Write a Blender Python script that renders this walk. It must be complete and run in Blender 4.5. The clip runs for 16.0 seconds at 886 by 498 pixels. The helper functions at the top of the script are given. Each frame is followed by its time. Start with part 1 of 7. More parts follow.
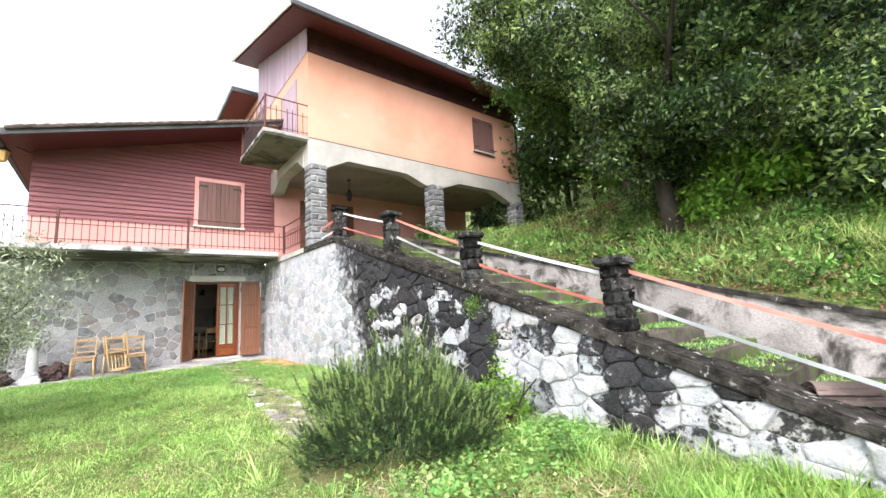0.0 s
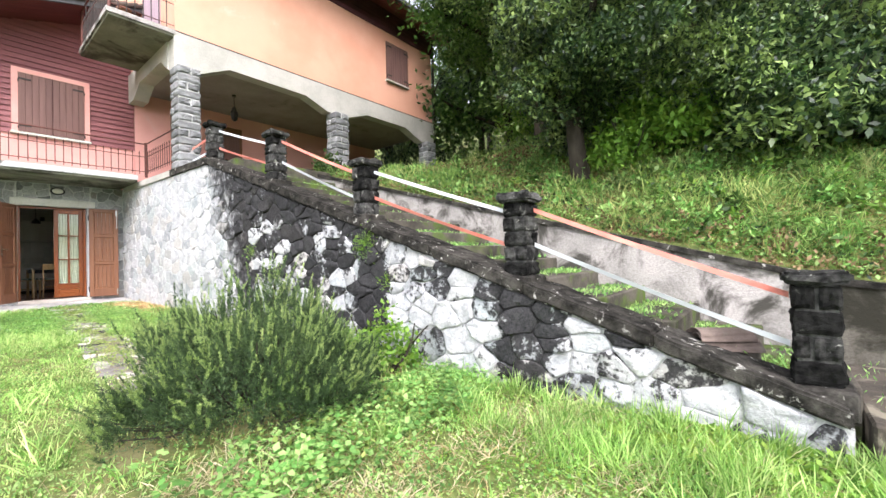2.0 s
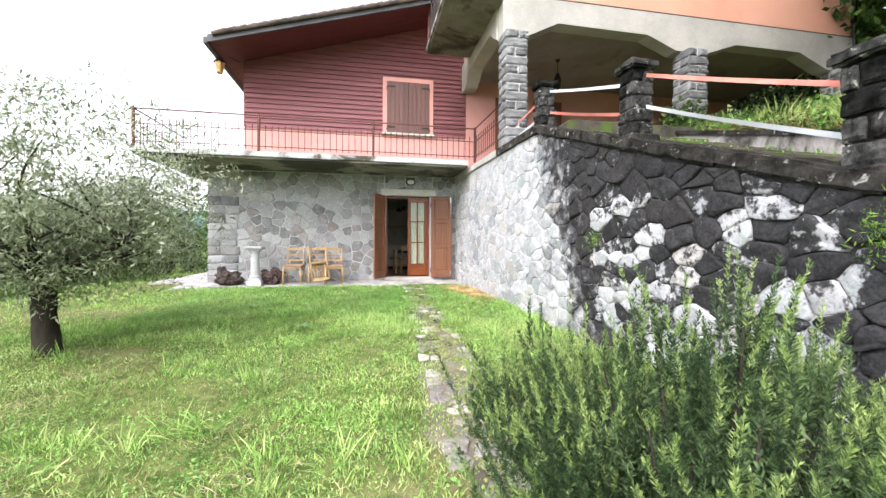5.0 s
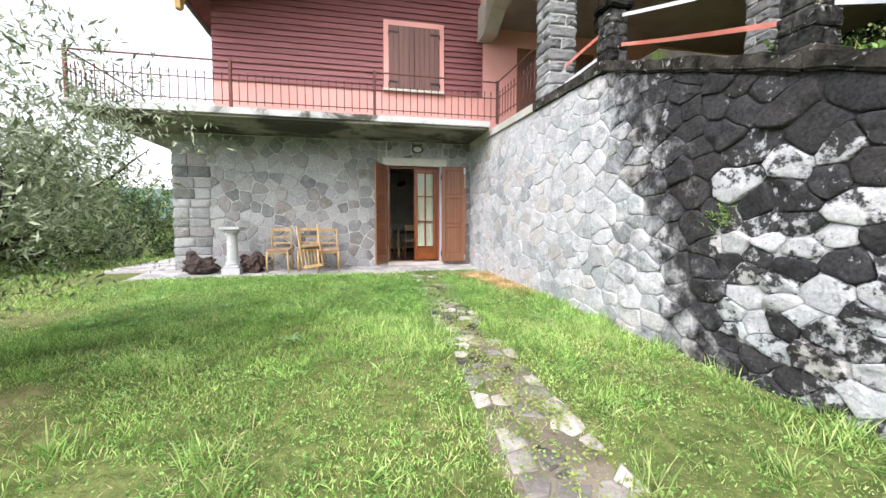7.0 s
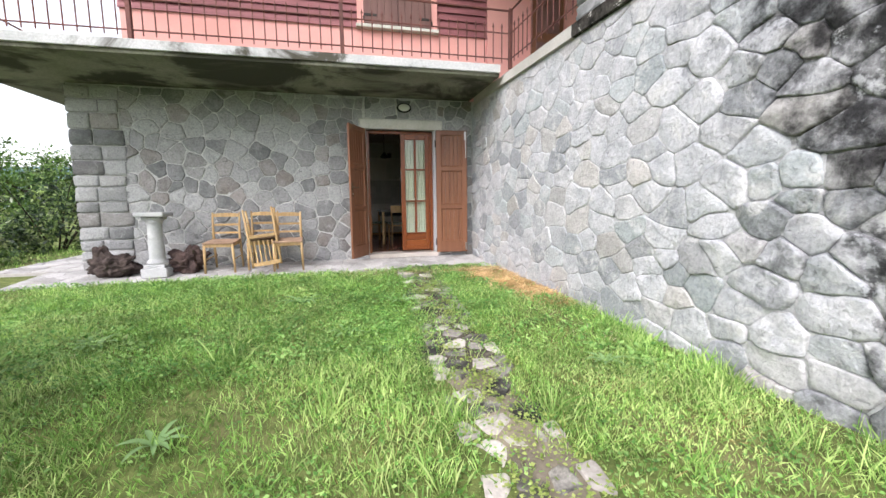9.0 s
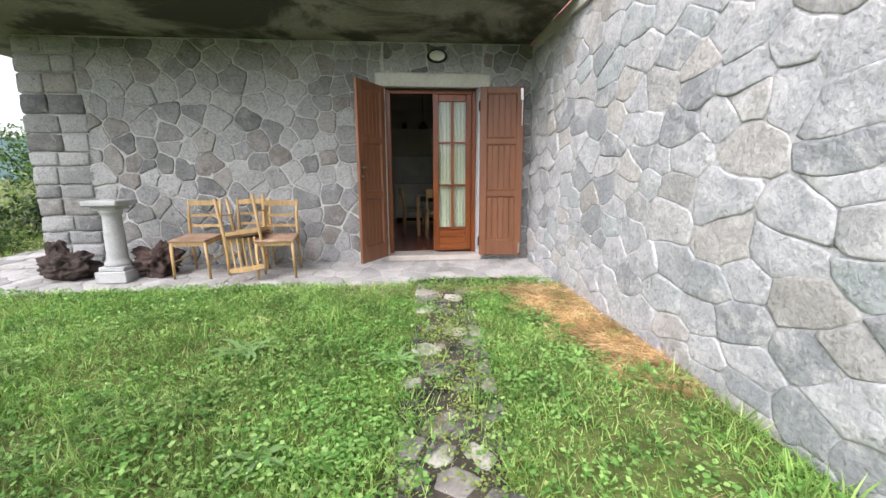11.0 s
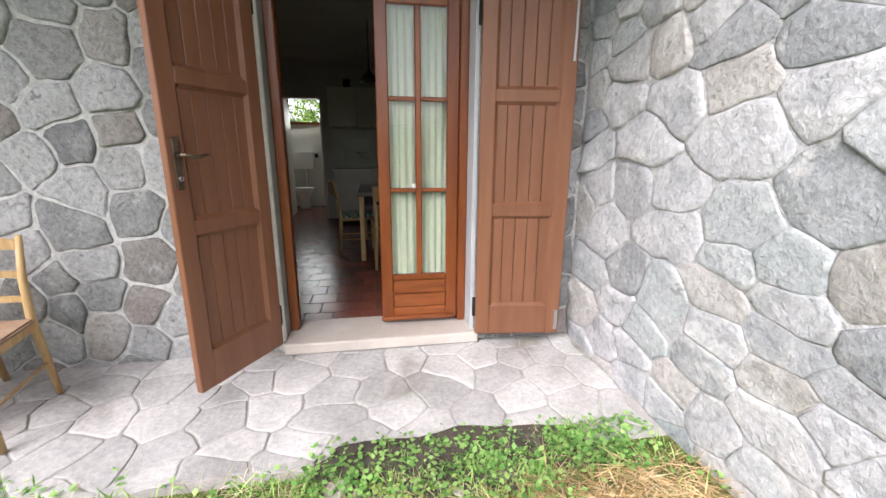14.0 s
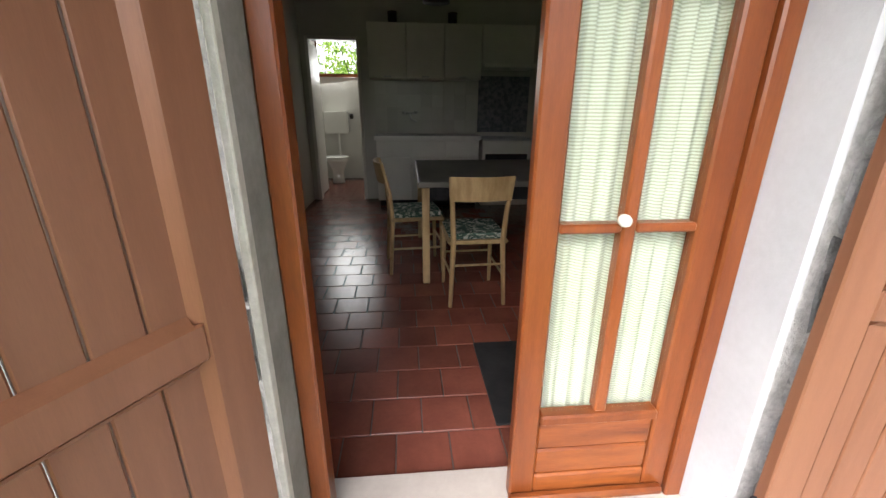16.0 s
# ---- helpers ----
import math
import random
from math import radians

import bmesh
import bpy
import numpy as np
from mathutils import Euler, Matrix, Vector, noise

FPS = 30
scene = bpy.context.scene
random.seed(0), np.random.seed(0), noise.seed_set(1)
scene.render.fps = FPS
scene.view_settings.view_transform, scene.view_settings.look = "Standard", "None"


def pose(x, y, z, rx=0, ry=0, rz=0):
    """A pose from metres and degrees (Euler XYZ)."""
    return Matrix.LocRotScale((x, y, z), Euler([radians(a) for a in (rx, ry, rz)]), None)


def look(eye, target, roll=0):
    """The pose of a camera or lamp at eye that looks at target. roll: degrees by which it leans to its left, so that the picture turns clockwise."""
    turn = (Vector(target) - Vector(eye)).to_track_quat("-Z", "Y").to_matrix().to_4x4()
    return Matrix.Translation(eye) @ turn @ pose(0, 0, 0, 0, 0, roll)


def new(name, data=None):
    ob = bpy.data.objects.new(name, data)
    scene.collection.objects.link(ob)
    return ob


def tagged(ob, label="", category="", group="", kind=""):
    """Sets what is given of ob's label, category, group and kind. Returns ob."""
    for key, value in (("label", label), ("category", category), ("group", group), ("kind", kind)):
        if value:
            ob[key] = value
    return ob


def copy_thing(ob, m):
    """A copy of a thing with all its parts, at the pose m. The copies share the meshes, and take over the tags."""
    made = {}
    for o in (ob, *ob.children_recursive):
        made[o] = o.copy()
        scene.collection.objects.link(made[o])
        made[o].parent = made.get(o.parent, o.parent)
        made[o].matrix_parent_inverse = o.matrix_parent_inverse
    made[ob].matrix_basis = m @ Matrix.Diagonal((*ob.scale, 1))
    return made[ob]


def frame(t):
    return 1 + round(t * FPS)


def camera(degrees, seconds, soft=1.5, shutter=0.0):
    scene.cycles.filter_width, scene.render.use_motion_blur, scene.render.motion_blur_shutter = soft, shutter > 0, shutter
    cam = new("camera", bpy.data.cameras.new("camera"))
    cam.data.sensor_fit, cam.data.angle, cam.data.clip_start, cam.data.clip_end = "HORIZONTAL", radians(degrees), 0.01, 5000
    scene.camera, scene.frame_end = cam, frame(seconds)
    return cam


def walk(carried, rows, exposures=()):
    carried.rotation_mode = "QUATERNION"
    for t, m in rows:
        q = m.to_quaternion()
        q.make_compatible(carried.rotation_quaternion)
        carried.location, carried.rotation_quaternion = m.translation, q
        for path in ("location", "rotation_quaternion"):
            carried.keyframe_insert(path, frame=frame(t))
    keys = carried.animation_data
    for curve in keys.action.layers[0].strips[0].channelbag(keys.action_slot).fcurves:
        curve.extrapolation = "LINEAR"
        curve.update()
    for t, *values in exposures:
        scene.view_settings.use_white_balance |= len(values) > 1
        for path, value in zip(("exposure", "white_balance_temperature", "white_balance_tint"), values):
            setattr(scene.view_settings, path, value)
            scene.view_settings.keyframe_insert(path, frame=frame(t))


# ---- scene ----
cam = camera(95.1, 16.0)
PATH = [
    (0, (-2.185, -12.905, 0.926), (-0.945, -11.366, 1.232), -3.5),
    (0.5, (-2.108, -12.91, 0.925), (-0.632, -11.592, 1.22), -4.0),
    (1, (-1.942, -12.915, 0.899), (-0.281, -11.83, 1.151), -3.2),
    (1.5, (-1.707, -12.812, 0.874), (-0.036, -11.724, 1.026), -2.1),
    (2, (-1.558, -12.565, 0.826), (-0.008, -11.301, 0.856), -1.5),
    (2.5, (-1.545, -12.206, 0.841), (-0.21, -10.718, 0.793), -1.7),
    (3, (-1.471, -11.864, 0.801), (-0.418, -10.165, 0.736), -1.0),
    (3.5, (-1.372, -11.483, 0.792), (-0.563, -9.656, 0.704), -0.5),
    (4, (-1.321, -11.118, 0.802), (-0.719, -9.212, 0.719), -0.3),
    (4.5, (-1.214, -10.79, 0.877), (-0.752, -8.846, 0.822), -0.0),
    (5, (-1.092, -10.432, 0.903), (-0.716, -8.467, 0.881), 0.3),
    (7.5, (-1.326, -8.376, 0.906), (-0.881, -6.433, 0.742), -0.3),
    (8, (-1.187, -7.888, 0.909), (-0.718, -5.953, 0.714), -0.7),
    (8.5, (-1.112, -7.424, 0.919), (-0.624, -5.496, 0.706), -0.8),
    (11, (-0.308, -5.247, 1.077), (-0.153, -3.285, 0.722), -0.3),
    (11.5, (-0.35, -4.803, 1.094), (-0.242, -2.843, 0.712), -0.4),
    (12, (-0.329, -4.342, 1.106), (-0.233, -2.384, 0.712), -0.5),
    (12.5, (-0.25, -3.824, 1.144), (-0.074, -1.874, 0.738), -0.6),
    (13, (-0.174, -3.342, 1.191), (0.173, -1.415, 0.785), -0.3),
    (13.5, (-0.06, -2.863, 1.19), (0.311, -0.942, 0.773), 0.2),
    (14, (-0.03, -2.415, 1.2), (0.293, -0.499, 0.727), 0.3),
    (14.5, (-0.055, -2.001, 1.23), (0.207, -0.08, 0.739), 0.5),
    (15, (-0.067, -1.52, 1.224), (0.107, 0.398, 0.684), -0.2),
    (15.5, (-0.179, -1.083, 1.234), (-0.026, 0.816, 0.626), -0.6),
    (16, (-0.296, -0.761, 1.234), (-0.126, 1.119, 0.574), 0.3),
]
walk(cam, [(t, look(eye, target, roll)) for t, eye, target, roll in PATH],
     [(0, 1.92, 6500, 14), (3, 2, 6500, 14), (5, 1.83, 6500, 14), (8, 1.58, 6500, 14), (11, 1.42, 6500, 14), (12.5, 1.56, 6500, 14), (13.5, 1.66, 6500, 14), (15, 2.05, 6650, 15), (16, 2.52, 6650, 15)])

# ---- world, sun ----
world = bpy.data.worlds.new("overcast")
scene.world = world
world.use_nodes = True
wn, wl = world.node_tree.nodes, world.node_tree.links
sky = wn.new("ShaderNodeTexSky")
sky.sky_type, sky.sun_disc = 'NISHITA', False
sky.sun_elevation, sky.sun_rotation = radians(46), radians(218)
sky.air_density, sky.dust_density, sky.ozone_density = 1.0, 2.0, 1.0
pale = wn.new("ShaderNodeHueSaturation")
pale.inputs["Saturation"].default_value = 0.3
wl.new(sky.outputs[0], pale.inputs["Color"])
wl.new(pale.outputs[0], wn["Background"].inputs["Color"])
wn["Background"].inputs["Strength"].default_value = 0.15
sun = new("sun", bpy.data.lights.new("sun", 'SUN'))
sun.data.energy, sun.data.angle, sun.data.color = 0.9, radians(50), (1.0, 0.98, 0.97)
sun.matrix_basis = look((-12, -19, 20), (0, -4, 0))
# daylight through the washroom window
daylight = new("washroom_daylight", bpy.data.lights.new("washroom_daylight", 'AREA'))
daylight.data.shape, daylight.data.size, daylight.data.size_y = 'RECTANGLE', 0.62, 0.45
daylight.data.energy, daylight.data.color = 2.8, (0.95, 1.0, 0.97)
daylight.matrix_basis = look((-1.39, 6.64, 1.75), (-1.2, 3.0, 0.0))


# ---- materials ----
def nodes_of(name):
    m = bpy.data.materials.new(name)
    m.use_nodes = True
    return m, m.node_tree.nodes, m.node_tree.links, m.node_tree.nodes["Principled BSDF"]


def setin(nt, link, node, key, v):
    if hasattr(v, "is_output"):
        link.new(v, node.inputs[key])
    else:
        node.inputs[key].default_value = v


def mth(n, l, op, a, b=0.0, clamp=False):
    k = n.new("ShaderNodeMath")
    k.operation, k.use_clamp = op, clamp
    setin(n, l, k, 0, a)
    setin(n, l, k, 1, b)
    return k.outputs[0]


def remap(n, l, v, a, b, c=0.0, d=1.0):
    k = n.new("ShaderNodeMapRange")
    k.interpolation_type = 'SMOOTHSTEP'
    for i, x in enumerate((v, a, b, c, d)):
        setin(n, l, k, i, x)
    return k.outputs[0]


def mixc(n, l, f, a, b, kind='MIX'):
    k = n.new("ShaderNodeMix")
    k.data_type, k.blend_type = 'RGBA', kind
    setin(n, l, k, 0, f)
    for i, v in ((6, a), (7, b)):
        setin(n, l, k, i, (*v, 1) if isinstance(v, tuple) and len(v) == 3 else v)
    return k.outputs[2]


def place(n, l, stretch=(1, 1, 1), local=False):
    if local:
        src = n.new("ShaderNodeTexCoord").outputs["Object"]
    else:
        src = n.new("ShaderNodeNewGeometry").outputs["Position"]
    k = n.new("ShaderNodeMapping")
    l.new(src, k.inputs[0])
    k.inputs["Scale"].default_value = stretch
    return k.outputs[0]


def noi(n, l, vec, scale, detail=4.0, rough=0.6, warp=0.0):
    k = n.new("ShaderNodeTexNoise")
    l.new(vec, k.inputs["Vector"])
    k.inputs["Scale"].default_value, k.inputs["Detail"].default_value = scale, detail
    k.inputs["Roughness"].default_value, k.inputs["Distortion"].default_value = rough, warp
    return k.outputs[0]


def bumped(n, l, bsdf, height, strength, dist=0.02):
    k = n.new("ShaderNodeBump")
    k.inputs["Strength"].default_value, k.inputs["Distance"].default_value = strength, dist
    l.new(height, k.inputs["Height"])
    l.new(k.outputs[0], bsdf.inputs["Normal"])


def surf(name, c1, c2, scale=3.0, rough=0.85, bump=0.4, fine=45.0, stain=None, stain_scale=0.9, stain_at=(0.55, 0.75), vary=0.12,
         stretch=(1, 1, 1), metal=0.0, spec=0.3, grain=0.25, local=False):
    """Two colours blended by broad noise, fine grain, a stain with its own shape, and a tint of its own for each object."""
    m, n, l, p = nodes_of(name)
    v = place(n, l, stretch, local)
    broad, tiny = noi(n, l, v, scale, 5), noi(n, l, v, fine, 5, 0.7)
    col = mixc(n, l, remap(n, l, broad, 0.3, 0.7), c1, c2)
    col = mixc(n, l, grain, col, mixc(n, l, remap(n, l, tiny, 0.25, 0.75), (0.25, 0.25, 0.25), (1.0, 1.0, 1.0)), 'MULTIPLY')
    if stain:
        col = mixc(n, l, remap(n, l, noi(n, l, v, stain_scale, 7, 0.65, 0.6), *stain_at), col, stain)
    if vary:
        rnd = n.new("ShaderNodeObjectInfo").outputs["Random"]
        hs = n.new("ShaderNodeHueSaturation")
        l.new(col, hs.inputs["Color"])
        l.new(remap(n, l, rnd, 0.0, 1.0, 1 - vary * 1.6, 1 + vary), hs.inputs["Value"])
        col = hs.outputs[0]
    l.new(col, p.inputs["Base Color"])
    p.inputs["Roughness"].default_value, p.inputs["Metallic"].default_value = rough, metal
    p.inputs["Specular IOR Level"].default_value = spec
    if bump:
        bumped(n, l, p, mth(n, l, 'ADD', mth(n, l, 'MULTIPLY', broad, 0.5), mth(n, l, 'MULTIPLY', tiny, 0.5)), bump)
    return m


def leafy(name, c1, c2, c3, rough=0.5, glow=0.25, broad=0.6, spec=0.35, mottle=0.0):
    """Leaves: a colour for each island between c1 and c3, drifting in patches, partly letting light through."""
    m, n, l, p = nodes_of(name)
    isl = n.new("ShaderNodeNewGeometry").outputs["Random Per Island"]
    v = place(n, l)
    patch = noi(n, l, v, broad, 3)
    col = mixc(n, l, remap(n, l, isl, 0.0, 0.8), c1, c2)
    col = mixc(n, l, remap(n, l, mth(n, l, 'ADD', mth(n, l, 'MULTIPLY', isl, 0.35), mth(n, l, 'MULTIPLY', patch, 0.8)), 0.5, 0.85), col, c3)
    # dims leaf patches for depth, like shaded gaps; coarse mottle dims most
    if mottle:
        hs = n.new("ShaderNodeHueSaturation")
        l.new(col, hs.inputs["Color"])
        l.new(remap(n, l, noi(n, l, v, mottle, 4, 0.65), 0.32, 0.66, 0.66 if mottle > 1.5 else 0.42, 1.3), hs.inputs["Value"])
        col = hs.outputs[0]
    l.new(col, p.inputs["Base Color"])
    p.inputs["Roughness"].default_value, p.inputs["Specular IOR Level"].default_value = rough, spec
    tr = n.new("ShaderNodeBsdfTranslucent")
    l.new(col, tr.inputs[0])
    mx = n.new("ShaderNodeMixShader")
    mx.inputs[0].default_value = glow
    l.new(p.outputs[0], mx.inputs[1])
    l.new(tr.outputs[0], mx.inputs[2])
    l.new(mx.outputs[0], n["Material Output"].inputs[0])
    return m


def weathered_stone(name, light, mid, dark, start, full, joint=False):
    """Grey rubble, each stone with a tone of its own, with black lichen along the stair's part of the wall and in runs below its piers."""
    m, n, l, p = nodes_of(name)
    v = place(n, l)
    sep = n.new("ShaderNodeSeparateXYZ")
    l.new(v, sep.inputs[0])
    along, up = sep.outputs[1], sep.outputs[2]
    broad, mid_n, tiny = noi(n, l, v, 1.1, 5, 0.6, 0.5), noi(n, l, v, 6.0, 6, 0.65, 0.0), noi(n, l, v, 38.0, 5, 0.7)
    chisel = noi(n, l, v, 17.0, 3, 0.5, 1.2)
    rnd = n.new("ShaderNodeObjectInfo").outputs["Random"]
    other = mth(n, l, 'FRACT', mth(n, l, 'MULTIPLY', rnd, 17.31))
    col = mixc(n, l, remap(n, l, mid_n, 0.3, 0.7), mid, light)
    if not joint:
        col = mixc(n, l, remap(n, l, rnd, 0.62, 0.95, 0.0, 0.75), col, (0.27, 0.285, 0.30))
        col = mixc(n, l, remap(n, l, other, 0.72, 1.0, 0.0, 0.5), col, (0.50, 0.455, 0.40))
        col = mixc(n, l, remap(n, l, other, 0.25, 0.0, 0.0, 0.45), col, (0.36, 0.42, 0.42))
        col = mixc(n, l, remap(n, l, noi(n, l, v, 3.6, 6, 0.72, 0.8), 0.50, 0.66, 0.0, 0.8), col, (0.62, 0.615, 0.61))
    col = mixc(n, l, 0.5, col, mixc(n, l, remap(n, l, tiny, 0.25, 0.65), (0.35, 0.35, 0.36), (1.0, 1.0, 1.0)), 'MULTIPLY')
    col = mixc(n, l, remap(n, l, chisel, 0.36, 0.26, 0.0, 0.6), col, (0.16, 0.16, 0.165))
    sloped = mth(n, l, 'ADD', along, mth(n, l, 'MULTIPLY', mth(n, l, 'SUBTRACT', 2.5, up), 0.36))
    grow = remap(n, l, mth(n, l, 'ADD', sloped, mth(n, l, 'MULTIPLY', mth(n, l, 'SUBTRACT', mid_n, 0.5), 2.6)), start, full)
    below = mth(n, l, 'SUBTRACT', mth(n, l, 'MINIMUM', mth(n, l, 'ADD', mth(n, l, 'MULTIPLY', along, 0.345), 4.32), 2.7), up)
    black = mth(n, l, 'ADD', mth(n, l, 'MULTIPLY', broad, 2.6), mth(n, l, 'MULTIPLY', mid_n, 2.2))
    black = mth(n, l, 'ADD', black, mth(n, l, 'MULTIPLY', rnd, 0.0 if joint else 1.8))
    black = mth(n, l, 'ADD', black, remap(n, l, below, 0.0, 1.5, 0.85, -0.2))
    black = mth(n, l, 'SUBTRACT', black, remap(n, l, along, -7.6, -9.4, 0.0, 1.28))
    black = mth(n, l, 'ADD', black, mth(n, l, 'MULTIPLY', mth(n, l, 'SUBTRACT', tiny, 0.5), 1.7))
    black = mth(n, l, 'ADD', black, mth(n, l, 'MULTIPLY', mth(n, l, 'SUBTRACT', noi(n, l, v, 15.0, 4), 0.5), 2.8))
    wavy = mth(n, l, 'ADD', along, mth(n, l, 'MULTIPLY', mth(n, l, 'SUBTRACT', noi(n, l, v, 3.0, 4), 0.5), 0.5))
    for pier in (-5.9, -8.9, -10.85):
        off = mth(n, l, 'ABSOLUTE', mth(n, l, 'SUBTRACT', wavy, pier))
        black = mth(n, l, 'ADD', black, remap(n, l, off, 0.34, 0.10, 0.0, 1.7))
    edge = 2.2 if joint else 2.98
    black = mth(n, l, 'MULTIPLY', remap(n, l, black, edge - 0.2, edge + 0.36), grow)
    soot = mixc(n, l, remap(n, l, tiny, 0.3, 0.72), tuple(c * 0.5 for c in dark), tuple(c * 1.7 for c in dark))
    soot = mixc(n, l, remap(n, l, chisel, 0.55, 0.75, 0.0, 0.5), soot, (0.065, 0.062, 0.068))
    col = mixc(n, l, mth(n, l, 'MULTIPLY', black, 0.95), col, soot)
    l.new(col, p.inputs["Base Color"])
    p.inputs["Roughness"].default_value, p.inputs["Specular IOR Level"].default_value = 0.95, 0.06
    h = mth(n, l, 'ADD', mth(n, l, 'MULTIPLY', mid_n, 1.2), mth(n, l, 'MULTIPLY', tiny, 0.22))
    bumped(n, l, p, mth(n, l, 'ADD', h, mth(n, l, 'MULTIPLY', chisel, 0.25)), 0.8, 0.03)
    return m


def wall_rubble(name):
    """Stones of the house wall: grey to charcoal, a few brownish, each with a tone of its own, smeared with pale mortar."""
    m, n, l, p = nodes_of(name)
    v = place(n, l)
    mid_n, tiny, chisel = noi(n, l, v, 5.0, 6, 0.65), noi(n, l, v, 42.0, 5, 0.7), noi(n, l, v, 19.0, 3, 0.5, 1.2)
    rnd = n.new("ShaderNodeObjectInfo").outputs["Random"]
    other = mth(n, l, 'FRACT', mth(n, l, 'MULTIPLY', rnd, 13.77))
    col = mixc(n, l, remap(n, l, rnd, 0.0, 1.0), (0.165, 0.17, 0.175), (0.45, 0.455, 0.46))
    col = mixc(n, l, remap(n, l, other, 0.78, 1.0, 0.0, 0.55), col, (0.30, 0.25, 0.22))
    col = mixc(n, l, remap(n, l, mid_n, 0.35, 0.7, 0.0, 0.45), col, (0.42, 0.42, 0.42))
    col = mixc(n, l, remap(n, l, noi(n, l, v, 3.2, 6, 0.7, 0.8), 0.58, 0.72, 0.0, 0.65), col, (0.52, 0.52, 0.515))
    col = mixc(n, l, 0.55, col, mixc(n, l, remap(n, l, tiny, 0.25, 0.65), (0.3, 0.3, 0.31), (1.0, 1.0, 1.0)), 'MULTIPLY')
    col = mixc(n, l, remap(n, l, chisel, 0.36, 0.26, 0.0, 0.6), col, (0.09, 0.09, 0.095))
    l.new(col, p.inputs["Base Color"])
    p.inputs["Roughness"].default_value, p.inputs["Specular IOR Level"].default_value = 0.95, 0.06
    h = mth(n, l, 'ADD', mth(n, l, 'MULTIPLY', mid_n, 1.2), mth(n, l, 'MULTIPLY', tiny, 0.4))
    bumped(n, l, p, mth(n, l, 'ADD', h, mth(n, l, 'MULTIPLY', chisel, 0.35)), 0.9, 0.034)
    return m


def lawn_soil(name):
    m, n, l, p = nodes_of(name)
    v = place(n, l)
    a, b, c = noi(n, l, v, 0.7, 5), noi(n, l, v, 9.0, 5, 0.7), noi(n, l, v, 60.0, 3)
    col = mixc(n, l, remap(n, l, b, 0.35, 0.65), (0.085, 0.115, 0.035), (0.19, 0.225, 0.075))
    col = mixc(n, l, remap(n, l, a, 0.52, 0.72, 0.0, 0.7), col, (0.28, 0.23, 0.13))
    col = mixc(n, l, remap(n, l, c, 0.5, 0.8, 0.0, 0.5), col, (0.08, 0.06, 0.035))
    l.new(col, p.inputs["Base Color"])
    p.inputs["Roughness"].default_value, p.inputs["Specular IOR Level"].default_value = 0.95, 0.1
    bumped(n, l, p, b, 0.8, 0.05)
    return m


M_SOIL = lawn_soil("lawn_soil")
M_GRASS = leafy("grass", (0.155, 0.315, 0.065), (0.35, 0.56, 0.15), (0.62, 0.72, 0.31), 0.55, 0.35, 0.8, 0.2, mottle=2.2)
M_BANK = leafy("bank_grass_blades", (0.095, 0.19, 0.05), (0.28, 0.43, 0.115), (0.52, 0.53, 0.22), 0.6, 0.32, 0.7, 0.2, mottle=1.6)
M_EDGE = surf("chipped_edge", (0.52, 0.53, 0.53), (0.66, 0.66, 0.66), 3, 0.9, 0.6, 40, (0.07, 0.065, 0.05), 1.3, (0.5, 0.62), 0.0, grain=0.4)
M_DRYGRASS = leafy("dry_grass", (0.20, 0.15, 0.06), (0.34, 0.26, 0.11), (0.42, 0.33, 0.16), 0.7, 0.25, 1.2, 0.2)
M_DOCK = leafy("dock_leaves", (0.20, 0.34, 0.13), (0.28, 0.44, 0.18), (0.36, 0.50, 0.24), 0.5, 0.3, 0.9, 0.3)
M_MOSS = leafy("path_moss", (0.18, 0.27, 0.06), (0.30, 0.39, 0.10), (0.42, 0.48, 0.16), 0.6, 0.3, 1.0, 0.2)
M_STRAW = leafy("straw", (0.40, 0.26, 0.115), (0.66, 0.45, 0.22), (0.76, 0.60, 0.37), 0.7, 0.2, 2.0, 0.2, mottle=4.0)
M_WEED = leafy("weed_leaves", (0.11, 0.26, 0.06), (0.23, 0.44, 0.115), (0.38, 0.55, 0.19), 0.5, 0.3, 0.9, 0.25, mottle=3.0)
# needles darkened to carry the bush's inner shade; tips are paler young growth
M_ROSESHADE = leafy("shaded_rosemary_needles", (0.020, 0.044, 0.017), (0.058, 0.105, 0.038), (0.13, 0.20, 0.075), 0.5, 0.2, 2.0, 0.3)
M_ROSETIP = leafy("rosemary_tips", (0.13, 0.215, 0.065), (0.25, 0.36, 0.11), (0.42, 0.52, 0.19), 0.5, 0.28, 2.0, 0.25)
M_OLIVE = leafy("olive_leaves", (0.12, 0.155, 0.08), (0.31, 0.36, 0.22), (0.56, 0.61, 0.46), 0.45, 0.3, 1.5, 0.4)
# dark and bright leaf tones carry crown shade and sunlit highlights
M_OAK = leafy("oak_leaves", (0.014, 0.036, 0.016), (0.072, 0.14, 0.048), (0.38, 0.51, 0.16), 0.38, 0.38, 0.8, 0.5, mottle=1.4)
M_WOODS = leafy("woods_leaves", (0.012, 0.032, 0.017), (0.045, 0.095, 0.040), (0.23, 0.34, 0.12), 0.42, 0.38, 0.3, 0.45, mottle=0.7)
M_BRIGHT = leafy("bright_leaves", (0.10, 0.22, 0.03), (0.19, 0.36, 0.05), (0.33, 0.46, 0.09), 0.45, 0.35, 1.0, 0.3)
M_HEDGE = leafy("hedge_leaves", (0.05, 0.11, 0.025), (0.10, 0.20, 0.04), (0.18, 0.28, 0.07), 0.5, 0.25, 0.9, 0.3, mottle=1.2)
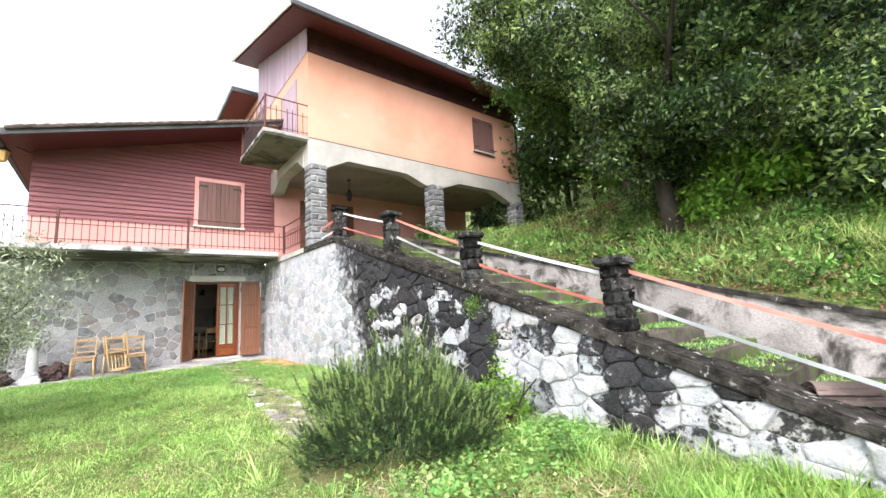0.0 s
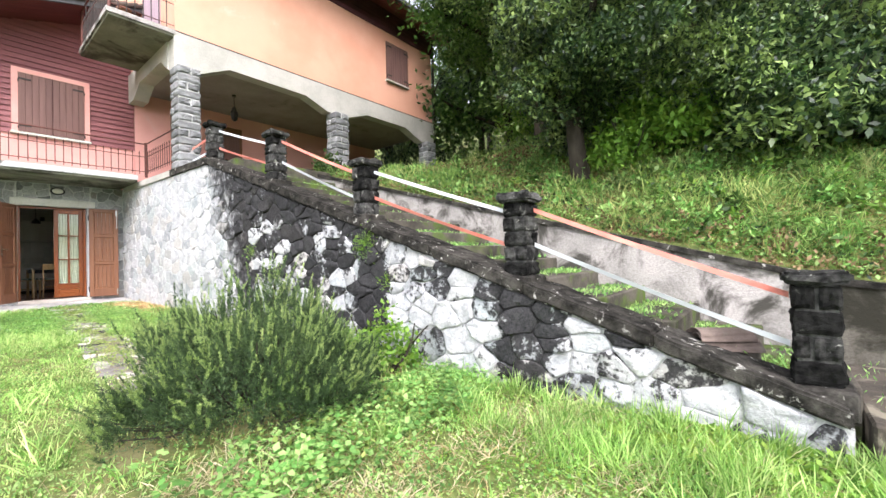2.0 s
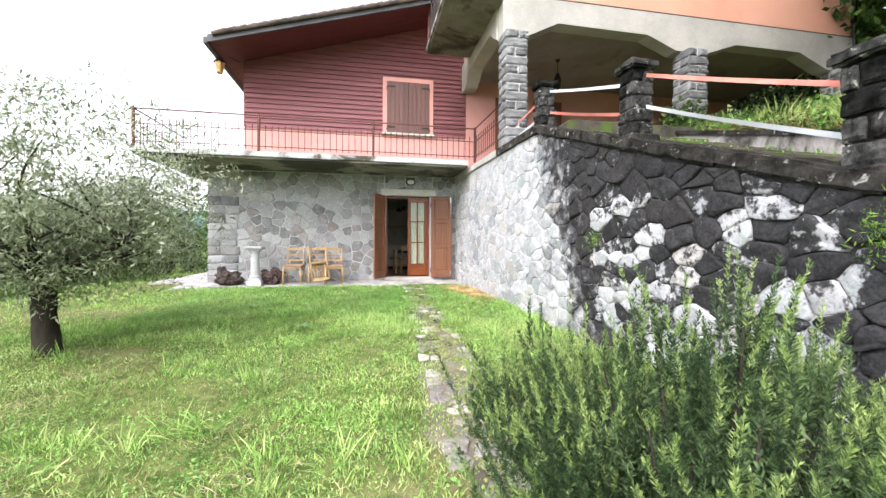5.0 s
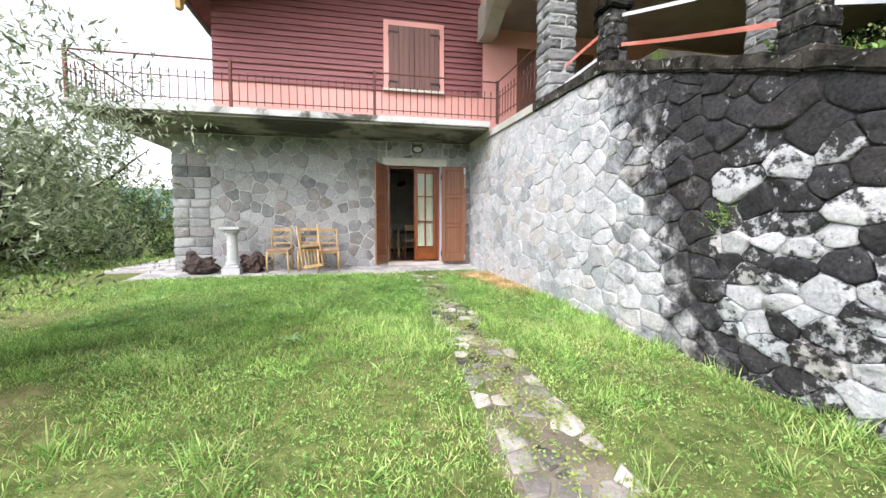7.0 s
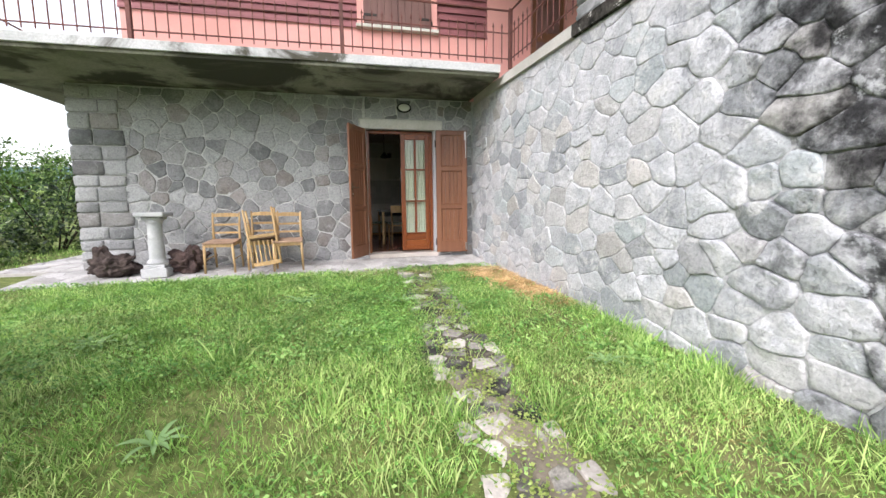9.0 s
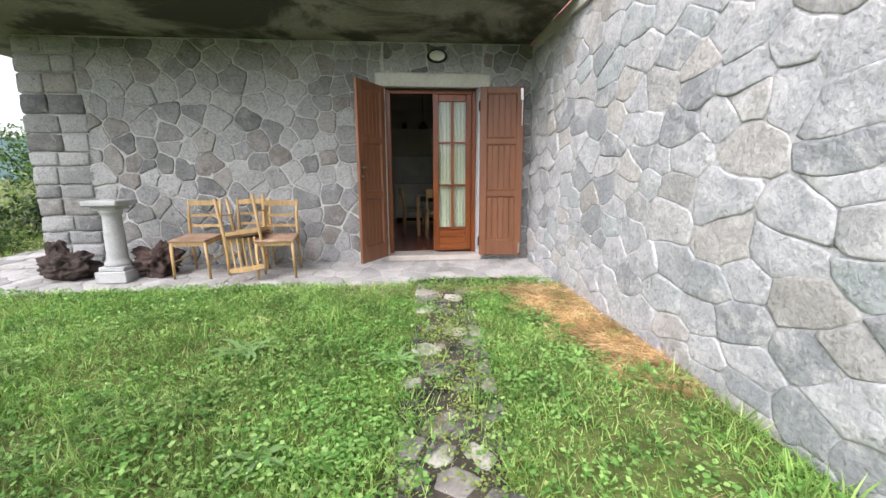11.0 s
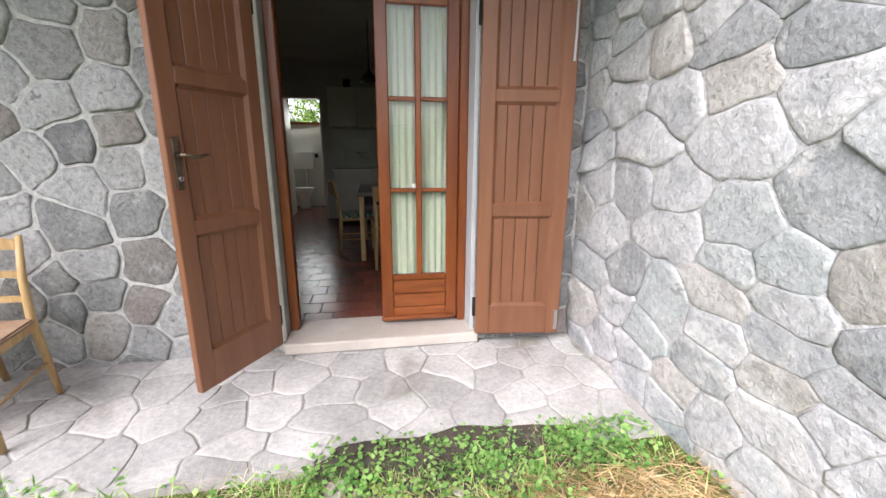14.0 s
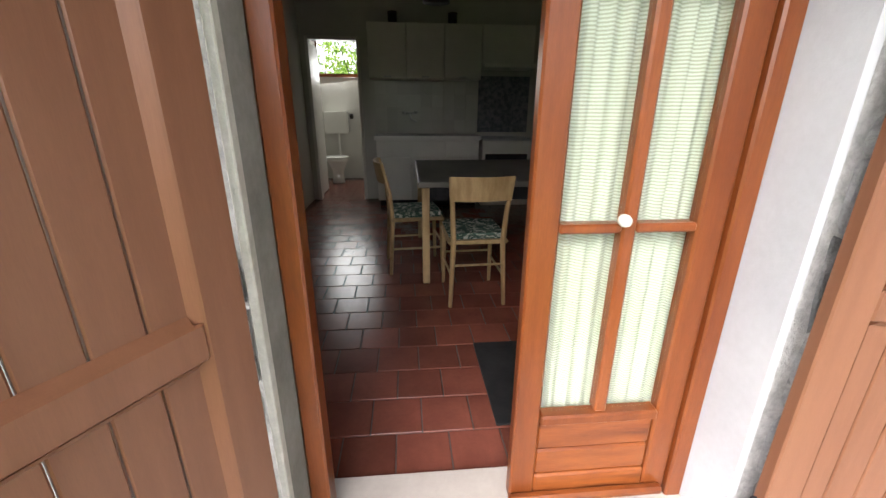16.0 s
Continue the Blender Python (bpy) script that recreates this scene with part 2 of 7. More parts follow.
M_BARK = surf("bark", (0.035, 0.03, 0.024), (0.08, 0.07, 0.055), 4, 0.95, 1.0, 30, (0.03, 0.03, 0.02), 2.0, vary=0.1, stretch=(1, 1, 0.35), spec=0.05)
M_STONE_E = weathered_stone("rubble_pale", (0.61, 0.61, 0.63), (0.41, 0.42, 0.44), (0.020, 0.019, 0.020), -4.3, -5.4)
M_MORTAR_E = weathered_stone("mortar_pale", (0.57, 0.565, 0.57), (0.46, 0.46, 0.47), (0.018, 0.017, 0.018), -4.3, -5.4, True)
M_STONE_N = wall_rubble("rubble_grey")
M_MORTAR_N = surf("mortar_grey", (0.50, 0.50, 0.495), (0.66, 0.66, 0.65), 4, 0.95, 1.0, 30, (0.27, 0.27, 0.26), 1.6, (0.52, 0.72), 0.0, grain=0.55)
M_PAVE = surf("paving_stone", (0.42, 0.41, 0.40), (0.58, 0.565, 0.56), 3, 0.85, 0.5, 40, (0.24, 0.22, 0.19), 1.6, (0.52, 0.72), 0.12, grain=0.4)
M_PAVEJOINT = surf("paving_joint", (0.38, 0.36, 0.34), (0.50, 0.48, 0.46), 5, 0.95, 0.6, 60, (0.17, 0.17, 0.11), 1.1, (0.55, 0.75), 0.0)
M_FLAG = surf("flagstone", (0.14, 0.135, 0.135), (0.52, 0.49, 0.43), 2.2, 0.85, 0.7, 30, (0.05, 0.048, 0.045), 2.6, (0.42, 0.58), 0.35, grain=0.5)
M_PATHBED = surf("path_soil", (0.11, 0.095, 0.075), (0.34, 0.29, 0.22), 1.6, 0.95, 0.8, 40, (0.16, 0.19, 0.06), 2.6, (0.55, 0.7), 0.0)
M_PATHDARK = surf("dark_path_soil", (0.05, 0.043, 0.036), (0.12, 0.10, 0.08), 3.0, 0.95, 0.8, 40, (0.26, 0.23, 0.18), 2.4, (0.55, 0.66), 0.0)
M_FLAGPALE = surf("pale_flagstone", (0.40, 0.37, 0.34), (0.62, 0.57, 0.53), 3.0, 0.85, 0.7, 30, (0.12, 0.11, 0.10), 3.4, (0.56, 0.66), 0.3, grain=0.45)
M_CONCRETE = surf("weathered_concrete", (0.42, 0.41, 0.37), (0.55, 0.53, 0.49), 1.6, 0.9, 0.35, 50, (0.30, 0.28, 0.23), 0.7, (0.56, 0.8), 0.0)
# whitish plaster toned down: shade under the storey is in its base colour
M_PORTICO = surf("shaded_portico_plaster", (0.27, 0.235, 0.22), (0.36, 0.32, 0.30), 1.2, 0.92, 0.25, 40, (0.09, 0.075, 0.07), 0.8, (0.55, 0.75), 0.0, grain=0.2)
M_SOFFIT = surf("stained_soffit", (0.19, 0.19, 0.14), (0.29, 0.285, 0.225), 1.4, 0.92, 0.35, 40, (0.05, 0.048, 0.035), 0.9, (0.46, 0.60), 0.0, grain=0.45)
M_COPING = surf("lichen_coping", (0.015, 0.014, 0.013), (0.085, 0.079, 0.070), 7.0, 0.95, 1.0, 36, (0.42, 0.41, 0.38), 11.0, (0.59, 0.68), 0.15, grain=0.6, spec=0.05)
M_PIERSTONE = surf("dark_pier_stone", (0.012, 0.012, 0.012), (0.095, 0.094, 0.090), 10, 0.95, 1.0, 32, (0.34, 0.34, 0.31), 12.0, (0.60, 0.70), 0.45, grain=0.6, spec=0.05)
M_COLSTONE = surf("grey_block_stone", (0.17, 0.175, 0.18), (0.30, 0.305, 0.31), 6, 0.95, 0.9, 35, (0.12, 0.12, 0.12), 3.0, (0.6, 0.8), 0.2)
M_RETAIN = surf("retaining_plaster", (0.36, 0.34, 0.32), (0.56, 0.52, 0.50), 1.5, 0.92, 0.8, 40, (0.06, 0.056, 0.048), 1.9, (0.45, 0.62), 0.0, grain=0.45)
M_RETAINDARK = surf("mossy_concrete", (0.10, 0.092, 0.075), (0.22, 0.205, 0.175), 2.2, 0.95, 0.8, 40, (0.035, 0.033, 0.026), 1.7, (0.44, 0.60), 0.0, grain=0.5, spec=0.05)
M_STEP = surf("step_stone", (0.055, 0.05, 0.043), (0.14, 0.125, 0.105), 3, 0.95, 0.8, 35, (0.09, 0.14, 0.03), 1.6, (0.48, 0.66), 0.12, spec=0.05)
M_ORANGE = surf("orange_plaster", (0.73, 0.36, 0.25), (0.79, 0.43, 0.31), 0.7, 0.9, 0.12, 70, (0.80, 0.55, 0.47), 0.35, (0.56, 0.72), 0.0, grain=0.08)
M_PINK = surf("pink_plaster", (0.70, 0.34, 0.30), (0.76, 0.40, 0.36), 0.9, 0.9, 0.12, 70, (0.66, 0.46, 0.44), 0.6, (0.6, 0.8), 0.0, grain=0.08)
M_SIDING = surf("maroon_siding", (0.235, 0.088, 0.096), (0.30, 0.118, 0.125), 3, 0.55, 0.2, 60, (0.26, 0.10, 0.10), 0.8, (0.6, 0.85), 0.07, (0.25, 1, 6), grain=0.2)
# mauve lifted to pale lavender: sky glare on the gable is in the colour
M_MAUVE = surf("glare_mauve_boards", (0.46, 0.32, 0.38), (0.56, 0.42, 0.48), 3, 0.6, 0.2, 60, None, vary=0.08, stretch=(4, 4, 0.3), grain=0.2)
M_EAVE = surf("red_eave_boards", (0.115, 0.030, 0.032), (0.16, 0.042, 0.042), 2, 0.6, 0.15, 50, None, vary=0.05, stretch=(1, 5, 1), grain=0.15)
M_DARKBAND = surf("dark_maroon_boards", (0.075, 0.026, 0.03), (0.11, 0.036, 0.04), 2, 0.6, 0.2, 50, None, vary=0.08, grain=0.2)
M_SHUTTER = surf("brown_shutter_paint", (0.186, 0.076, 0.039), (0.226, 0.098, 0.052), 2.5, 0.40, 0.08, 90, (0.30, 0.155, 0.10), 1.6, (0.62, 0.85), 0.04, (6, 6, 0.5), grain=0.14, spec=0.4)
M_WINSHUT = surf("upper_shutter_paint", (0.16, 0.085, 0.075), (0.20, 0.11, 0.095), 3, 0.55, 0.15, 60, None, vary=0.06, stretch=(6, 6, 0.4), grain=0.2)
M_DOORWOOD = surf("varnished_wood", (0.19, 0.046, 0.012), (0.27, 0.075, 0.019), 2.2, 0.28, 0.1, 40, (0.15, 0.038, 0.012), 1.4, (0.58, 0.74), 0.08, (7, 7, 0.8), grain=0.25, spec=0.5)
M_PANELWOOD = surf("varnished_panel", (0.20, 0.05, 0.013), (0.32, 0.095, 0.023), 2.2, 0.28, 0.1, 40, (0.12, 0.03, 0.012), 1.5, (0.52, 0.68), 0.08, (1.2, 6, 8), grain=0.25, spec=0.5)
M_MARBLE = surf("threshold_marble", (0.46, 0.41, 0.37), (0.56, 0.51, 0.465), 3, 0.45, 0.1, 40, (0.55, 0.47, 0.40), 2.0, (0.6, 0.8), 0.0, grain=0.1)
M_LINTEL = surf("pale_lintel", (0.56, 0.56, 0.50), (0.66, 0.65, 0.60), 4, 0.9, 0.4, 40, (0.30, 0.29, 0.22), 1.6, (0.58, 0.75), 0.0)
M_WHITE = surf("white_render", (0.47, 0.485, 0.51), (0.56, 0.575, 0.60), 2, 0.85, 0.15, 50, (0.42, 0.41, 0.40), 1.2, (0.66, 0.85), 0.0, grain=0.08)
# dirty render, with the left reveal's shade mixed into the grey
M_GREYREVEAL = surf("dirty_shaded_render", (0.20, 0.205, 0.185), (0.31, 0.31, 0.285), 3, 0.9, 0.25, 50, (0.42, 0.41, 0.38), 2.2, (0.58, 0.75), 0.0, grain=0.2)
M_ROOM = surf("room_wall", (0.55, 0.54, 0.49), (0.62, 0.61, 0.56), 1.2, 0.9, 0.08, 60, None, vary=0.0, grain=0.05)
M_IRON = surf("rusty_rail", (0.12, 0.05, 0.045), (0.20, 0.075, 0.06), 8, 0.6, 0.3, 60, (0.09, 0.05, 0.035), 3.0, (0.55, 0.75), 0.1, metal=0.2)
M_BRONZE = surf("worn_bronze", (0.09, 0.065, 0.045), (0.17, 0.13, 0.095), 12, 0.42, 0.2, 60, (0.28, 0.24, 0.19), 9.0, (0.6, 0.72), 0.0, metal=0.8)
M_DARKIRON = surf("dark_iron", (0.035, 0.032, 0.03), (0.07, 0.06, 0.055), 10, 0.5, 0.2, 60, None, vary=0.1, metal=0.7)
M_GUTTER = surf("dark_fascia", (0.06, 0.06, 0.066), (0.10, 0.10, 0.105), 3, 0.5, 0.1, 40, (0.20, 0.20, 0.20), 1.5, (0.6, 0.8), 0.0, metal=0.3)
M_TILE_ROOF = surf("roof_tile", (0.10, 0.075, 0.065), (0.19, 0.145, 0.125), 4, 0.9, 0.6, 40, (0.12, 0.12, 0.10), 1.5, (0.5, 0.7), 0.2)
M_CHAIRWOOD = surf("beech_chair_wood", (0.44, 0.28, 0.125), (0.60, 0.41, 0.205), 4, 0.45, 0.15, 60, (0.26, 0.15, 0.06), 2.5, (0.6, 0.8), 0.12, (6, 6, 1), grain=0.2, spec=0.4)
M_CHAIRSEAT = surf("worn_seat_panel", (0.34, 0.22, 0.15), (0.48, 0.33, 0.24), 5, 0.8, 0.3, 50, (0.22, 0.14, 0.09), 4.0, (0.5, 0.7), 0.12)
M_PEDESTAL = surf("cast_pedestal_stone", (0.42, 0.43, 0.44), (0.56, 0.56, 0.57), 4, 0.9, 0.5, 50, (0.23, 0.22, 0.20), 3.0, (0.58, 0.78), 0.0)
M_ROOT = surf("rough_root_wood", (0.05, 0.038, 0.034), (0.14, 0.105, 0.095), 9, 0.98, 1.5, 30, (0.24, 0.20, 0.18), 5.0, (0.6, 0.8), 0.15)
M_BRUSH = leafy("dead_brush", (0.11, 0.07, 0.04), (0.24, 0.15, 0.085), (0.36, 0.25, 0.15), 0.8, 0.15, 1.0, 0.1)
M_ROOTRED = surf("rough_dark_wood", (0.04, 0.026, 0.025), (0.115, 0.078, 0.07), 9, 0.98, 1.5, 30, None, vary=0.1)
M_COTTO = surf("cotto_tile", (0.19, 0.058, 0.040), (0.27, 0.085, 0.058), 3, 0.22, 0.12, 50, (0.14, 0.05, 0.04), 2.0, (0.55, 0.75), 0.14, grain=0.15, spec=0.55)
M_GROUT = surf("dark_grout", (0.10, 0.07, 0.06), (0.15, 0.11, 0.10), 6, 0.7, 0.2, 60, None, vary=0.0)
M_CABINET = surf("cream_cabinet", (0.74, 0.72, 0.66), (0.79, 0.77, 0.71), 2, 0.45, 0.04, 60, None, vary=0.03, grain=0.04)
M_STEEL = surf("brushed_steel", (0.50, 0.50, 0.50), (0.62, 0.62, 0.62), 4, 0.3, 0.05, 80, None, vary=0.0, metal=1.0, grain=0.05)
M_CERAMIC = surf("white_ceramic", (0.76, 0.75, 0.70), (0.80, 0.79, 0.74), 2, 0.15, 0.0, 60, None, vary=0.0, grain=0.02, spec=0.5)
M_BLACK = surf("black_rubber", (0.012, 0.012, 0.013), (0.028, 0.028, 0.03), 6, 0.8, 0.3, 60, None, vary=0.0)
M_TAPERED = surf("red_tape", (0.62, 0.17, 0.13), (0.70, 0.27, 0.21), 4, 0.45, 0.1, 60, None, vary=0.05, grain=0.08)
M_TAPEWHITE = surf("white_tape", (0.54, 0.56, 0.60), (0.64, 0.66, 0.69), 4, 0.45, 0.1, 60, None, vary=0.05, grain=0.08)
M_TABLETOP = surf("grey_laminate", (0.15, 0.14, 0.13), (0.19, 0.18, 0.16), 4, 0.35, 0.03, 60, None, vary=0.0, grain=0.06)
M_CUSHION = surf("patterned_cushion", (0.05, 0.10, 0.08), (0.08, 0.14, 0.11), 5, 0.9, 0.3, 60, (0.52, 0.54, 0.46), 26.0, (0.5, 0.56), 0.0)
M_TILEPANEL = surf("mosaic_panel", (0.10, 0.115, 0.14), (0.28, 0.29, 0.31), 22, 0.4, 0.05, 60, None, vary=0.0)
M_KTILE = surf("kitchen_tile", (0.58, 0.58, 0.53), (0.64, 0.63, 0.58), 2, 0.25, 0.02, 60, None, vary=0.06, grain=0.04, spec=0.5)
M_LAMPGLASS = surf("opal_glass", (0.74, 0.74, 0.68), (0.80, 0.80, 0.74), 3, 0.3, 0.02, 60, None, vary=0.0, grain=0.05)
M_AMBER = surf("amber_glass", (0.55, 0.34, 0.12), (0.66, 0.44, 0.18), 5, 0.3, 0.05, 60, None, vary=0.0, grain=0.05)
M_TERRACOTTA = surf("terracotta", (0.30, 0.13, 0.08), (0.38, 0.18, 0.11), 5, 0.9, 0.3, 60, None, vary=0.1)
M_PETAL = surf("white_petals", (0.74, 0.72, 0.62), (0.80, 0.79, 0.72), 5, 0.7, 0.1, 60, None, vary=0.0)
M_DISTANT = surf("hazed_hillside", (0.11, 0.19, 0.20), (0.17, 0.26, 0.27), 0.01, 1.0, 0.0, 0.05, (0.22, 0.30, 0.33), 0.006, (0.5, 0.7), 0.0, spec=0.0)


def curtain_cloth():
    m, n, l, p = nodes_of("net_curtain")
    w = n.new("ShaderNodeTexWave")
    w.wave_type, w.bands_direction = 'BANDS', 'Z'
    l.new(place(n, l), w.inputs["Vector"])
    w.inputs["Scale"].default_value, w.inputs["Distortion"].default_value = 38.0, 0.6
    col = mixc(n, l, w.outputs["Fac"], (0.40, 0.44, 0.31), (0.68, 0.72, 0.60))
    l.new(col, p.inputs["Base Color"])
    p.inputs["Roughness"].default_value = 0.9
    tr = n.new("ShaderNodeBsdfTranslucent")
    l.new(col, tr.inputs[0])
    mx = n.new("ShaderNodeMixShader")
    mx.inputs[0].default_value = 0.25
    l.new(p.outputs[0], mx.inputs[1])
    l.new(tr.outputs[0], mx.inputs[2])
    l.new(mx.outputs[0], n["Material Output"].inputs[0])
    return m


def clear_glass():
    m, n, l, p = nodes_of("window_glass")
    p.inputs["Base Color"].default_value = (0.95, 0.98, 0.97, 1)
    p.inputs["Roughness"].default_value = 0.02
    p.inputs["Transmission Weight"].default_value = 1.0
    p.inputs["IOR"].default_value = 1.02
    p.inputs["Specular IOR Level"].default_value = 0.5
    p.inputs["Coat Weight"].default_value = 0.6
    p.inputs["Coat Roughness"].default_value = 0.02
    return m


M_CURTAIN, M_GLASS = curtain_cloth(), clear_glass()

# ---- building helpers ----
RNG = np.random.default_rng(7)
AT = {}


def thing(name, x, y, z, label, category, group="", kind=""):
    ob = new(name)
    ob.empty_display_size = 0.1
    ob.location = (x, y, z)
    AT[ob] = Vector((x, y, z))
    return tagged(ob, label, category, group, kind)


def part(name, bm, material, parent=None, label="", smooth=False, kind=""):
    """Links a bmesh, drawn in world coordinates, as one mesh object under its parent, with its origin at its middle."""
    me = bpy.data.meshes.new(name)
    if bm.verts:
        lo = Vector([min(v.co[i] for v in bm.verts) for i in range(3)])
        hi = Vector([max(v.co[i] for v in bm.verts) for i in range(3)])
        mid = Vector(((lo.x + hi.x) / 2, (lo.y + hi.y) / 2, lo.z))
    else:
        mid = Vector((0, 0, 0))
    bmesh.ops.translate(bm, verts=bm.verts, vec=-mid)
    bmesh.ops.recalc_face_normals(bm, faces=bm.faces)
    bm.to_mesh(me)
    bm.free()
    if smooth:
        me.polygons.foreach_set("use_smooth", [True] * len(me.polygons))
    me.materials.append(material)
    ob = new(name, me)
    AT[ob] = mid
    ob.location = mid
    if parent is not None:
        ob.parent = parent
        ob.location = mid - AT[parent]
    return tagged(ob, label, kind=kind)


def shared(name, me, m, parent):
    """Another object on a mesh that exists already, at the world pose m, under a parent that is not turned."""
    ob = new(name, me)
    ob.parent = parent
    ob.matrix_basis = Matrix.Translation(-AT[parent]) @ m
    AT[ob] = m.translation
    return ob


def bulk(name, verts, faces, material, parent=None, kind="", label="", smooth=False):
    """A large mesh out of arrays; every face has as many corners as faces has columns."""
    me = bpy.data.meshes.new(name)
    verts, faces = np.asarray(verts, np.float32).reshape(-1, 3), np.asarray(faces, np.int32)
    k = faces.shape[1]
    mid = np.array([verts[:, 0].mean(), verts[:, 1].mean(), verts[:, 2].min()], np.float32)
    me.vertices.add(len(verts))
    me.vertices.foreach_set("co", (verts - mid).ravel())
    me.loops.add(faces.size)
    me.loops.foreach_set("vertex_index", faces.ravel())
    me.polygons.add(len(faces))
    me.polygons.foreach_set("loop_start", np.arange(0, faces.size, k, dtype=np.int32))
    me.update(calc_edges=True)
    if smooth:
        me.polygons.foreach_set("use_smooth", [True] * len(faces))
    me.materials.append(material)
    ob = new(name, me)
    mid = Vector([float(c) for c in mid])
    AT[ob] = mid
    ob.location = mid
    if parent is not None:
        ob.parent = parent
        ob.location = mid - AT[parent]
    return tagged(ob, label, kind=kind)


def kites(base, along, side, lift=None, at=0.45):
    """Leaves or blades: from base along, with half width side, as four-cornered kites."""
    n = len(base)
    v = np.empty((n, 4, 3), np.float32)
    midp = base + along * at + (0 if lift is None else lift)
    v[:, 0], v[:, 1], v[:, 2], v[:, 3] = base, midp - side, base + along, midp + side
    return v.reshape(-1, 3), np.arange(n * 4, dtype=np.int32).reshape(n, 4)


def unit(v):
    return v / np.maximum(np.linalg.norm(v, axis=1, keepdims=True), 1e-9)


def random_dirs(n):
    return unit(RNG.normal(size=(n, 3)))


def box(bm, x0, x1, y0, y1, z0, z1, bevel=0.0, seg=1):
    c = [bm.verts.new(p) for p in ((x0, y0, z0), (x1, y0, z0), (x1, y1, z0), (x0, y1, z0), (x0, y0, z1), (x1, y0, z1), (x1, y1, z1), (x0, y1, z1))]
    fs = [bm.faces.new([c[i] for i in f]) for f in ((0, 3, 2, 1), (4, 5, 6, 7), (0, 1, 5, 4), (1, 2, 6, 5), (2, 3, 7, 6), (3, 0, 4, 7))]
    if bevel:
        es = {e for f in fs for e in f.edges}
        bmesh.ops.bevel(bm, geom=list(es), offset=bevel, segments=seg, affect='EDGES')
    return bm


def bx(x0, x1, y0, y1, z0, z1, bevel=0.0, seg=1):
    return box(bmesh.new(), x0, x1, y0, y1, z0, z1, bevel, seg)


def prism(bm, outline, d, top=None):
    """A solid between an outline of 3D points and the same outline moved by d."""
    a = [bm.verts.new(p) for p in outline]
    b = [bm.verts.new(Vector(p) + Vector(d)) for p in outline]
    bm.faces.new(a)
    bm.faces.new(b[::-1])
    for i in range(len(a)):
        j = (i + 1) % len(a)
        bm.faces.new((a[i], a[j], b[j], b[i]))
    return bm


def tube(bm, points, radii, n=8, closed_ends=True):
    rings = []
    pts = [Vector(p) for p in points]
    for i, p in enumerate(pts):
        d = (pts[min(i + 1, len(pts) - 1)] - pts[max(i - 1, 0)]).normalized()
        u = d.orthogonal().normalized() if i == 0 else (prev - d * prev.dot(d)).normalized()
        prev = u
        w = d.cross(u)
        r = radii[i] if hasattr(radii, "__len__") else radii
        rings.append([bm.verts.new(p + (u * math.cos(2 * math.pi * k / n) + w * math.sin(2 * math.pi * k / n)) * r) for k in range(n)])
    for a, b in zip(rings, rings[1:]):
        for k in range(n):
            bm.faces.new((a[k], a[(k + 1) % n], b[(k + 1) % n], b[k]))
    if closed_ends:
        bm.faces.new(rings[0][::-1])
        bm.faces.new(rings[-1])
    return bm


def bar(p, q, r, n=8):
    return tube(bmesh.new(), [p, q], r, n)


def lathe(bm, x, y, profile, n=20, square=False):
    """A turned solid from (radius, height) pairs."""
    rings = []
    for r, z in profile:
        rings.append([bm.verts.new((x + r * math.cos(2 * math.pi * k / n), y + r * math.sin(2 * math.pi * k / n), z)) for k in range(n)])
    for a, b in zip(rings, rings[1:]):
        for k in range(n):
            bm.faces.new((a[k], a[(k + 1) % n], b[(k + 1) % n], b[k]))
    bm.faces.new(rings[0][::-1])
    bm.faces.new(rings[-1])
    return bm


def clip(poly, nx, ny, d):
    """The part of a polygon where nx*x + ny*y <= d."""
    out = []
    for i, a in enumerate(poly):
        b = poly[(i + 1) % len(poly)]
        fa, fb = nx * a[0] + ny * a[1] - d, nx * b[0] + ny * b[1] - d
        if fa <= 0:
            out.append(a)
        if fa * fb < 0:
            k = fa / (fa - fb)
            out.append((a[0] + k * (b[0] - a[0]), a[1] + k * (b[1] - a[1])))
    return out


def scatter(x0, x1, y0, y1, gap, seed, inside=None, tries=9000):
    """Points at least about a gap apart; gap may be a function of the place."""
    rng, pts = random.Random(seed), []
    for size in (1.3, 1.0, 0.78, 0.58):
        for _ in range(int(tries * (0.035 if size > 1.2 else 0.08 if size > 0.9 else 0.3))):
            p = (rng.uniform(x0, x1), rng.uniform(y0, y1))
            if inside and not inside(*p):
                continue
            g = (gap(*p) if callable(gap) else gap) * size
            if all((p[0] - q[0]) ** 2 * 0.8 + (p[1] - q[1]) ** 2 * 1.25 > ((g + q[2]) * 0.5) ** 2 for q in pts):
                pts.append((p[0], p[1], g))
    return [(x, y) for x, y, g in pts]


def cells(pts, outline, reach=1.3):
    """The cell of each point within an outline."""
    out = []
    for i, p in enumerate(pts):
        poly = list(outline)
        for j, q in enumerate(pts):
            dx, dy = q[0] - p[0], q[1] - p[1]
            if j != i and dx * dx + dy * dy < reach * reach:
                poly = clip(poly, dx, dy, (q[0] ** 2 + q[1] ** 2 - p[0] ** 2 - p[1] ** 2) / 2)
                if len(poly) < 3:
                    break
        if len(poly) >= 3:
            out.append(poly)
    return out


def drift(u, v, k=1.0):
    """A shared wander of the joints, so that neighbouring stones keep fitting together."""
    a = noise.noise_vector(Vector((u * 3.1, v * 3.1, 4.0)))
    b = noise.noise_vector(Vector((u * 9.0, v * 9.0, 9.0)))
    return u + k * (0.055 * a.x + 0.014 * b.x), v + k * (0.055 * a.y + 0.014 * b.y)


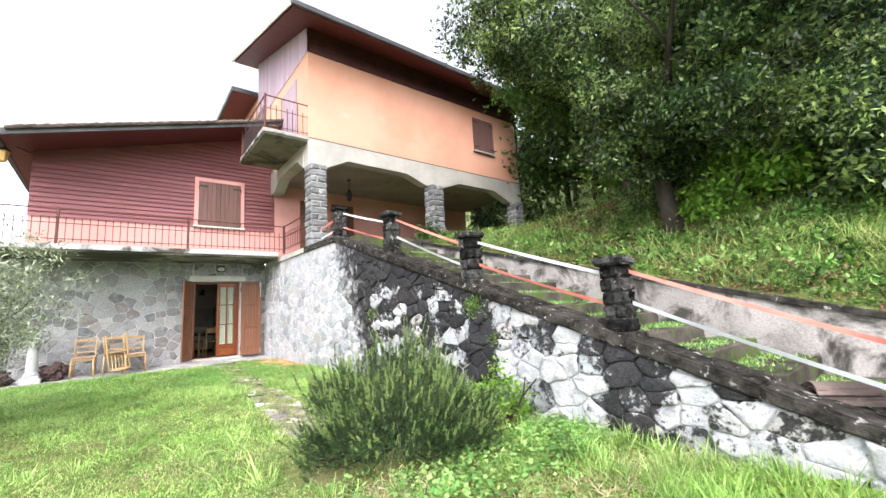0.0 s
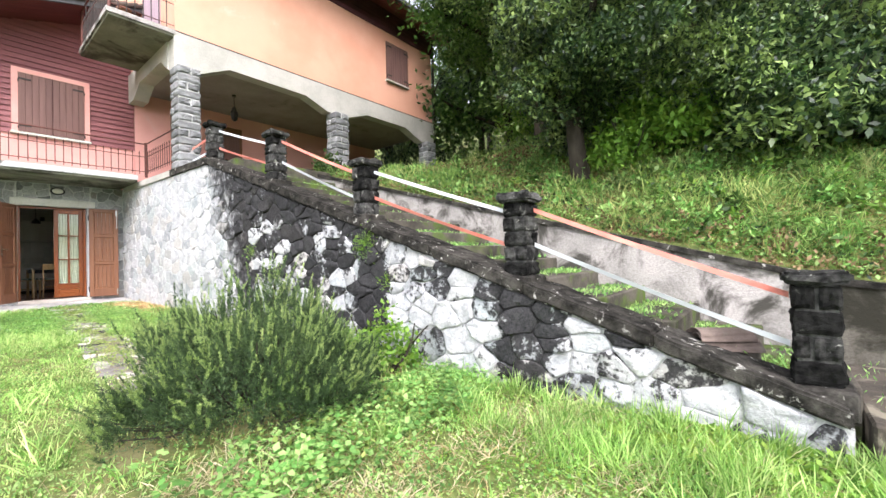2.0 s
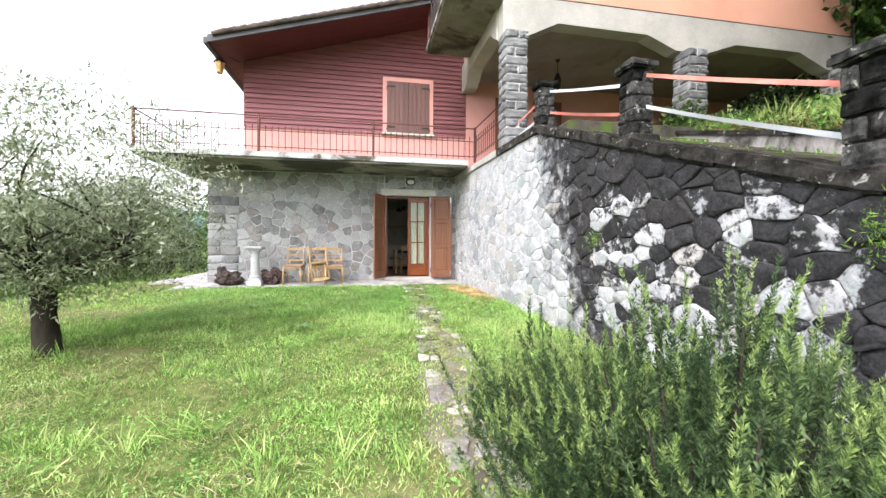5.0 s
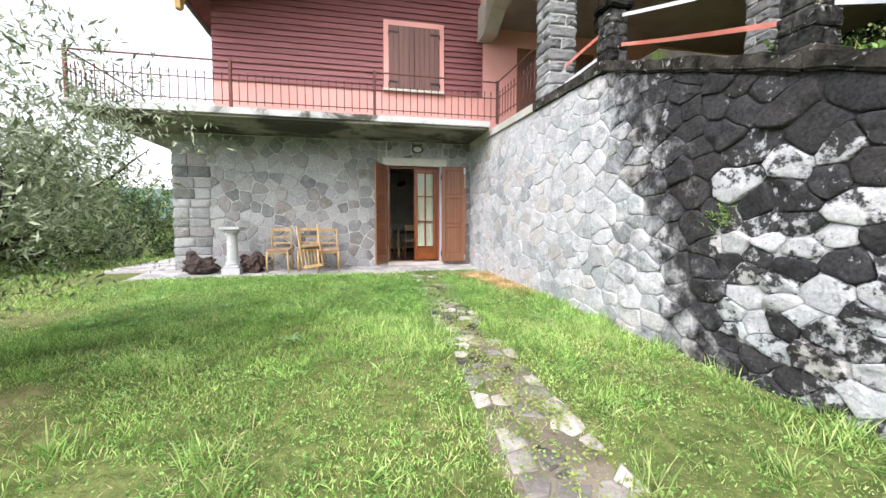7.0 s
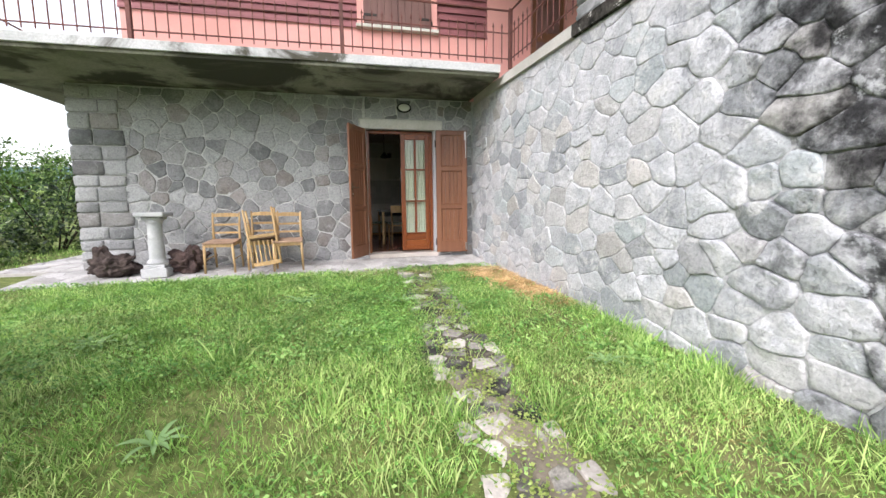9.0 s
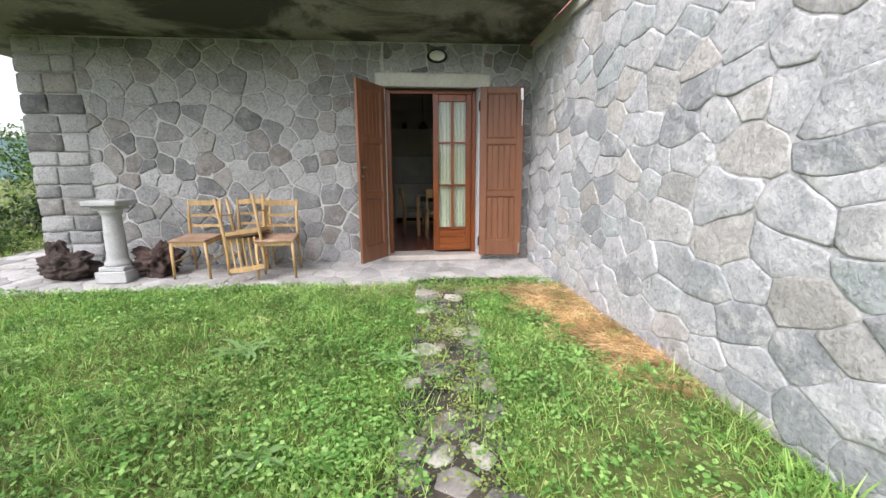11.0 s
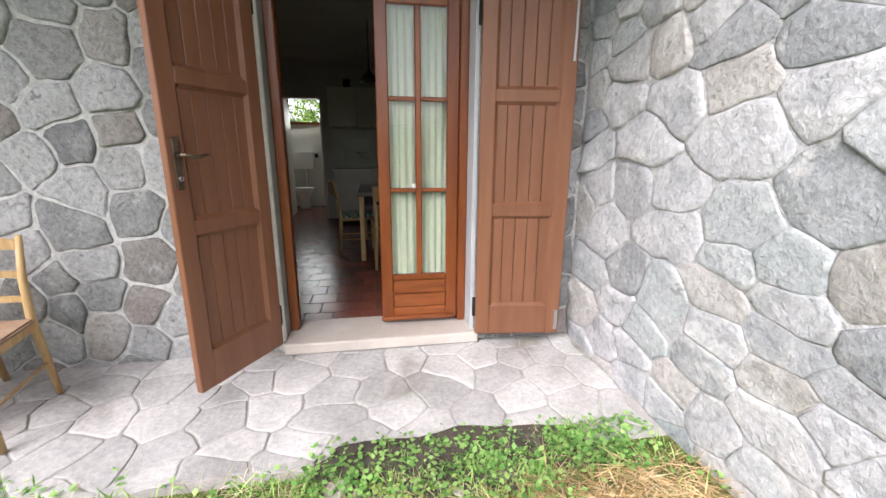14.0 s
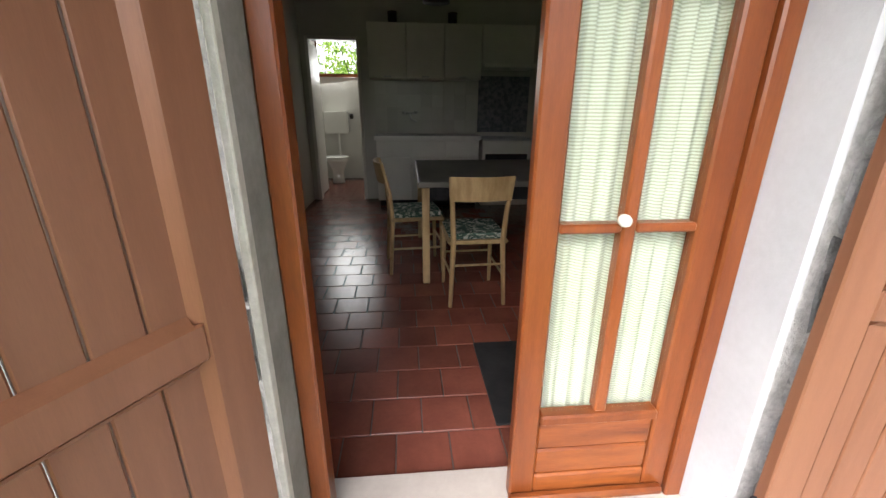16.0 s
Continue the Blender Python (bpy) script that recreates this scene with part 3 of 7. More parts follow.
def rubble(name, poly, spot, joint, depth, material, parent, rng, wander=1.0, rough=0.4, smooth=True, soft=0.8, corner=0.13, edge=0.3):
    """One stone of rubble: a cell with rounded wavy edges and a knobbly face, proud of its bed; spot(u, v, w) gives the place."""
    area = abs(sum(a[0] * b[1] - b[0] * a[1] for a, b in zip(poly, poly[1:] + poly[:1]))) / 2
    if area < 0.004:
        return None
    ring = [p for i, p in enumerate(poly) if math.dist(p, poly[i - 1]) > 0.02]
    if len(ring) < 3:
        return None
    k = rng.uniform(0.03, corner)
    ring = [q for i, p in enumerate(ring) for a in (ring[(i + 1) % len(ring)],)
            for q in ((p[0] + (a[0] - p[0]) * k, p[1] + (a[1] - p[1]) * k), (a[0] + (p[0] - a[0]) * k, a[1] + (p[1] - a[1]) * k))]
    fine = []
    for i, p in enumerate(ring):
        a = ring[(i + 1) % len(ring)]
        m = 1 + int(math.dist(p, a) / 0.07)
        fine += [(p[0] + (a[0] - p[0]) * t / m, p[1] + (a[1] - p[1]) * t / m) for t in range(m)]
    ring = [drift(p[0], p[1], wander) for p in fine]
    cx, cy = sum(p[0] for p in ring) / len(ring), sum(p[1] for p in ring) / len(ring)
    rad = math.sqrt(area / math.pi)
    s = max(1 - joint / rad, 0.3)
    ring = [((p[0] - cx) * s * rng.uniform(0.975, 1.015), (p[1] - cy) * s * rng.uniform(0.975, 1.015)) for p in ring]
    tilt, tilt2, seed = rng.uniform(-0.5, 0.5) * depth, rng.uniform(-0.5, 0.5) * depth, rng.uniform(0, 50)

    def face(f, lift, rag=0.0):
        out = []
        for p in ring:
            u, v = p[0] * f, p[1] * f
            w = depth * (lift + rag * noise.noise(Vector((p[0] * 7 + seed, p[1] * 7, 20)))) + (u * tilt + v * tilt2) / rad
            w += depth * rough * (noise.noise(Vector((u * 9 + seed, v * 9, seed))) + 0.5 * noise.noise(Vector((u * 24, v * 24 + seed, 3))))
            out.append(bm.verts.new(spot(cx + u, cy + v, w)))
        return out
    bm = bmesh.new()
    rings = [[bm.verts.new(spot(cx + p[0], cy + p[1], -0.02)) for p in ring], face(0.99, edge, 1.5), face(0.965 - 0.05 * soft, 0.85, 0.7), face(0.90 - 0.08 * soft, 1.0, 0.5), face(0.5, 1.0, 0.3)]
    top = bm.verts.new(spot(cx + rng.uniform(-0.1, 0.1) * rad, cy + rng.uniform(-0.1, 0.1) * rad, depth * rng.uniform(0.85, 1.15)))
    k = len(ring)
    for a, b in zip(rings, rings[1:]):
        for i in range(k):
            bm.faces.new((a[i], a[(i + 1) % k], b[(i + 1) % k], b[i]))
    for i in range(k):
        bm.faces.new((rings[-1][i], rings[-1][(i + 1) % k], top))
    return part(name, bm, material, parent, smooth=smooth)


def patio_z(y):
    return 0.07 * max(min(y, 0.0), -1.1) - 0.004


def wall_x(y):
    return 1.25 - 0.04 * y


def cope_z(y):
    return min(2.70, 4.32 + 0.345 * y)


def retain_z(y):
    return min(0.53 + 0.265 * (y + 13.0), 2.6) if y > -13 else max(0.53 + 0.12 * (y + 13.0), -0.3)


def hill_slope(y):
    k = min(max((-5.0 - y) / 6.5, 0.0), 1.0)
    return 0.11 + 0.67 * k


def ground_z(x, y):
    low = -0.055 + 0.031 * max(min(y, 0.0), -25.0)
    if x < 3.5:
        if x < -6.5:
            low -= min((-6.5 - x) * 0.05, 1.5)
        if y > 7.5 and x > -4.5:
            low += min((y - 7.5) * 0.12, 6.0)
        return low
    rise = hill_slope(y) * min(max(x - 3.62, 0.0), 9.0) + 0.5 * max(x - 12.4, 0.0) * (1.0 if x < 60 else 60 / x)
    return retain_z(y) + rise + 0.10 * math.sin(x * 1.3 + y * 0.7) * min((x - 3.5) / 2, 1)

# ---- ground ----
def ground_sheet():
    xs = sorted({*np.arange(-14, 3.3, 0.5).round(2).tolist(), 3.46, 3.6, *np.arange(4, 16, 0.5).tolist(), 18, 22, 30, 45, 70, 120, 250, 600, 1500,
                 -16, -20, -28, -40, -70, -150, -400, -1500})
    ys = sorted({*np.arange(-20, 12, 0.5).round(2).tolist(), 14, 18, 26, 40, 80, 200, 600, 1500, -24, -32, -60, -150, -500, -1500})
    v = [(x, y, ground_z(x, y) + (0.02 * math.sin(x * 2.1) * math.cos(y * 1.7) if -9 < x < 3 and y < -1.5 else 0)) for y in ys for x in xs]
    w = len(xs)
    f = [(j * w + i, j * w + i + 1, (j + 1) * w + i + 1, (j + 1) * w + i) for j in range(len(ys) - 1) for i in range(w - 1)]
    ob = bulk("ground", v, f, M_SOIL, None, "structure", "grassy ground that climbs to a steep bank", True)
    return tagged(ob, category="ground")


ground_sheet()

# ---- stone wall beside the stair ----
wall_east = thing("wall_east", 1.5, -6, -0.6, "rubble stone wall below the stair, black with lichen under its coping", "wall", kind="structure")
bm = bmesh.new()
prism(bm, [(wall_x(y), y, z) for y, z in ((0.0, -0.7), (0.0, 2.58), (-4.7, 2.58), (-12.9, cope_z(-12.9) - 0.12), (-12.9, -0.7))], (0.36, 0, 0))
part("mortar", bm, M_MORTAR_E, wall_east)
for a, b in ((-0.2, -1.42), (-1.42, -3.07), (-3.07, -4.7)):
    bm = bmesh.new()
    prism(bm, [(wall_x(y) - 0.05, y, z) for y, z in ((a, 2.58), (a, 2.70), (b + 0.004, 2.70), (b + 0.004, 2.58))], (0.46, 0, 0))
    part("coping", bm, M_CONCRETE if b > -3.2 else M_COPING, wall_east)
cuts = [-4.7 - 8.2 * i / 8 for i in range(9)]
for a, b in zip(cuts, cuts[1:]):
    b += 0.006
    bm = bmesh.new()
    prism(bm, [(wall_x(y) - 0.06, y, z) for y, z in ((a, cope_z(a) - 0.12), (a, cope_z(a)), (b, cope_z(b)), (b, cope_z(b) - 0.12))], (0.48, 0, 0))
    bmesh.ops.bevel(bm, geom=bm.edges[:], offset=0.018, segments=2, affect='EDGES')
    bmesh.ops.subdivide_edges(bm, edges=[e for e in bm.edges if abs(e.verts[0].co.y - e.verts[1].co.y) > 0.3], cuts=12, use_grid_fill=True)
    for v in bm.verts:
        d = noise.noise_vector(v.co * 6) * 0.016 + noise.noise_vector(v.co * 19) * 0.008
        v.co += Vector((d.x, 0, d.z))
    part("coping", bm, M_COPING, wall_east)

# ---- stone wall with the garden door ----
wall_north = thing("wall_north", -1.6, 0.15, -0.6, "grey rubble stone wall with pale mortar joints around the garden door", "wall", kind="structure")
part("mortar", bx(-4.72, -0.61, 0, 0.3, -0.6, 2.66), M_MORTAR_N, wall_north)
part("mortar", bx(0.57, 1.6, 0, 0.3, -0.6, 2.66), M_MORTAR_N, wall_north)
part("mortar", bx(-0.61, 0.57, 0, 0.3, 2.20, 2.66), M_MORTAR_N, wall_north)
part("mortar", bx(-0.61, 0.57, 0, 0.3, -0.6, 0.02), M_MORTAR_N, wall_north)
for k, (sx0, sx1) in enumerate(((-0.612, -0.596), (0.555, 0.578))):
    # left reveal is dirty and darkened for shade, right one stays white
    part("reveal", bx(sx0, sx1, 0.022 if k == 0 else -0.012, 0.16, 0.06, 2.15), M_GREYREVEAL if k == 0 else M_WHITE, wall_north, "dirty grey rendered door reveal, darkened for its shade" if k == 0 else "white rendered door reveal")
    if k == 0:
        part("corner_bead", bx(sx0, sx1 + 0.002, -0.012, 0.02, 0.06, 2.15, 0.003), M_LINTEL, wall_north, "pale painted edge of the door reveal")
part("lintel", bx(-0.71, 0.70, -0.035, 0.05, 2.15, 2.31, 0.012), M_LINTEL, wall_north, "pale stone lintel")
part("threshold", bx(-0.60, 0.60, -0.07, 0.30, -0.01, 0.06, 0.008), M_MARBLE, wall_north, "pale marble threshold")
bm = bmesh.new()
box(bm, -4.72, -4.42, 0.3, 7.0, -0.6, 2.66)
tagged(part("wall_west", bm, M_MORTAR_N, None, "grey rubble stone side wall", kind="structure"), category="wall")

# ---- patio ----
patio = thing("patio", -1.9, -0.5, -0.2, "pale crazy paving strip along the house wall", "pavement", kind="structure")
bm = bmesh.new()
prism(bm, [(-5.2, -0.004, -0.3), (-5.2, -0.004, patio_z(0) - 0.012), (-5.2, -0.98, patio_z(-0.98) - 0.012), (-5.2, -0.98, -0.3)], (6.48, 0, 0))
part("bed", bm, M_PAVEJOINT, patio)
part("bed", bx(-6.0, -4.73, 0.0, 3.4, -0.3, -0.012), M_PAVEJOINT, patio)

# ---- stair and retaining wall ----
stair = thing("garden_stair", 2.5, -9, -0.6, "long flight of mossy stone steps rising beside the wall", "stair", kind="structure")
RISE, RUN, Y0, Z0 = 0.173, 0.515, -12.95, -0.10
for i in range(15):
    ya, yb, z = Y0 + i * RUN, Y0 + (i + 1) * RUN, Z0 + i * RISE
    bm = bx(wall_x(ya) + 0.355, 3.42, ya - 0.03, yb + 0.02, z - 0.34, z, 0.012)
    for v in bm.verts:
        v.co.z += 0.012 * math.sin(v.co.x * 9 + i)
    part("step", bm, M_STEP, stair)
for ya, yb, xa, z in ((-13.62, -12.98, 1.80, -0.20), (-14.3, -13.62, 1.86, -0.36)):
    part("step", bx(xa, 3.42, ya + 0.13, yb, z - 0.4, z - 0.012, 0.015), M_PATHDARK, stair, "trodden dark earth tread")
    bm = bx(xa, 3.42, ya, ya + 0.126, z - 0.4, z, 0.014)
    bmesh.ops.subdivide_edges(bm, edges=[e for e in bm.edges if e.calc_length() > 0.5], cuts=9, use_grid_fill=True)
    for v in bm.verts:
        v.co += noise.noise_vector(v.co * 5) * 0.02
    part("step_edge", bm, M_STEP, stair, "dark worn stone edge")
part("landing", bx(wall_x(-4) + 0.3, 4.6, Y0 + 15 * RUN + 0.02, -0.25, 1.5, 2.66), M_STEP, stair)
retaining = thing("retaining_wall", 3.5, -9, -0.6, "pale plastered retaining wall with black stains below the bank", "wall", kind="structure")
cuts = [-5.2 - 13.0 * i / 10 for i in range(11)]
for a, b in zip(cuts, cuts[1:]):
    bm = bmesh.new()
    prism(bm, [(3.4, y, z) for y, z in ((a, -0.7), (a, retain_z(a) - 0.06), (b, retain_z(b) - 0.06), (b, -0.7))], (0.25, 0, 0))
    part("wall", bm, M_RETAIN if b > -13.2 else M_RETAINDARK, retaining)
    bm = bmesh.new()
    prism(bm, [(3.37, y, z) for y, z in ((a - 0.004, retain_z(a) - 0.06), (a - 0.004, retain_z(a) - 0.005), (b + 0.004, retain_z(b) - 0.005), (b + 0.004, retain_z(b) - 0.06))], (0.31, 0, 0))
    part("coping", bm, M_COPING, retaining)


# ---- house: rooms of the ground floor ----
def wall(name, label, *boxes, material=None):
    bm = bmesh.new()
    for b in boxes:
        box(bm, *b)
    return tagged(part(name, bm, material or M_ROOM, None, label, kind="structure"), category="wall")


FL = 0.02
wall("wall_room_west", "plain cream plaster room wall", (-1.72, -1.57, 0.3, 4.9, -0.2, 2.6))
wall("wall_room_east", "plain cream plaster room wall", (2.2, 2.35, 0.3, 4.9, -0.2, 2.6))
wall("wall_room_back", "cream plaster wall with a doorway to the washroom", (-1.95, -1.50, 4.9, 5.0, -0.2, 2.6), (-0.84, 2.35, 4.9, 5.0, -0.2, 2.6), (-1.50, -0.84, 4.9, 5.0, 2.05, 2.6))
wall("wall_washroom_west", "plain cream washroom wall", (-2.05, -1.95, 4.9, 6.9, -0.2, 2.6))
wall("wall_washroom_east", "plain cream washroom wall", (-0.45, -0.35, 5.0, 6.9, -0.2, 2.6))
wall("wall_washroom_back", "cream washroom wall around a small window", (-2.05, -1.76, 6.7, 6.9, -0.2, 2.6), (-1.02, -0.35, 6.7, 6.9, -0.2, 2.6),
     (-1.76, -1.02, 6.7, 6.9, -0.2, 1.70), (-1.76, -1.02, 6.7, 6.9, 2.38, 2.6))
bm = bx(-4.72, 2.4, 0.3, 7.0, 2.6, 2.66)
tagged(part("ceiling", bm, M_ROOM, None, "plain pale plaster ceiling", kind="structure"), category="ceiling")
floor = thing("floor", 0.2, 2.6, -0.1, "red cotto tile floor laid in staggered rows", "floor", kind="structure")
part("bed", bx(-2.0, 2.3, 0.3, 6.9, -0.15, FL - 0.006), M_GROUT, floor)

# ---- terrace ----
terrace = thing("terrace", -2.1, -0.7, 2.66, "stained concrete terrace slab over the garden door", "terrace", kind="structure")
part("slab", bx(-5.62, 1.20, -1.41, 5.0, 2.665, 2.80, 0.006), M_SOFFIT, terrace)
part("edge", bx(-5.66, 1.20, -1.45, -1.412, 2.71, 2.82, 0.006), M_EDGE, terrace, "pale chipped concrete edge")

# ---- house: timber-clad upper floor ----
def roof_w(x):
    return 5.07 + 0.285 * (x + 4.25)


upper = thing("upper_floor", -1.2, 2.4, 2.8, "maroon clapboard upper storey over a pink plaster base", "house", kind="structure")
bm = bmesh.new()
prism(bm, [(-3.87, -0.12, 2.802), (1.45, -0.12, 2.802), (1.45, -0.12, roof_w(1.45)), (-3.87, -0.12, roof_w(-3.87))], (0, 5.2, 0))
part("core", bm, M_PINK, upper)
part("plinth", bx(-3.90, 1.45, -0.165, -0.122, 2.802, 3.66), M_PINK, upper, "pink plaster base")
z, k = 3.66, 0
while z < roof_w(1.3):
    x0 = -3.91 if z < roof_w(-3.9) - 0.02 else -4.25 + (z + 0.02 - 5.07) / 0.285
    bm = bmesh.new()
    prism(bm, [(x0, -0.125, z), (x0, -0.20, z - 0.012), (x0, -0.165, z + 0.112), (x0, -0.125, z + 0.112)], (1.52 - x0, 0, 0))
    part("board", bm, M_SIDING, upper)
    z, k = z + 0.115, k + 1
bm = bmesh.new()
prism(bm, [(-4.28, -1.25, roof_w(-4.28)), (1.38, -1.25, roof_w(1.38)), (1.38, -1.25, roof_w(1.38) + 0.05), (-4.28, -1.25, roof_w(-4.28) + 0.05)], (0, 6.6, 0))
part("eave_boards", bm, M_EAVE, upper, "red boarded eave")
bm = bmesh.new()
prism(bm, [(-4.30, -1.30, roof_w(-4.30) - 0.01), (1.38, -1.30, roof_w(1.38) - 0.01), (1.38, -1.30, roof_w(1.38) + 0.14), (-4.30, -1.30, roof_w(-4.30) + 0.14)], (0, 0.048, 0))
part("verge", bm, M_GUTTER, upper, "dark metal verge")
part("gutter", bx(-4.38, -4.282, -1.30, 5.3, roof_w(-4.3) - 0.05, roof_w(-4.3) + 0.10, 0.02), M_GUTTER, upper)
bm = bmesh.new()
prism(bm, [(-4.28, -1.25, roof_w(-4.28) + 0.052), (1.38, -1.25, roof_w(1.38) + 0.052), (1.38, -1.25, roof_w(1.38) + 0.10), (-4.28, -1.25, roof_w(-4.28) + 0.10)], (0, 6.6, 0))
part("roof", bm, M_TILE_ROOF, upper)
for i in range(28):
    x = -4.2 + i * 0.2
    bm = tube(bmesh.new(), [(x, -1.33, roof_w(x) + 0.12), (x + 0.27, -1.33, roof_w(x + 0.27) + 0.145)], [0.045, 0.052], 8)
    part("verge_tile", bm, M_TILE_ROOF, upper)


def shuttered_window(name, x0, x1, z0, z1, y, surround, label, mat_sur, mat_shut):
    w = thing(name, (x0 + x1) / 2, y, z0, label, "window", kind="structure")
    if surround:
        s = surround
        part("surround", bx(x0, x0 + s, y - 0.045, y + 0.03, z0, z1), mat_sur, w)
        part("surround", bx(x1 - s, x1, y - 0.045, y + 0.03, z0, z1), mat_sur, w)
        part("surround", bx(x0 + s, x1 - s, y - 0.045, y + 0.03, z1 - s, z1), mat_sur, w)
    else:
        s = 0.0
    part("sill", bx(x0 - 0.02, x1 + 0.02, y - 0.09, y + 0.03, z0 - 0.05, z0, 0.006), M_LINTEL, w)
    mid, a, b = (x0 + x1) / 2, x0 + s, x1 - s
    for p, q in ((a, mid - 0.004), (mid + 0.004, b)):
        shutter = part("shutter", bx(p, q, y - 0.05, y - 0.02, z0 + 0.012, z1 - s - 0.005), mat_shut, w)
        n = 5
        for i in range(n):
            u0, u1 = p + (q - p) * i / n + 0.003, p + (q - p) * (i + 1) / n - 0.003
            part("plank", bx(u0, u1, y - 0.066, y - 0.051, z0 + 0.014, z1 - s - 0.007, 0.004), mat_shut, shutter)
        hx = p if p == a else q
        for zz in (z0 + 0.14, z1 - s - 0.14):
            part("hinge", bx(min(hx, hx + (0.2 if p == a else -0.2)), max(hx, hx + (0.2 if p == a else -0.2)), y - 0.074, y - 0.0665, zz - 0.02, zz + 0.02, 0.003), M_DARKIRON, shutter, "black strap hinge")
            part("hinge", bx(hx - 0.012, hx + 0.012, y - 0.076, y - 0.0665, zz - 0.08, zz - 0.021, 0.003), M_DARKIRON, shutter, "black strap hinge")
    return w


shuttered_window("window_1", -0.68, 0.59, 3.69, 5.07, -0.18, 0.10, "closed brown plank shutters in a pink window surround", M_PINK, M_WINSHUT)

# ---- house: orange storey on columns ----
def roof_o(y):
    return 8.62 + 0.33 * (y + 3.27)


main = thing("main_house", 5.4, -1, 2.7, "orange plastered storey raised on stone columns with wide red eaves", "house", kind="structure")
bm = bmesh.new()
prism(bm, [(1.40, -3.27, 5.52), (1.40, -3.27, 7.96), (1.40, 1.58, 7.96), (1.40, 1.58, 5.52)], (8.02, 0, 0))
part("wall", bm, M_ORANGE, main, "orange plaster with pale patches")
part("trim", bx(1.36, 9.44, -3.30, -3.0, 5.505, 5.53), M_DARKIRON, main, "dark drip line")
bm = bmesh.new()
prism(bm, [(1.44, -3.24, 7.962), (1.44, -3.24, roof_o(-3.24)), (1.44, 1.55, roof_o(1.55)), (1.44, 1.55, 7.962)], (7.94, 0, 0))
part("attic", bm, M_DARKBAND, main)
n = 30
for i in range(n):
    a, b = -3.30 + 4.88 * i / n, -3.30 + 4.88 * (i + 1) / n - 0.006
    bm = bmesh.new()
    prism(bm, [(1.385, a, 7.93), (1.385, b, 7.93), (1.385, b, roof_o(b) - 0.002), (1.385, a, roof_o(a) - 0.002)], (0.05, 0, 0))
    part("gable_board", bm, M_MAUVE, main, "mauve vertical gable board, paled for sky glare")
for i in range(5):
    part("band_board", bx(1.385, 9.44, -3.30, -3.245, 7.93 + i * 0.14, 7.93 + (i + 1) * 0.14 - 0.008), M_DARKBAND, main)
bm = bmesh.new()
prism(bm, [(0.72, y, roof_o(y) + dz) for y, dz in ((-4.2, 0.0), (2.2, 0.0), (2.2, 0.06), (-4.2, 0.06))], (9.5, 0, 0))
part("eave_boards", bm, M_EAVE, main, "red boarded eave")
bm = bmesh.new()
prism(bm, [(0.66, y, roof_o(y) + dz) for y, dz in ((-4.24, 0.061), (2.25, 0.061), (2.25, 0.17), (-4.24, 0.17))], (9.6, 0, 0))
part("roof", bm, M_TILE_ROOF, main)
part("gutter", bx(0.66, 10.26, -4.32, -4.242, roof_o(-4.24) - 0.02, roof_o(-4.24) + 0.13, 0.02), M_GUTTER, main, "dark metal gutter")
bm = bmesh.new()
prism(bm, [(0.655, y, roof_o(y) + dz) for y, dz in ((-4.24, -0.03), (2.25, -0.03), (2.25, 0.18), (-4.24, 0.18))], (-0.03, 0, 0))
part("verge", bm, M_CONCRETE, main, "pale roof verge")
part("downpipe", bar((9.46, -3.32, 3.9), (9.46, -3.32, 8.5), 0.04, 10), M_DARKIRON, main)
bm = bmesh.new()
prism(bm, [(x, -3.31, z) for x, z in ((1.37, 5.50), (9.44, 5.50), (9.44, 4.74), (8.75, 4.74), (8.0, 5.05), (6.4, 5.05), (5.68, 4.80), (5.0, 4.80), (4.35, 5.05), (2.45, 5.07), (1.86, 4.78), (1.37, 4.78))], (0, 0.30, 0))
part("beam", bm, M_CONCRETE, main, "weathered concrete beam with haunches")
bm = bmesh.new()
prism(bm, [(1.34, y, z) for y, z in ((-3.008, 5.50), (-0.2, 5.50), (-0.2, 4.80), (-0.62, 4.80), (-1.1, 5.08), (-2.6, 5.08), (-3.008, 4.80))], (0.30, 0, 0))
part("beam", bm, M_CONCRETE, main)
# ceiling colour darkened for the portico's shade
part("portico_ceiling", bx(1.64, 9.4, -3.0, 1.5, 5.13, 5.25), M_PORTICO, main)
part("back_wall", bx(1.456, 9.4, -0.2, 0.1, 2.2, 5.128), M_PINK, main, "pink plaster wall under the storey")
for x0, x1 in ((2.24, 2.84), (3.3, 4.1)):
    d = part("door", bx(x0, x1, -0.235, -0.202, 2.70, 4.75), M_SHUTTER, main, "dark brown portico door")
    for i in range(2):
        part("panel", bx(x0 + 0.08, x1 - 0.08, -0.25, -0.236, 2.85 + i * 0.95, 3.65 + i * 0.95, 0.006), M_WINSHUT, d)
block_meshes = []
for s in range(4):
    bm = bx(-0.5, 0.5, -0.5, 0.5, 0, 1)
    bmesh.ops.subdivide_edges(bm, edges=bm.edges[:], cuts=4, use_grid_fill=True)
    for v in bm.verts:
        q = Vector((v.co.x, v.co.y, v.co.z - 0.5))
        near_edge = sorted((abs(q.x), abs(q.y), abs(q.z)))[1] * 2
        q *= 1 - 0.10 * max(near_edge - 0.55, 0) ** 2 / 0.2
        q += noise.noise_vector(q * 2.6 + Vector((s * 7.0, 0, 0))) * 0.07 + noise.noise_vector(q * 7 + Vector((0, s * 3.0, 0))) * 0.03
        v.co = q + Vector((0, 0, 0.5))
    me = bpy.data.meshes.new("block")
    bmesh.ops.recalc_face_normals(bm, faces=bm.faces)
    bm.to_mesh(me)
    bm.free()
    block_meshes.append(me)
BLOCKS = {}


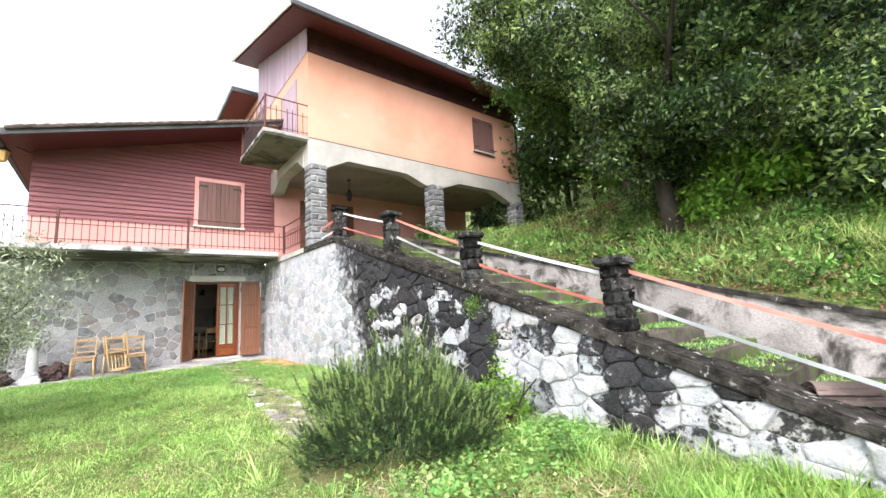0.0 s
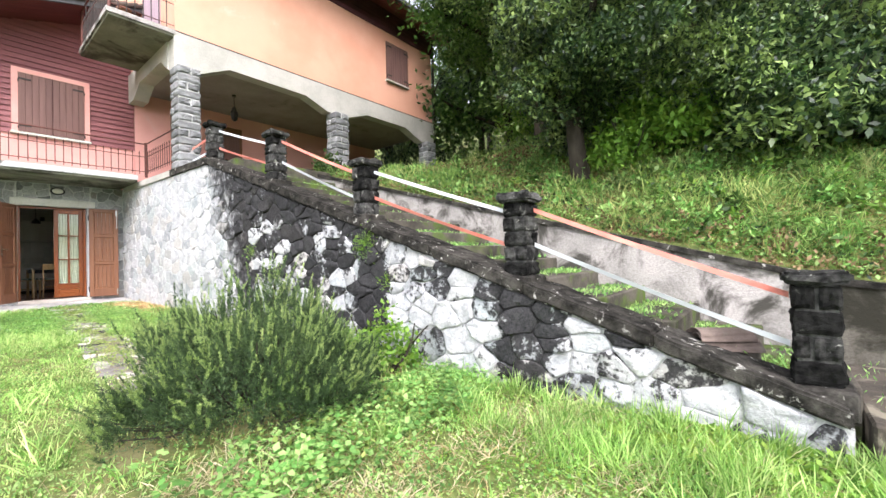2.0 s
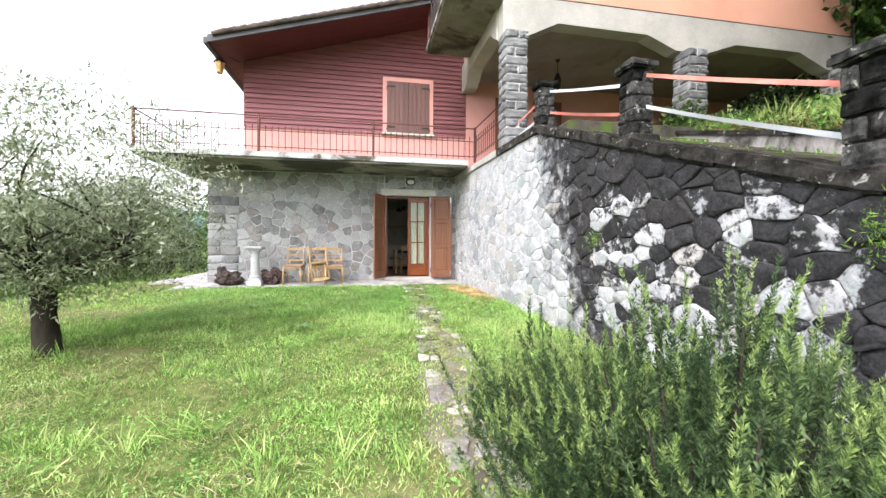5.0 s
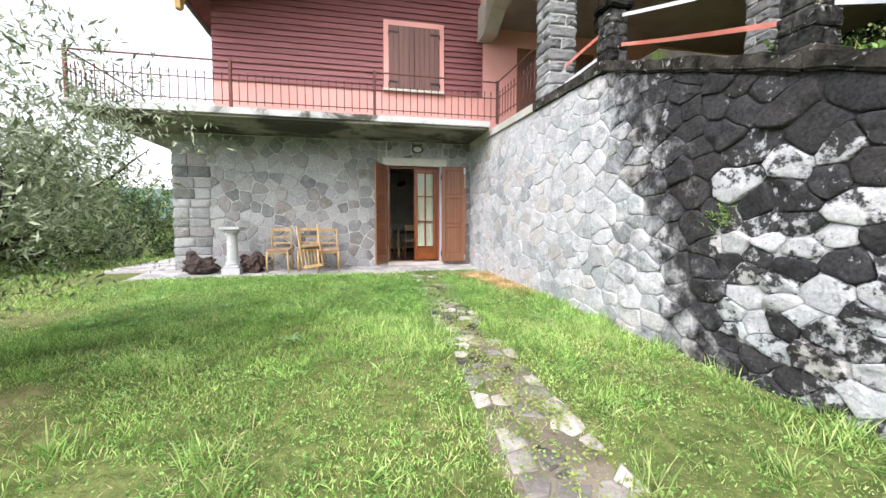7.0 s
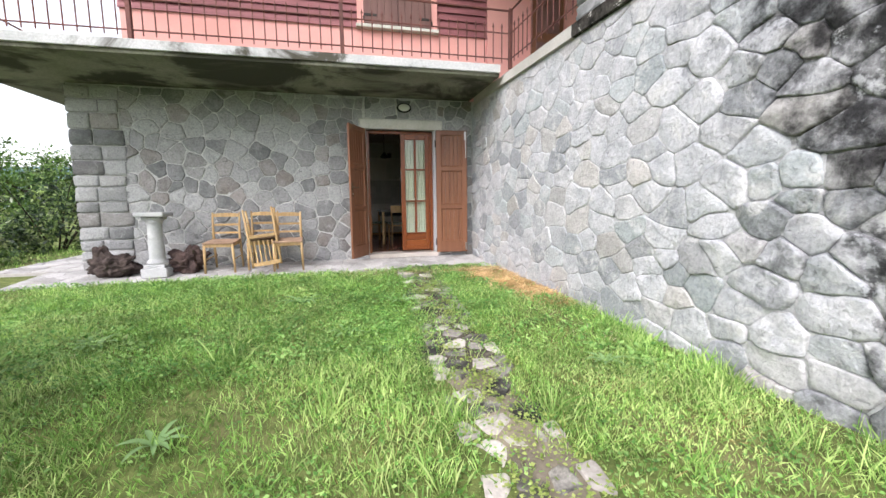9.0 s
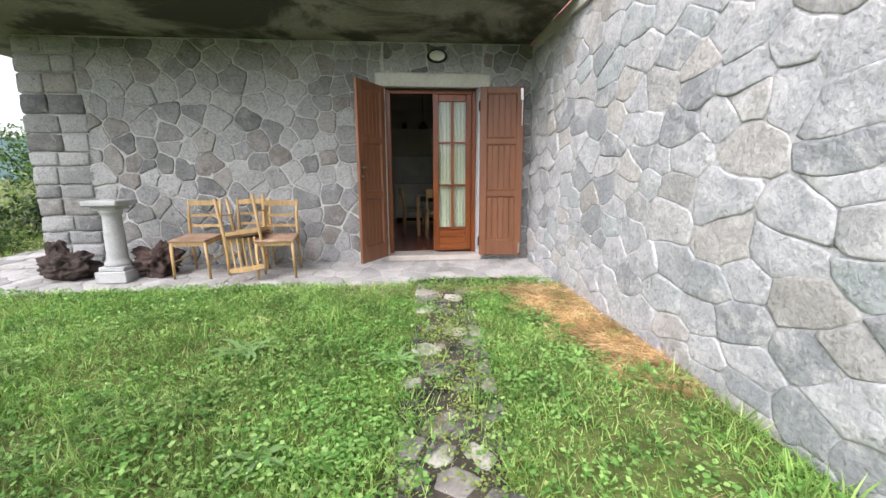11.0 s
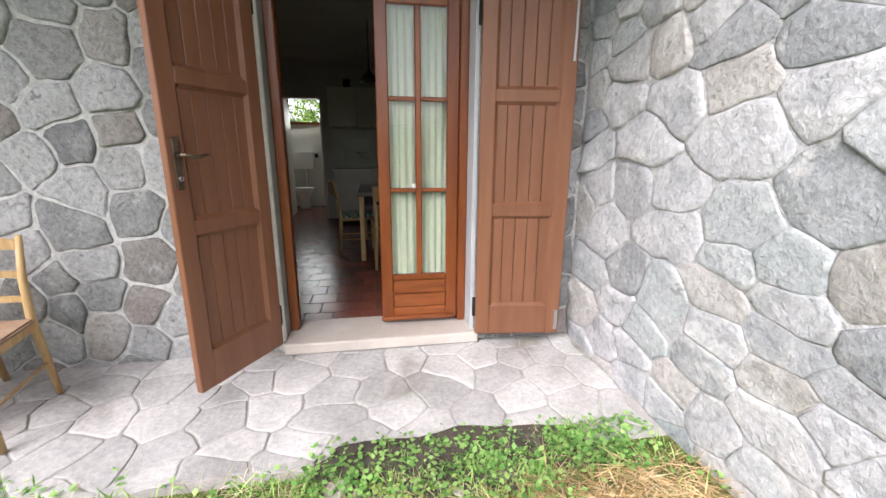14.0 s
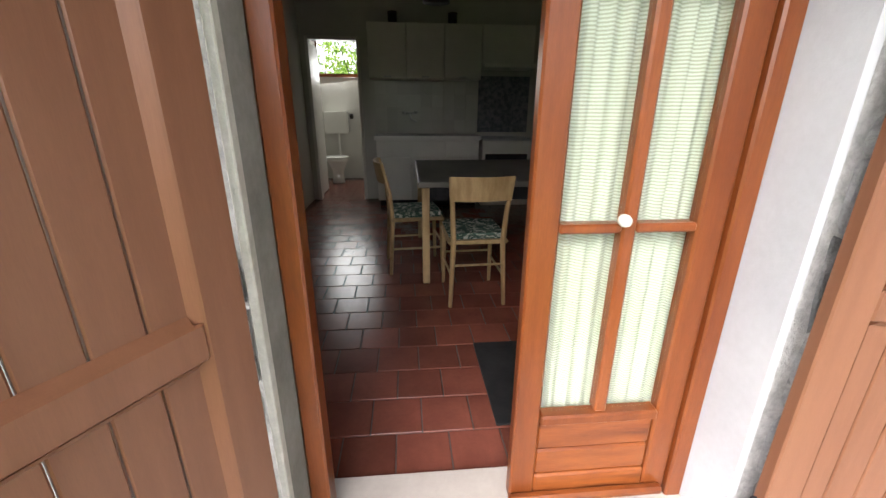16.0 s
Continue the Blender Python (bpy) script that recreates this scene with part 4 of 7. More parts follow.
def masonry(parent, cx, cy, z0, z1, w, course, material, seed, name="block"):
    """A square pier of rough-faced blocks, two to a course, bonded."""
    if material.name not in BLOCKS:
        BLOCKS[material.name] = [m.copy() for m in block_meshes]
        for m in BLOCKS[material.name]:
            m.materials.append(material)
    rr = random.Random(seed)
    n = max(1, round((z1 - z0) / course))
    h = (z1 - z0) / n
    for i in range(n):
        split = rr.uniform(0.38, 0.62)
        ww = w * rr.uniform(0.96, 1.03)
        for a, b in ((0.0, split), (split, 1.0)):
            u, size = ((a + b) / 2 - 0.5) * ww, (b - a) * ww - 0.008
            off, dims = ((u, 0), (size, ww)) if i % 2 == 0 else ((0, u), (ww, size))
            m = Matrix.Translation((cx + off[0], cy + off[1], z0 + i * h)) @ Matrix.Diagonal((dims[0], dims[1], h - 0.008, 1))
            shared(name, rr.choice(BLOCKS[material.name]), m, parent)


for k, (x, y, zb, zt, w) in enumerate(((1.57, -3.29, 2.70, 4.78, 0.44), (5.33, -3.29, 2.62, 4.80, 0.46), (9.08, -3.29, 3.05, 4.74, 0.46), (7.6, -0.1, 2.9, 4.7, 0.42))):
    col = thing("stone_column", x, y, zb, "grey rough-hewn block column carrying the concrete beam", "column", "columns under the house")
    part("core", bx(x - w / 2 + 0.03, x + w / 2 - 0.03, y - w / 2 + 0.03, y + w / 2 - 0.03, zb - 0.2, zt), M_MORTAR_N, col)
    masonry(col, x, y, zb, zt, w, 0.165, M_COLSTONE, k)
shuttered_window("window_2", 7.21, 8.16, 6.40, 7.60, -3.28, 0, "closed brown shutters in the orange wall", M_PINK, M_WINSHUT)
rear = thing("rear_roof", 1.0, 3, 8.9, "red boarded eave of a roof behind the balcony", "roof", kind="structure")
part("eave_boards", bx(0.60, 1.6, 1.70, 6.0, 9.02, 9.08), M_EAVE, rear)
part("fascia", bx(0.55, 1.6, 1.64, 1.698, 9.0, 9.16), M_GUTTER, rear)
part("fascia", bx(0.54, 0.598, 1.70, 6.0, 9.0, 9.16), M_GUTTER, rear)
part("wall", bx(1.42, 1.9, 1.60, 6.0, 5.6, 9.02), M_ORANGE, rear)
part("chimney", bx(0.72, 1.0, 3.2, 3.5, 9.082, 9.75), M_CONCRETE, rear)

# ---- balcony on the side of the orange storey ----
balcony = thing("balcony", 0.85, -2.1, 5.38, "small concrete balcony with a rusty iron railing and stained underside", "balcony")
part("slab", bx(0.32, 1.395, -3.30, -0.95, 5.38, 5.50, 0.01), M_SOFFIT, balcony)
part("edge", bx(0.29, 1.395, -3.33, -3.302, 5.43, 5.52), M_RETAIN, balcony)
part("edge", bx(0.29, 0.318, -3.30, -0.95, 5.43, 5.52), M_RETAIN, balcony)
for x, y in ((0.35, -3.27), (0.35, -0.98)):
    part("post", bar((x, y, 5.48), (x, y, 6.42), 0.026, 8), M_IRON, balcony)
for p, q in (((0.35, -3.27), (1.39, -3.27)), ((0.35, -3.27), (0.35, -0.98))):
    for z, r in ((6.38, 0.016), (6.06, 0.009), (5.62, 0.009)):
        part("rail", bar((*p, z), (*q, z), r, 6), M_IRON, balcony)
    n = round(math.dist(p, q) / 0.13)
    for i in range(1, n):
        x, y = p[0] + (q[0] - p[0]) * i / n, p[1] + (q[1] - p[1]) * i / n
        part("picket", bar((x, y, 5.56), (x, y, 6.16 if i % 3 else 6.38), 0.009, 6), M_DARKIRON, balcony)
part("door", bx(1.365, 1.398, -2.45, -1.30, 5.52, 7.55), M_MAUVE, balcony, "closed mauve balcony door")
pot = thing("flower_pot", 0.62, -3.05, 5.5, "small terracotta flower pot standing on the balcony", "flower pot")
part("pot", lathe(bmesh.new(), 0.62, -3.05, [(0.08, 5.5), (0.11, 5.66), (0.12, 5.66), (0.12, 5.7), (0.1, 5.7)], 14), M_TERRACOTTA, pot, smooth=True)

# ---- terrace railing ----
railing = thing("terrace_railing", -2, -1.4, 2.8, "rusty iron terrace railing with pointed pickets", "railing")
POSTS = [(-5.6, -1.40), (-3.28, -1.40), (-0.93, -1.40), (1.38, -1.36)]
for x, y in POSTS:
    part("post", bx(x - 0.025, x + 0.025, y - 0.025, y + 0.025, 2.80, 3.60, 0.004), M_IRON, railing)
RUNS = list(zip(POSTS, POSTS[1:])) + [(POSTS[3], (1.42, -3.06)), (POSTS[0], (-5.6, 1.0))]
for p, q in RUNS:
    top = 3.57
    for z, r in ((top, 0.014), (3.27, 0.009), (2.93, 0.009)):
        part("rail", bar((*p, z), (*q, z), r, 6), M_IRON, railing)
    n = round(math.dist(p, q) / 0.128)
    for i in range(1, n):
        x, y = p[0] + (q[0] - p[0]) * i / n, p[1] + (q[1] - p[1]) * i / n
        bm = tube(bmesh.new(), [(x, y, 2.87), (x, y, 3.33), (x, y, 3.35), (x, y, 3.40)], [0.008, 0.008, 0.014, 0.002], 6)
        part("picket", bm, M_IRON, railing)

# ---- stair piers and barrier tape ----
PIERS = [(-4.58, 2.69, 3.38), (-6.62, 2.02, 2.80), (-8.635, 1.33, 2.035), (-10.73, 0.60, 1.38), (-12.76, -0.06, 0.665)]
for k, (y, zb, zt) in enumerate(PIERS):
    x = wall_x(y) + 0.17
    pier = thing("stair_pier", x, y, zb, "dark lichen-covered stone pier with a flat cap on the coping", "pier", "piers along the stair")
    part("footing", bx(x - 0.17, x + 0.17, y - 0.17, y + 0.17, zb - 0.16, zb + 0.02, 0.015), M_COPING, pier)
    part("core", bx(x - 0.10, x + 0.10, y - 0.10, y + 0.10, zb, zt - 0.08), M_PIERSTONE, pier)
    masonry(pier, x, y, zb + 0.02, zt - 0.08, 0.25, 0.15, M_PIERSTONE, 20 + k)
    bm = bx(x - 0.165, x + 0.165, y - 0.165, y + 0.165, zt - 0.08, zt, 0.02, 2)
    bmesh.ops.subdivide_edges(bm, edges=[e for e in bm.edges if e.calc_length() > 0.1], cuts=5, use_grid_fill=True)
    for v in bm.verts:
        v.co += noise.noise_vector(v.co * 9 + Vector((k * 5.0, 0, 0))) * 0.020 + noise.noise_vector(v.co * 26) * 0.008
    part("cap", bm, M_PIERSTONE, pier, "flat lichened cap stone")


def tape(p, q, sag, red, twist=0.0, width=0.040):
    n, c = 14, []
    for i in range(n + 1):
        t = i / n
        a = Vector(p).lerp(Vector(q), t)
        a.z -= sag * 4 * t * (1 - t)
        ang = twist * math.sin(t * math.pi)
        c.append((a, Vector((math.sin(ang) * width / 2, 0, math.cos(ang) * width / 2))))
    bm = bmesh.new()
    ring = [[bm.verts.new(a + d * s + Vector((e, 0, 0))) for s, e in ((-1, -0.002), (1, -0.002), (1, 0.002), (-1, 0.002))] for a, d in c]
    for a, b in zip(ring, ring[1:]):
        for k in range(4):
            bm.faces.new((a[k], a[(k + 1) % 4], b[(k + 1) % 4], b[k]))
    bm.faces.new(ring[0][::-1])
    bm.faces.new(ring[-1])
    ob = part("barrier_tape", bm, M_TAPERED if red else M_TAPEWHITE, None,
              "red plastic barrier tape stretched between stair piers" if red else "white plastic barrier tape stretched between stair piers")
    return tagged(ob, category="barrier tape", group="tapes along the stair")


for k in range(4):
    (ya, _, za), (yb, _, zb) = PIERS[k], PIERS[k + 1]
    xa, xb = wall_x(ya) + 0.2, wall_x(yb) + 0.2
    red_top = k % 2 == 1
    tape((xa, ya - 0.128, za - 0.16), (xb, yb + 0.128, zb - 0.16), 0.010, red_top, 0.3)
    tape((xa, ya - 0.128, za - 0.48), (xb, yb + 0.128, zb - 0.48), 0.014, not red_top, -0.4)
tape((1.60, -3.52, 3.10), (1.60, -4.45, 3.16), 0.0, True)
tape((1.60, -3.52, 2.86), (1.60, -4.45, 2.90), 0.0, False)


# ---- garden door: outer shutters and glazed leaf ----
def plank_shutter(name, label, hinge, angle, width=0.565, z0=0.06, z1=2.14, lock=False, bolt=False):
    """A framed shutter with three plank panels; drawn along +x from its hinge, planks on the -y face, then turned."""
    s = new(name)
    AT[s] = Vector((0, 0, 0))
    tagged(s, label, "shutter", "shutters of the garden door")
    h = z1 - z0
    st, th = 0.085, 0.036
    rails = [(0.0, 0.19), (0.757, 0.828), (1.405, 1.475), (h - 0.075, h)]
    f1 = part("stile", bx(0, st, -th, 0, z0, z1, 0.004), M_SHUTTER, s)
    f2 = part("stile", bx(width - st, width, -th, 0, z0, z1, 0.004), M_SHUTTER, s)
    for a, b in rails:
        part("rail", bx(st, width - st, -th, 0, z0 + a, z0 + b, 0.004), M_SHUTTER, s)
    for (a, b), (c, d) in zip(rails, rails[1:]):
        n = 5
        for i in range(n):
            u0, u1 = st + (width - 2 * st) * i / n, st + (width - 2 * st) * (i + 1) / n
            part("plank", bx(u0 + 0.0015, u1 - 0.0015, -0.018, -0.004, z0 + b, z0 + c, 0.003), M_SHUTTER, s)
        for bxs in ((st, st + 0.014, z0 + b, z0 + c), (width - st - 0.014, width - st, z0 + b, z0 + c)):
            bm = bmesh.new()
            e = 1 if bxs[0] == st else -1
            x = st if e == 1 else width - st
            prism(bm, [(x, -0.034, bxs[2]), (x + e * 0.016, -0.0185, bxs[2]), (x, -0.0185, bxs[2])], (0, 0, bxs[3] - bxs[2]))
            part("moulding", bm, M_SHUTTER, s)
        for zz, e in ((z0 + b, 1), (z0 + c, -1)):
            bm = bmesh.new()
            prism(bm, [(st + 0.017, -0.034, zz), (st + 0.017, -0.0185, zz + e * 0.016), (st + 0.017, -0.0185, zz)], (width - 2 * st - 0.034, 0, 0))
            part("moulding", bm, M_SHUTTER, s)
    for zz in (z0 + 0.18, z1 - 0.22):
        part("hinge", tube(bmesh.new(), [(-0.008, -0.02, zz - 0.06), (-0.008, -0.02, zz + 0.06)], 0.011, 8), M_BLACK, s, "black hinge")
    if lock:
        x = width - 0.043
        plate = part("lock_plate", bx(x - 0.018, x + 0.018, -th - 0.006, -th, 1.03, 1.25, 0.004), M_BRONZE, s, "worn bronze lock plate")
        part("handle", tube(bmesh.new(), [(x, -th - 0.005, 1.175), (x, -th - 0.05, 1.175), (x - 0.03, -th - 0.056, 1.168), (x - 0.065, -th - 0.056, 1.166), (x - 0.10, -th - 0.054, 1.176), (x - 0.125, -th - 0.05, 1.172)],
                            [0.010, 0.009, 0.0095, 0.009, 0.007, 0.005], 8), M_BRONZE, plate, "worn bronze lever handle", True)
        part("lock_cylinder", tube(bmesh.new(), [(x, -th - 0.005, 1.075), (x, -th - 0.014, 1.075)], 0.010, 10), M_STEEL, plate)
        part("keyhole", bx(x - 0.002, x + 0.002, -th - 0.016, -th - 0.0142, 1.068, 1.082), M_BLACK, plate)
    if bolt:
        part("bolt", bx(width - 0.03, width - 0.016, -th - 0.012, -th, z1 - 0.46, z1 - 0.02, 0.003), M_STEEL, s, "steel sliding bolt")
        part("bolt", bx(width - 0.05, width - 0.012, -th - 0.02, -th, z1 - 0.16, z1 - 0.02, 0.004), M_STEEL, s, "steel sliding bolt")
        part("bolt", bx(width - 0.035, width - 0.012, -th - 0.012, -th, z0 + 0.03, z0 + 0.16, 0.003), M_STEEL, s, "steel sliding bolt")
    s.matrix_basis = Matrix.Translation(hinge) @ Matrix.Rotation(radians(angle), 4, 'Z')
    return s


def mirror_x(ob):
    """Turns a thing's parts over left to right."""
    for o in ob.children_recursive:
        o.location.x = -o.location.x
        me = o.data
        me.transform(Matrix.Diagonal((-1, 1, 1, 1)))
        me.flip_normals()


right_shutter = plank_shutter("door_shutter", "brown plank shutter folded back against the stone wall", (0.575, -0.055, 0), -7.0, 0.535, bolt=True)
left_shutter = plank_shutter("door_shutter", "brown plank shutter standing half open with a lever handle", (-0.632, -0.03, 0), 0.0, 0.555, lock=True)
mirror_x(left_shutter)
left_shutter.matrix_basis = Matrix.Translation((-0.632, -0.03, 0)) @ Matrix.Rotation(radians(60.5), 4, 'Z')

door = thing("door_1", 0, 0.19, 0.06, "varnished brown glazed French door, one leaf open", "door", kind="structure")
part("jamb", bx(-0.595, -0.54, 0.135, 0.215, 0.061, 2.15, 0.006), M_DOORWOOD, door)
part("jamb", bx(0.50, 0.554, 0.135, 0.215, 0.061, 2.15, 0.006), M_DOORWOOD, door)
part("head", bx(-0.54, 0.50, 0.135, 0.215, 2.10, 2.148, 0.006), M_DOORWOOD, door)
X0, X1 = -0.005, 0.498
leaf = part("leaf_frame", bx(X0, X0 + 0.075, 0.15, 0.192, 0.085, 2.098, 0.006), M_DOORWOOD, door)
part("stile", bx(X1 - 0.075, X1, 0.15, 0.192, 0.085, 2.098, 0.006), M_DOORWOOD, leaf)
part("rail", bx(X0 + 0.076, X1 - 0.076, 0.152, 0.19, 2.01, 2.096, 0.006), M_DOORWOOD, leaf)
part("rail", bx(X0 + 0.076, X1 - 0.076, 0.152, 0.19, 0.086, 0.17, 0.006), M_PANELWOOD, leaf)
for za, zb in ((0.171, 0.262), (0.266, 0.365)):
    part("panel", bx(X0 + 0.076, X1 - 0.076, 0.158, 0.184, za, zb, 0.006), M_PANELWOOD, leaf)
part("weather_bar", bx(X0 - 0.005, X1 - 0.02, 0.118, 0.149, 0.09, 0.118, 0.008), M_PANELWOOD, leaf)
part("rail", bx(X0 + 0.076, X1 - 0.076, 0.14, 0.188, 0.366, 0.40, 0.006), M_DOORWOOD, leaf)
XM = (X0 + X1) / 2
part("muntin", bx(XM - 0.018, XM + 0.018, 0.148, 0.19, 0.401, 2.008, 0.006), M_DOORWOOD, leaf)
for z in (0.955, 1.50):
    for a, b in ((X0 + 0.076, XM - 0.019), (XM + 0.019, X1 - 0.076)):
        part("muntin", bx(a, b, 0.148, 0.19, z - 0.012, z + 0.012, 0.005), M_DOORWOOD, leaf)
for za, zb in ((0.402, 0.942), (0.968, 1.487), (1.513, 2.008)):
    for a, b in ((X0 + 0.077, XM - 0.02), (XM + 0.02, X1 - 0.077)):
        pane = part("pane", bx(a, b, 0.166, 0.169, za, zb), M_GLASS, leaf)
        pane.visible_shadow = False
part("knob", lathe(bmesh.new(), 0, 0, [(0.004, -0.02), (0.014, -0.012), (0.016, 0), (0.012, 0.012), (0.003, 0.016)], 12), M_CERAMIC, leaf, "small white knob", True).matrix_basis = \
    Matrix.Translation(Vector((XM - 0.035, 0.135, 0.985)) - AT[leaf]) @ Matrix.Rotation(radians(90), 4, 'X')
curtain = thing("curtain", XM, 0.205, 0.2, "pale green net curtain hanging behind the door panes", "curtain")
verts, faces = [], []
for i in range(61):
    u = X0 + 0.04 + (X1 - X0 - 0.08) * i / 60
    for j in range(9):
        verts.append((u, 0.214 + 0.010 * math.sin(i * 0.95 + 0.35 * math.sin(j * 0.8)) + 0.004 * math.sin(i * 2.3), 0.20 + 1.84 * j / 8))
for i in range(60):
    for j in range(8):
        faces.append((i * 9 + j, i * 9 + j + 1, (i + 1) * 9 + j + 1, (i + 1) * 9 + j))
bulk("cloth", verts, faces, M_CURTAIN, curtain, smooth=True)
part("rod", bar((X0 + 0.03, 0.214, 2.05), (X1 - 0.03, 0.214, 2.05), 0.006), M_STEEL, curtain)
lamp = thing("bulkhead_lamp", 0.045, -0.04, 2.42, "oval bulkhead lamp with opal glass in a black frame, unlit", "lamp")
bm = bmesh.new()
lathe(bm, 0, 0, [(0.115, 0.0), (0.12, 0.02), (0.105, 0.045), (0.09, 0.047), (0.09, 0.03)], 24)
bmesh.ops.transform(bm, matrix=Matrix.Translation((0.045, 0.0, 2.50)) @ Matrix.Rotation(radians(90), 4, 'X') @ Matrix.Diagonal((1.05, 0.66, 1.2, 1)), verts=bm.verts)
part("frame", bm, M_BLACK, lamp, smooth=True)
bm = bmesh.new()
lathe(bm, 0, 0, [(0.094, 0.03), (0.092, 0.05), (0.075, 0.075), (0.04, 0.085), (0.005, 0.087)], 24)
bmesh.ops.transform(bm, matrix=Matrix.Translation((0.045, 0.0, 2.50)) @ Matrix.Rotation(radians(90), 4, 'X') @ Matrix.Diagonal((1.05, 0.66, 1.0, 1)), verts=bm.verts)
part("glass", bm, M_LAMPGLASS, lamp, "opal glass", True)
part("conduit", bar((-0.08, -0.006, 2.31), (-0.08, -0.006, 2.66), 0.010, 8), M_LINTEL, lamp, "pale mortar-smeared conduit")

eave_lamp = thing("eave_lantern", -4.3, -0.5, 4.75, "iron wall lantern with amber glass under the eave", "lamp")
bm = bmesh.new()
lathe(bm, -4.32, -0.5, [(0.05, 4.72), (0.07, 4.74), (0.11, 4.95), (0.11, 4.96)], 6)
part("glass", bm, M_AMBER, eave_lamp, "amber glass")
bm = bmesh.new()
lathe(bm, -4.32, -0.5, [(0.13, 4.961), (0.135, 4.975), (0.05, 5.04), (0.015, 5.06)], 6)
part("hood", bm, M_DARKIRON, eave_lamp)
part("bracket", tube(bmesh.new(), [(-4.32, -0.5, 5.05), (-4.32, -0.5, 5.12), (-4.1, -0.5, 5.10), (-3.9, -0.5, 5.0)], 0.012, 6), M_DARKIRON, eave_lamp)

lantern = thing("hanging_lantern", 3.2, -1.8, 4.5, "dark iron lantern hanging from the portico ceiling", "lamp")
part("chain", bar((3.2, -1.8, 4.82), (3.2, -1.8, 5.13), 0.008, 6), M_DARKIRON, lantern)
part("cage", lathe(bmesh.new(), 3.2, -1.8, [(0.02, 4.45), (0.08, 4.5), (0.10, 4.66), (0.07, 4.72), (0.03, 4.82)], 6), M_DARKIRON, lantern)
part("canopy", lathe(bmesh.new(), 3.2, -1.8, [(0.05, 5.09), (0.05, 5.128)], 10), M_DARKIRON, lantern)


# ---- old chairs by the wall ----
def ladder_chair(label, spindles=False):
    """A kitchen chair with a ladder back, facing -y, its feet on z = 0."""
    c = new("wooden_chair")
    AT[c] = Vector((0, 0, 0))
    tagged(c, label, "chair", "old chairs by the wall")
    w, d, sh, bh = 0.20, 0.19, 0.43, 0.83
    for sx in (-1, 1):
        part("leg", tube(bmesh.new(), [(sx * w, -d, 0), (sx * (w - 0.012), -d + 0.01, sh - 0.02)], [0.015, 0.020], 8), M_CHAIRWOOD, c, smooth=True)
        part("back_post", tube(bmesh.new(), [(sx * (w - 0.01), d + 0.03, 0), (sx * (w - 0.015), d, sh), (sx * (w - 0.015), d + 0.02, sh + 0.2), (sx * (w - 0.01), d + 0.065, bh)],
                               [0.015, 0.019, 0.017, 0.013], 8), M_CHAIRWOOD, c, smooth=True)
        part("side_rail", bx(sx * (w - 0.02) - 0.010, sx * (w - 0.02) + 0.010, -d + 0.02, d - 0.01, sh - 0.055, sh - 0.012, 0.003), M_CHAIRWOOD, c)
        part("stretcher", bar((sx * (w - 0.005), -d, 0.19), (sx * (w - 0.012), d + 0.015, 0.19), 0.009, 6), M_CHAIRWOOD, c)
    part("front_rail", bx(-w + 0.03, w - 0.03, -d - 0.002, -d + 0.018, sh - 0.055, sh - 0.012, 0.003), M_CHAIRWOOD, c)
    part("back_rail", bx(-w + 0.03, w - 0.03, d - 0.01, d + 0.01, sh - 0.055, sh - 0.012, 0.003), M_CHAIRWOOD, c)
    seat = bx(-w - 0.008, w + 0.008, -d - 0.02, d - 0.012, sh - 0.010, sh + 0.014, 0.008, 2)
    part("seat", seat, M_CHAIRSEAT, c, "worn brown seat panel")
    if spindles:
        for i in range(5):
            u = -0.12 + 0.06 * i
            part("spindle", bar((u, d + 0.012, sh + 0.03), (u, d + 0.055, 0.785), 0.010, 6), M_CHAIRWOOD, c)
    for z, h in ((0.79, 0.045),) if spindles else ((0.53, 0.028), (0.65, 0.03), (0.79, 0.045)):
        yy = d + 0.02 + 0.045 * (z - sh - 0.05) / 0.4
        bm = bmesh.new()
        prof = []
        for i in range(9):
            u = -1 + 2 * i / 8
            prof.append((u * (w - 0.022), yy + 0.014 * (1 - u * u), h / 2 + (0.012 * (1 - u * u) if z > 0.7 else 0)))
        lo = [[bm.verts.new((x, y + e, z - h / 2)) for e in (-0.008, 0.008)] for x, y, t in prof]
        hi = [[bm.verts.new((x, y + e, z + t)) for e in (-0.008, 0.008)] for x, y, t in prof]
        for i in range(8):
            bm.faces.new((lo[i][0], lo[i + 1][0], hi[i + 1][0], hi[i][0]))
            bm.faces.new((lo[i][1], hi[i][1], hi[i + 1][1], lo[i + 1][1]))
            bm.faces.new((hi[i][0], hi[i + 1][0], hi[i + 1][1], hi[i][1]))
            bm.faces.new((lo[i][0], lo[i][1], lo[i + 1][1], lo[i + 1][0]))
        bm.faces.new((lo[0][0], hi[0][0], hi[0][1], lo[0][1]))
        bm.faces.new((lo[8][0], lo[8][1], hi[8][1], hi[8][0]))
        part("slat", bm, M_CHAIRWOOD, c)
    return c


chair = ladder_chair("worn light wooden chair with a ladder back on the patio")
chair.matrix_basis = pose(-2.74, -0.44, -0.032, 4, 0, -4)
copy_thing(chair, pose(-1.83, -0.50, -0.036, 4, 0, 5))
copy_thing(chair, pose(-2.20, -0.33, -0.024, 4, 0, 1))
stacked = ladder_chair("worn wooden chair turned upside down on another chair", True)
stacked.matrix_basis = pose(-2.22, -0.50, 0.865, 177, -7, 6)

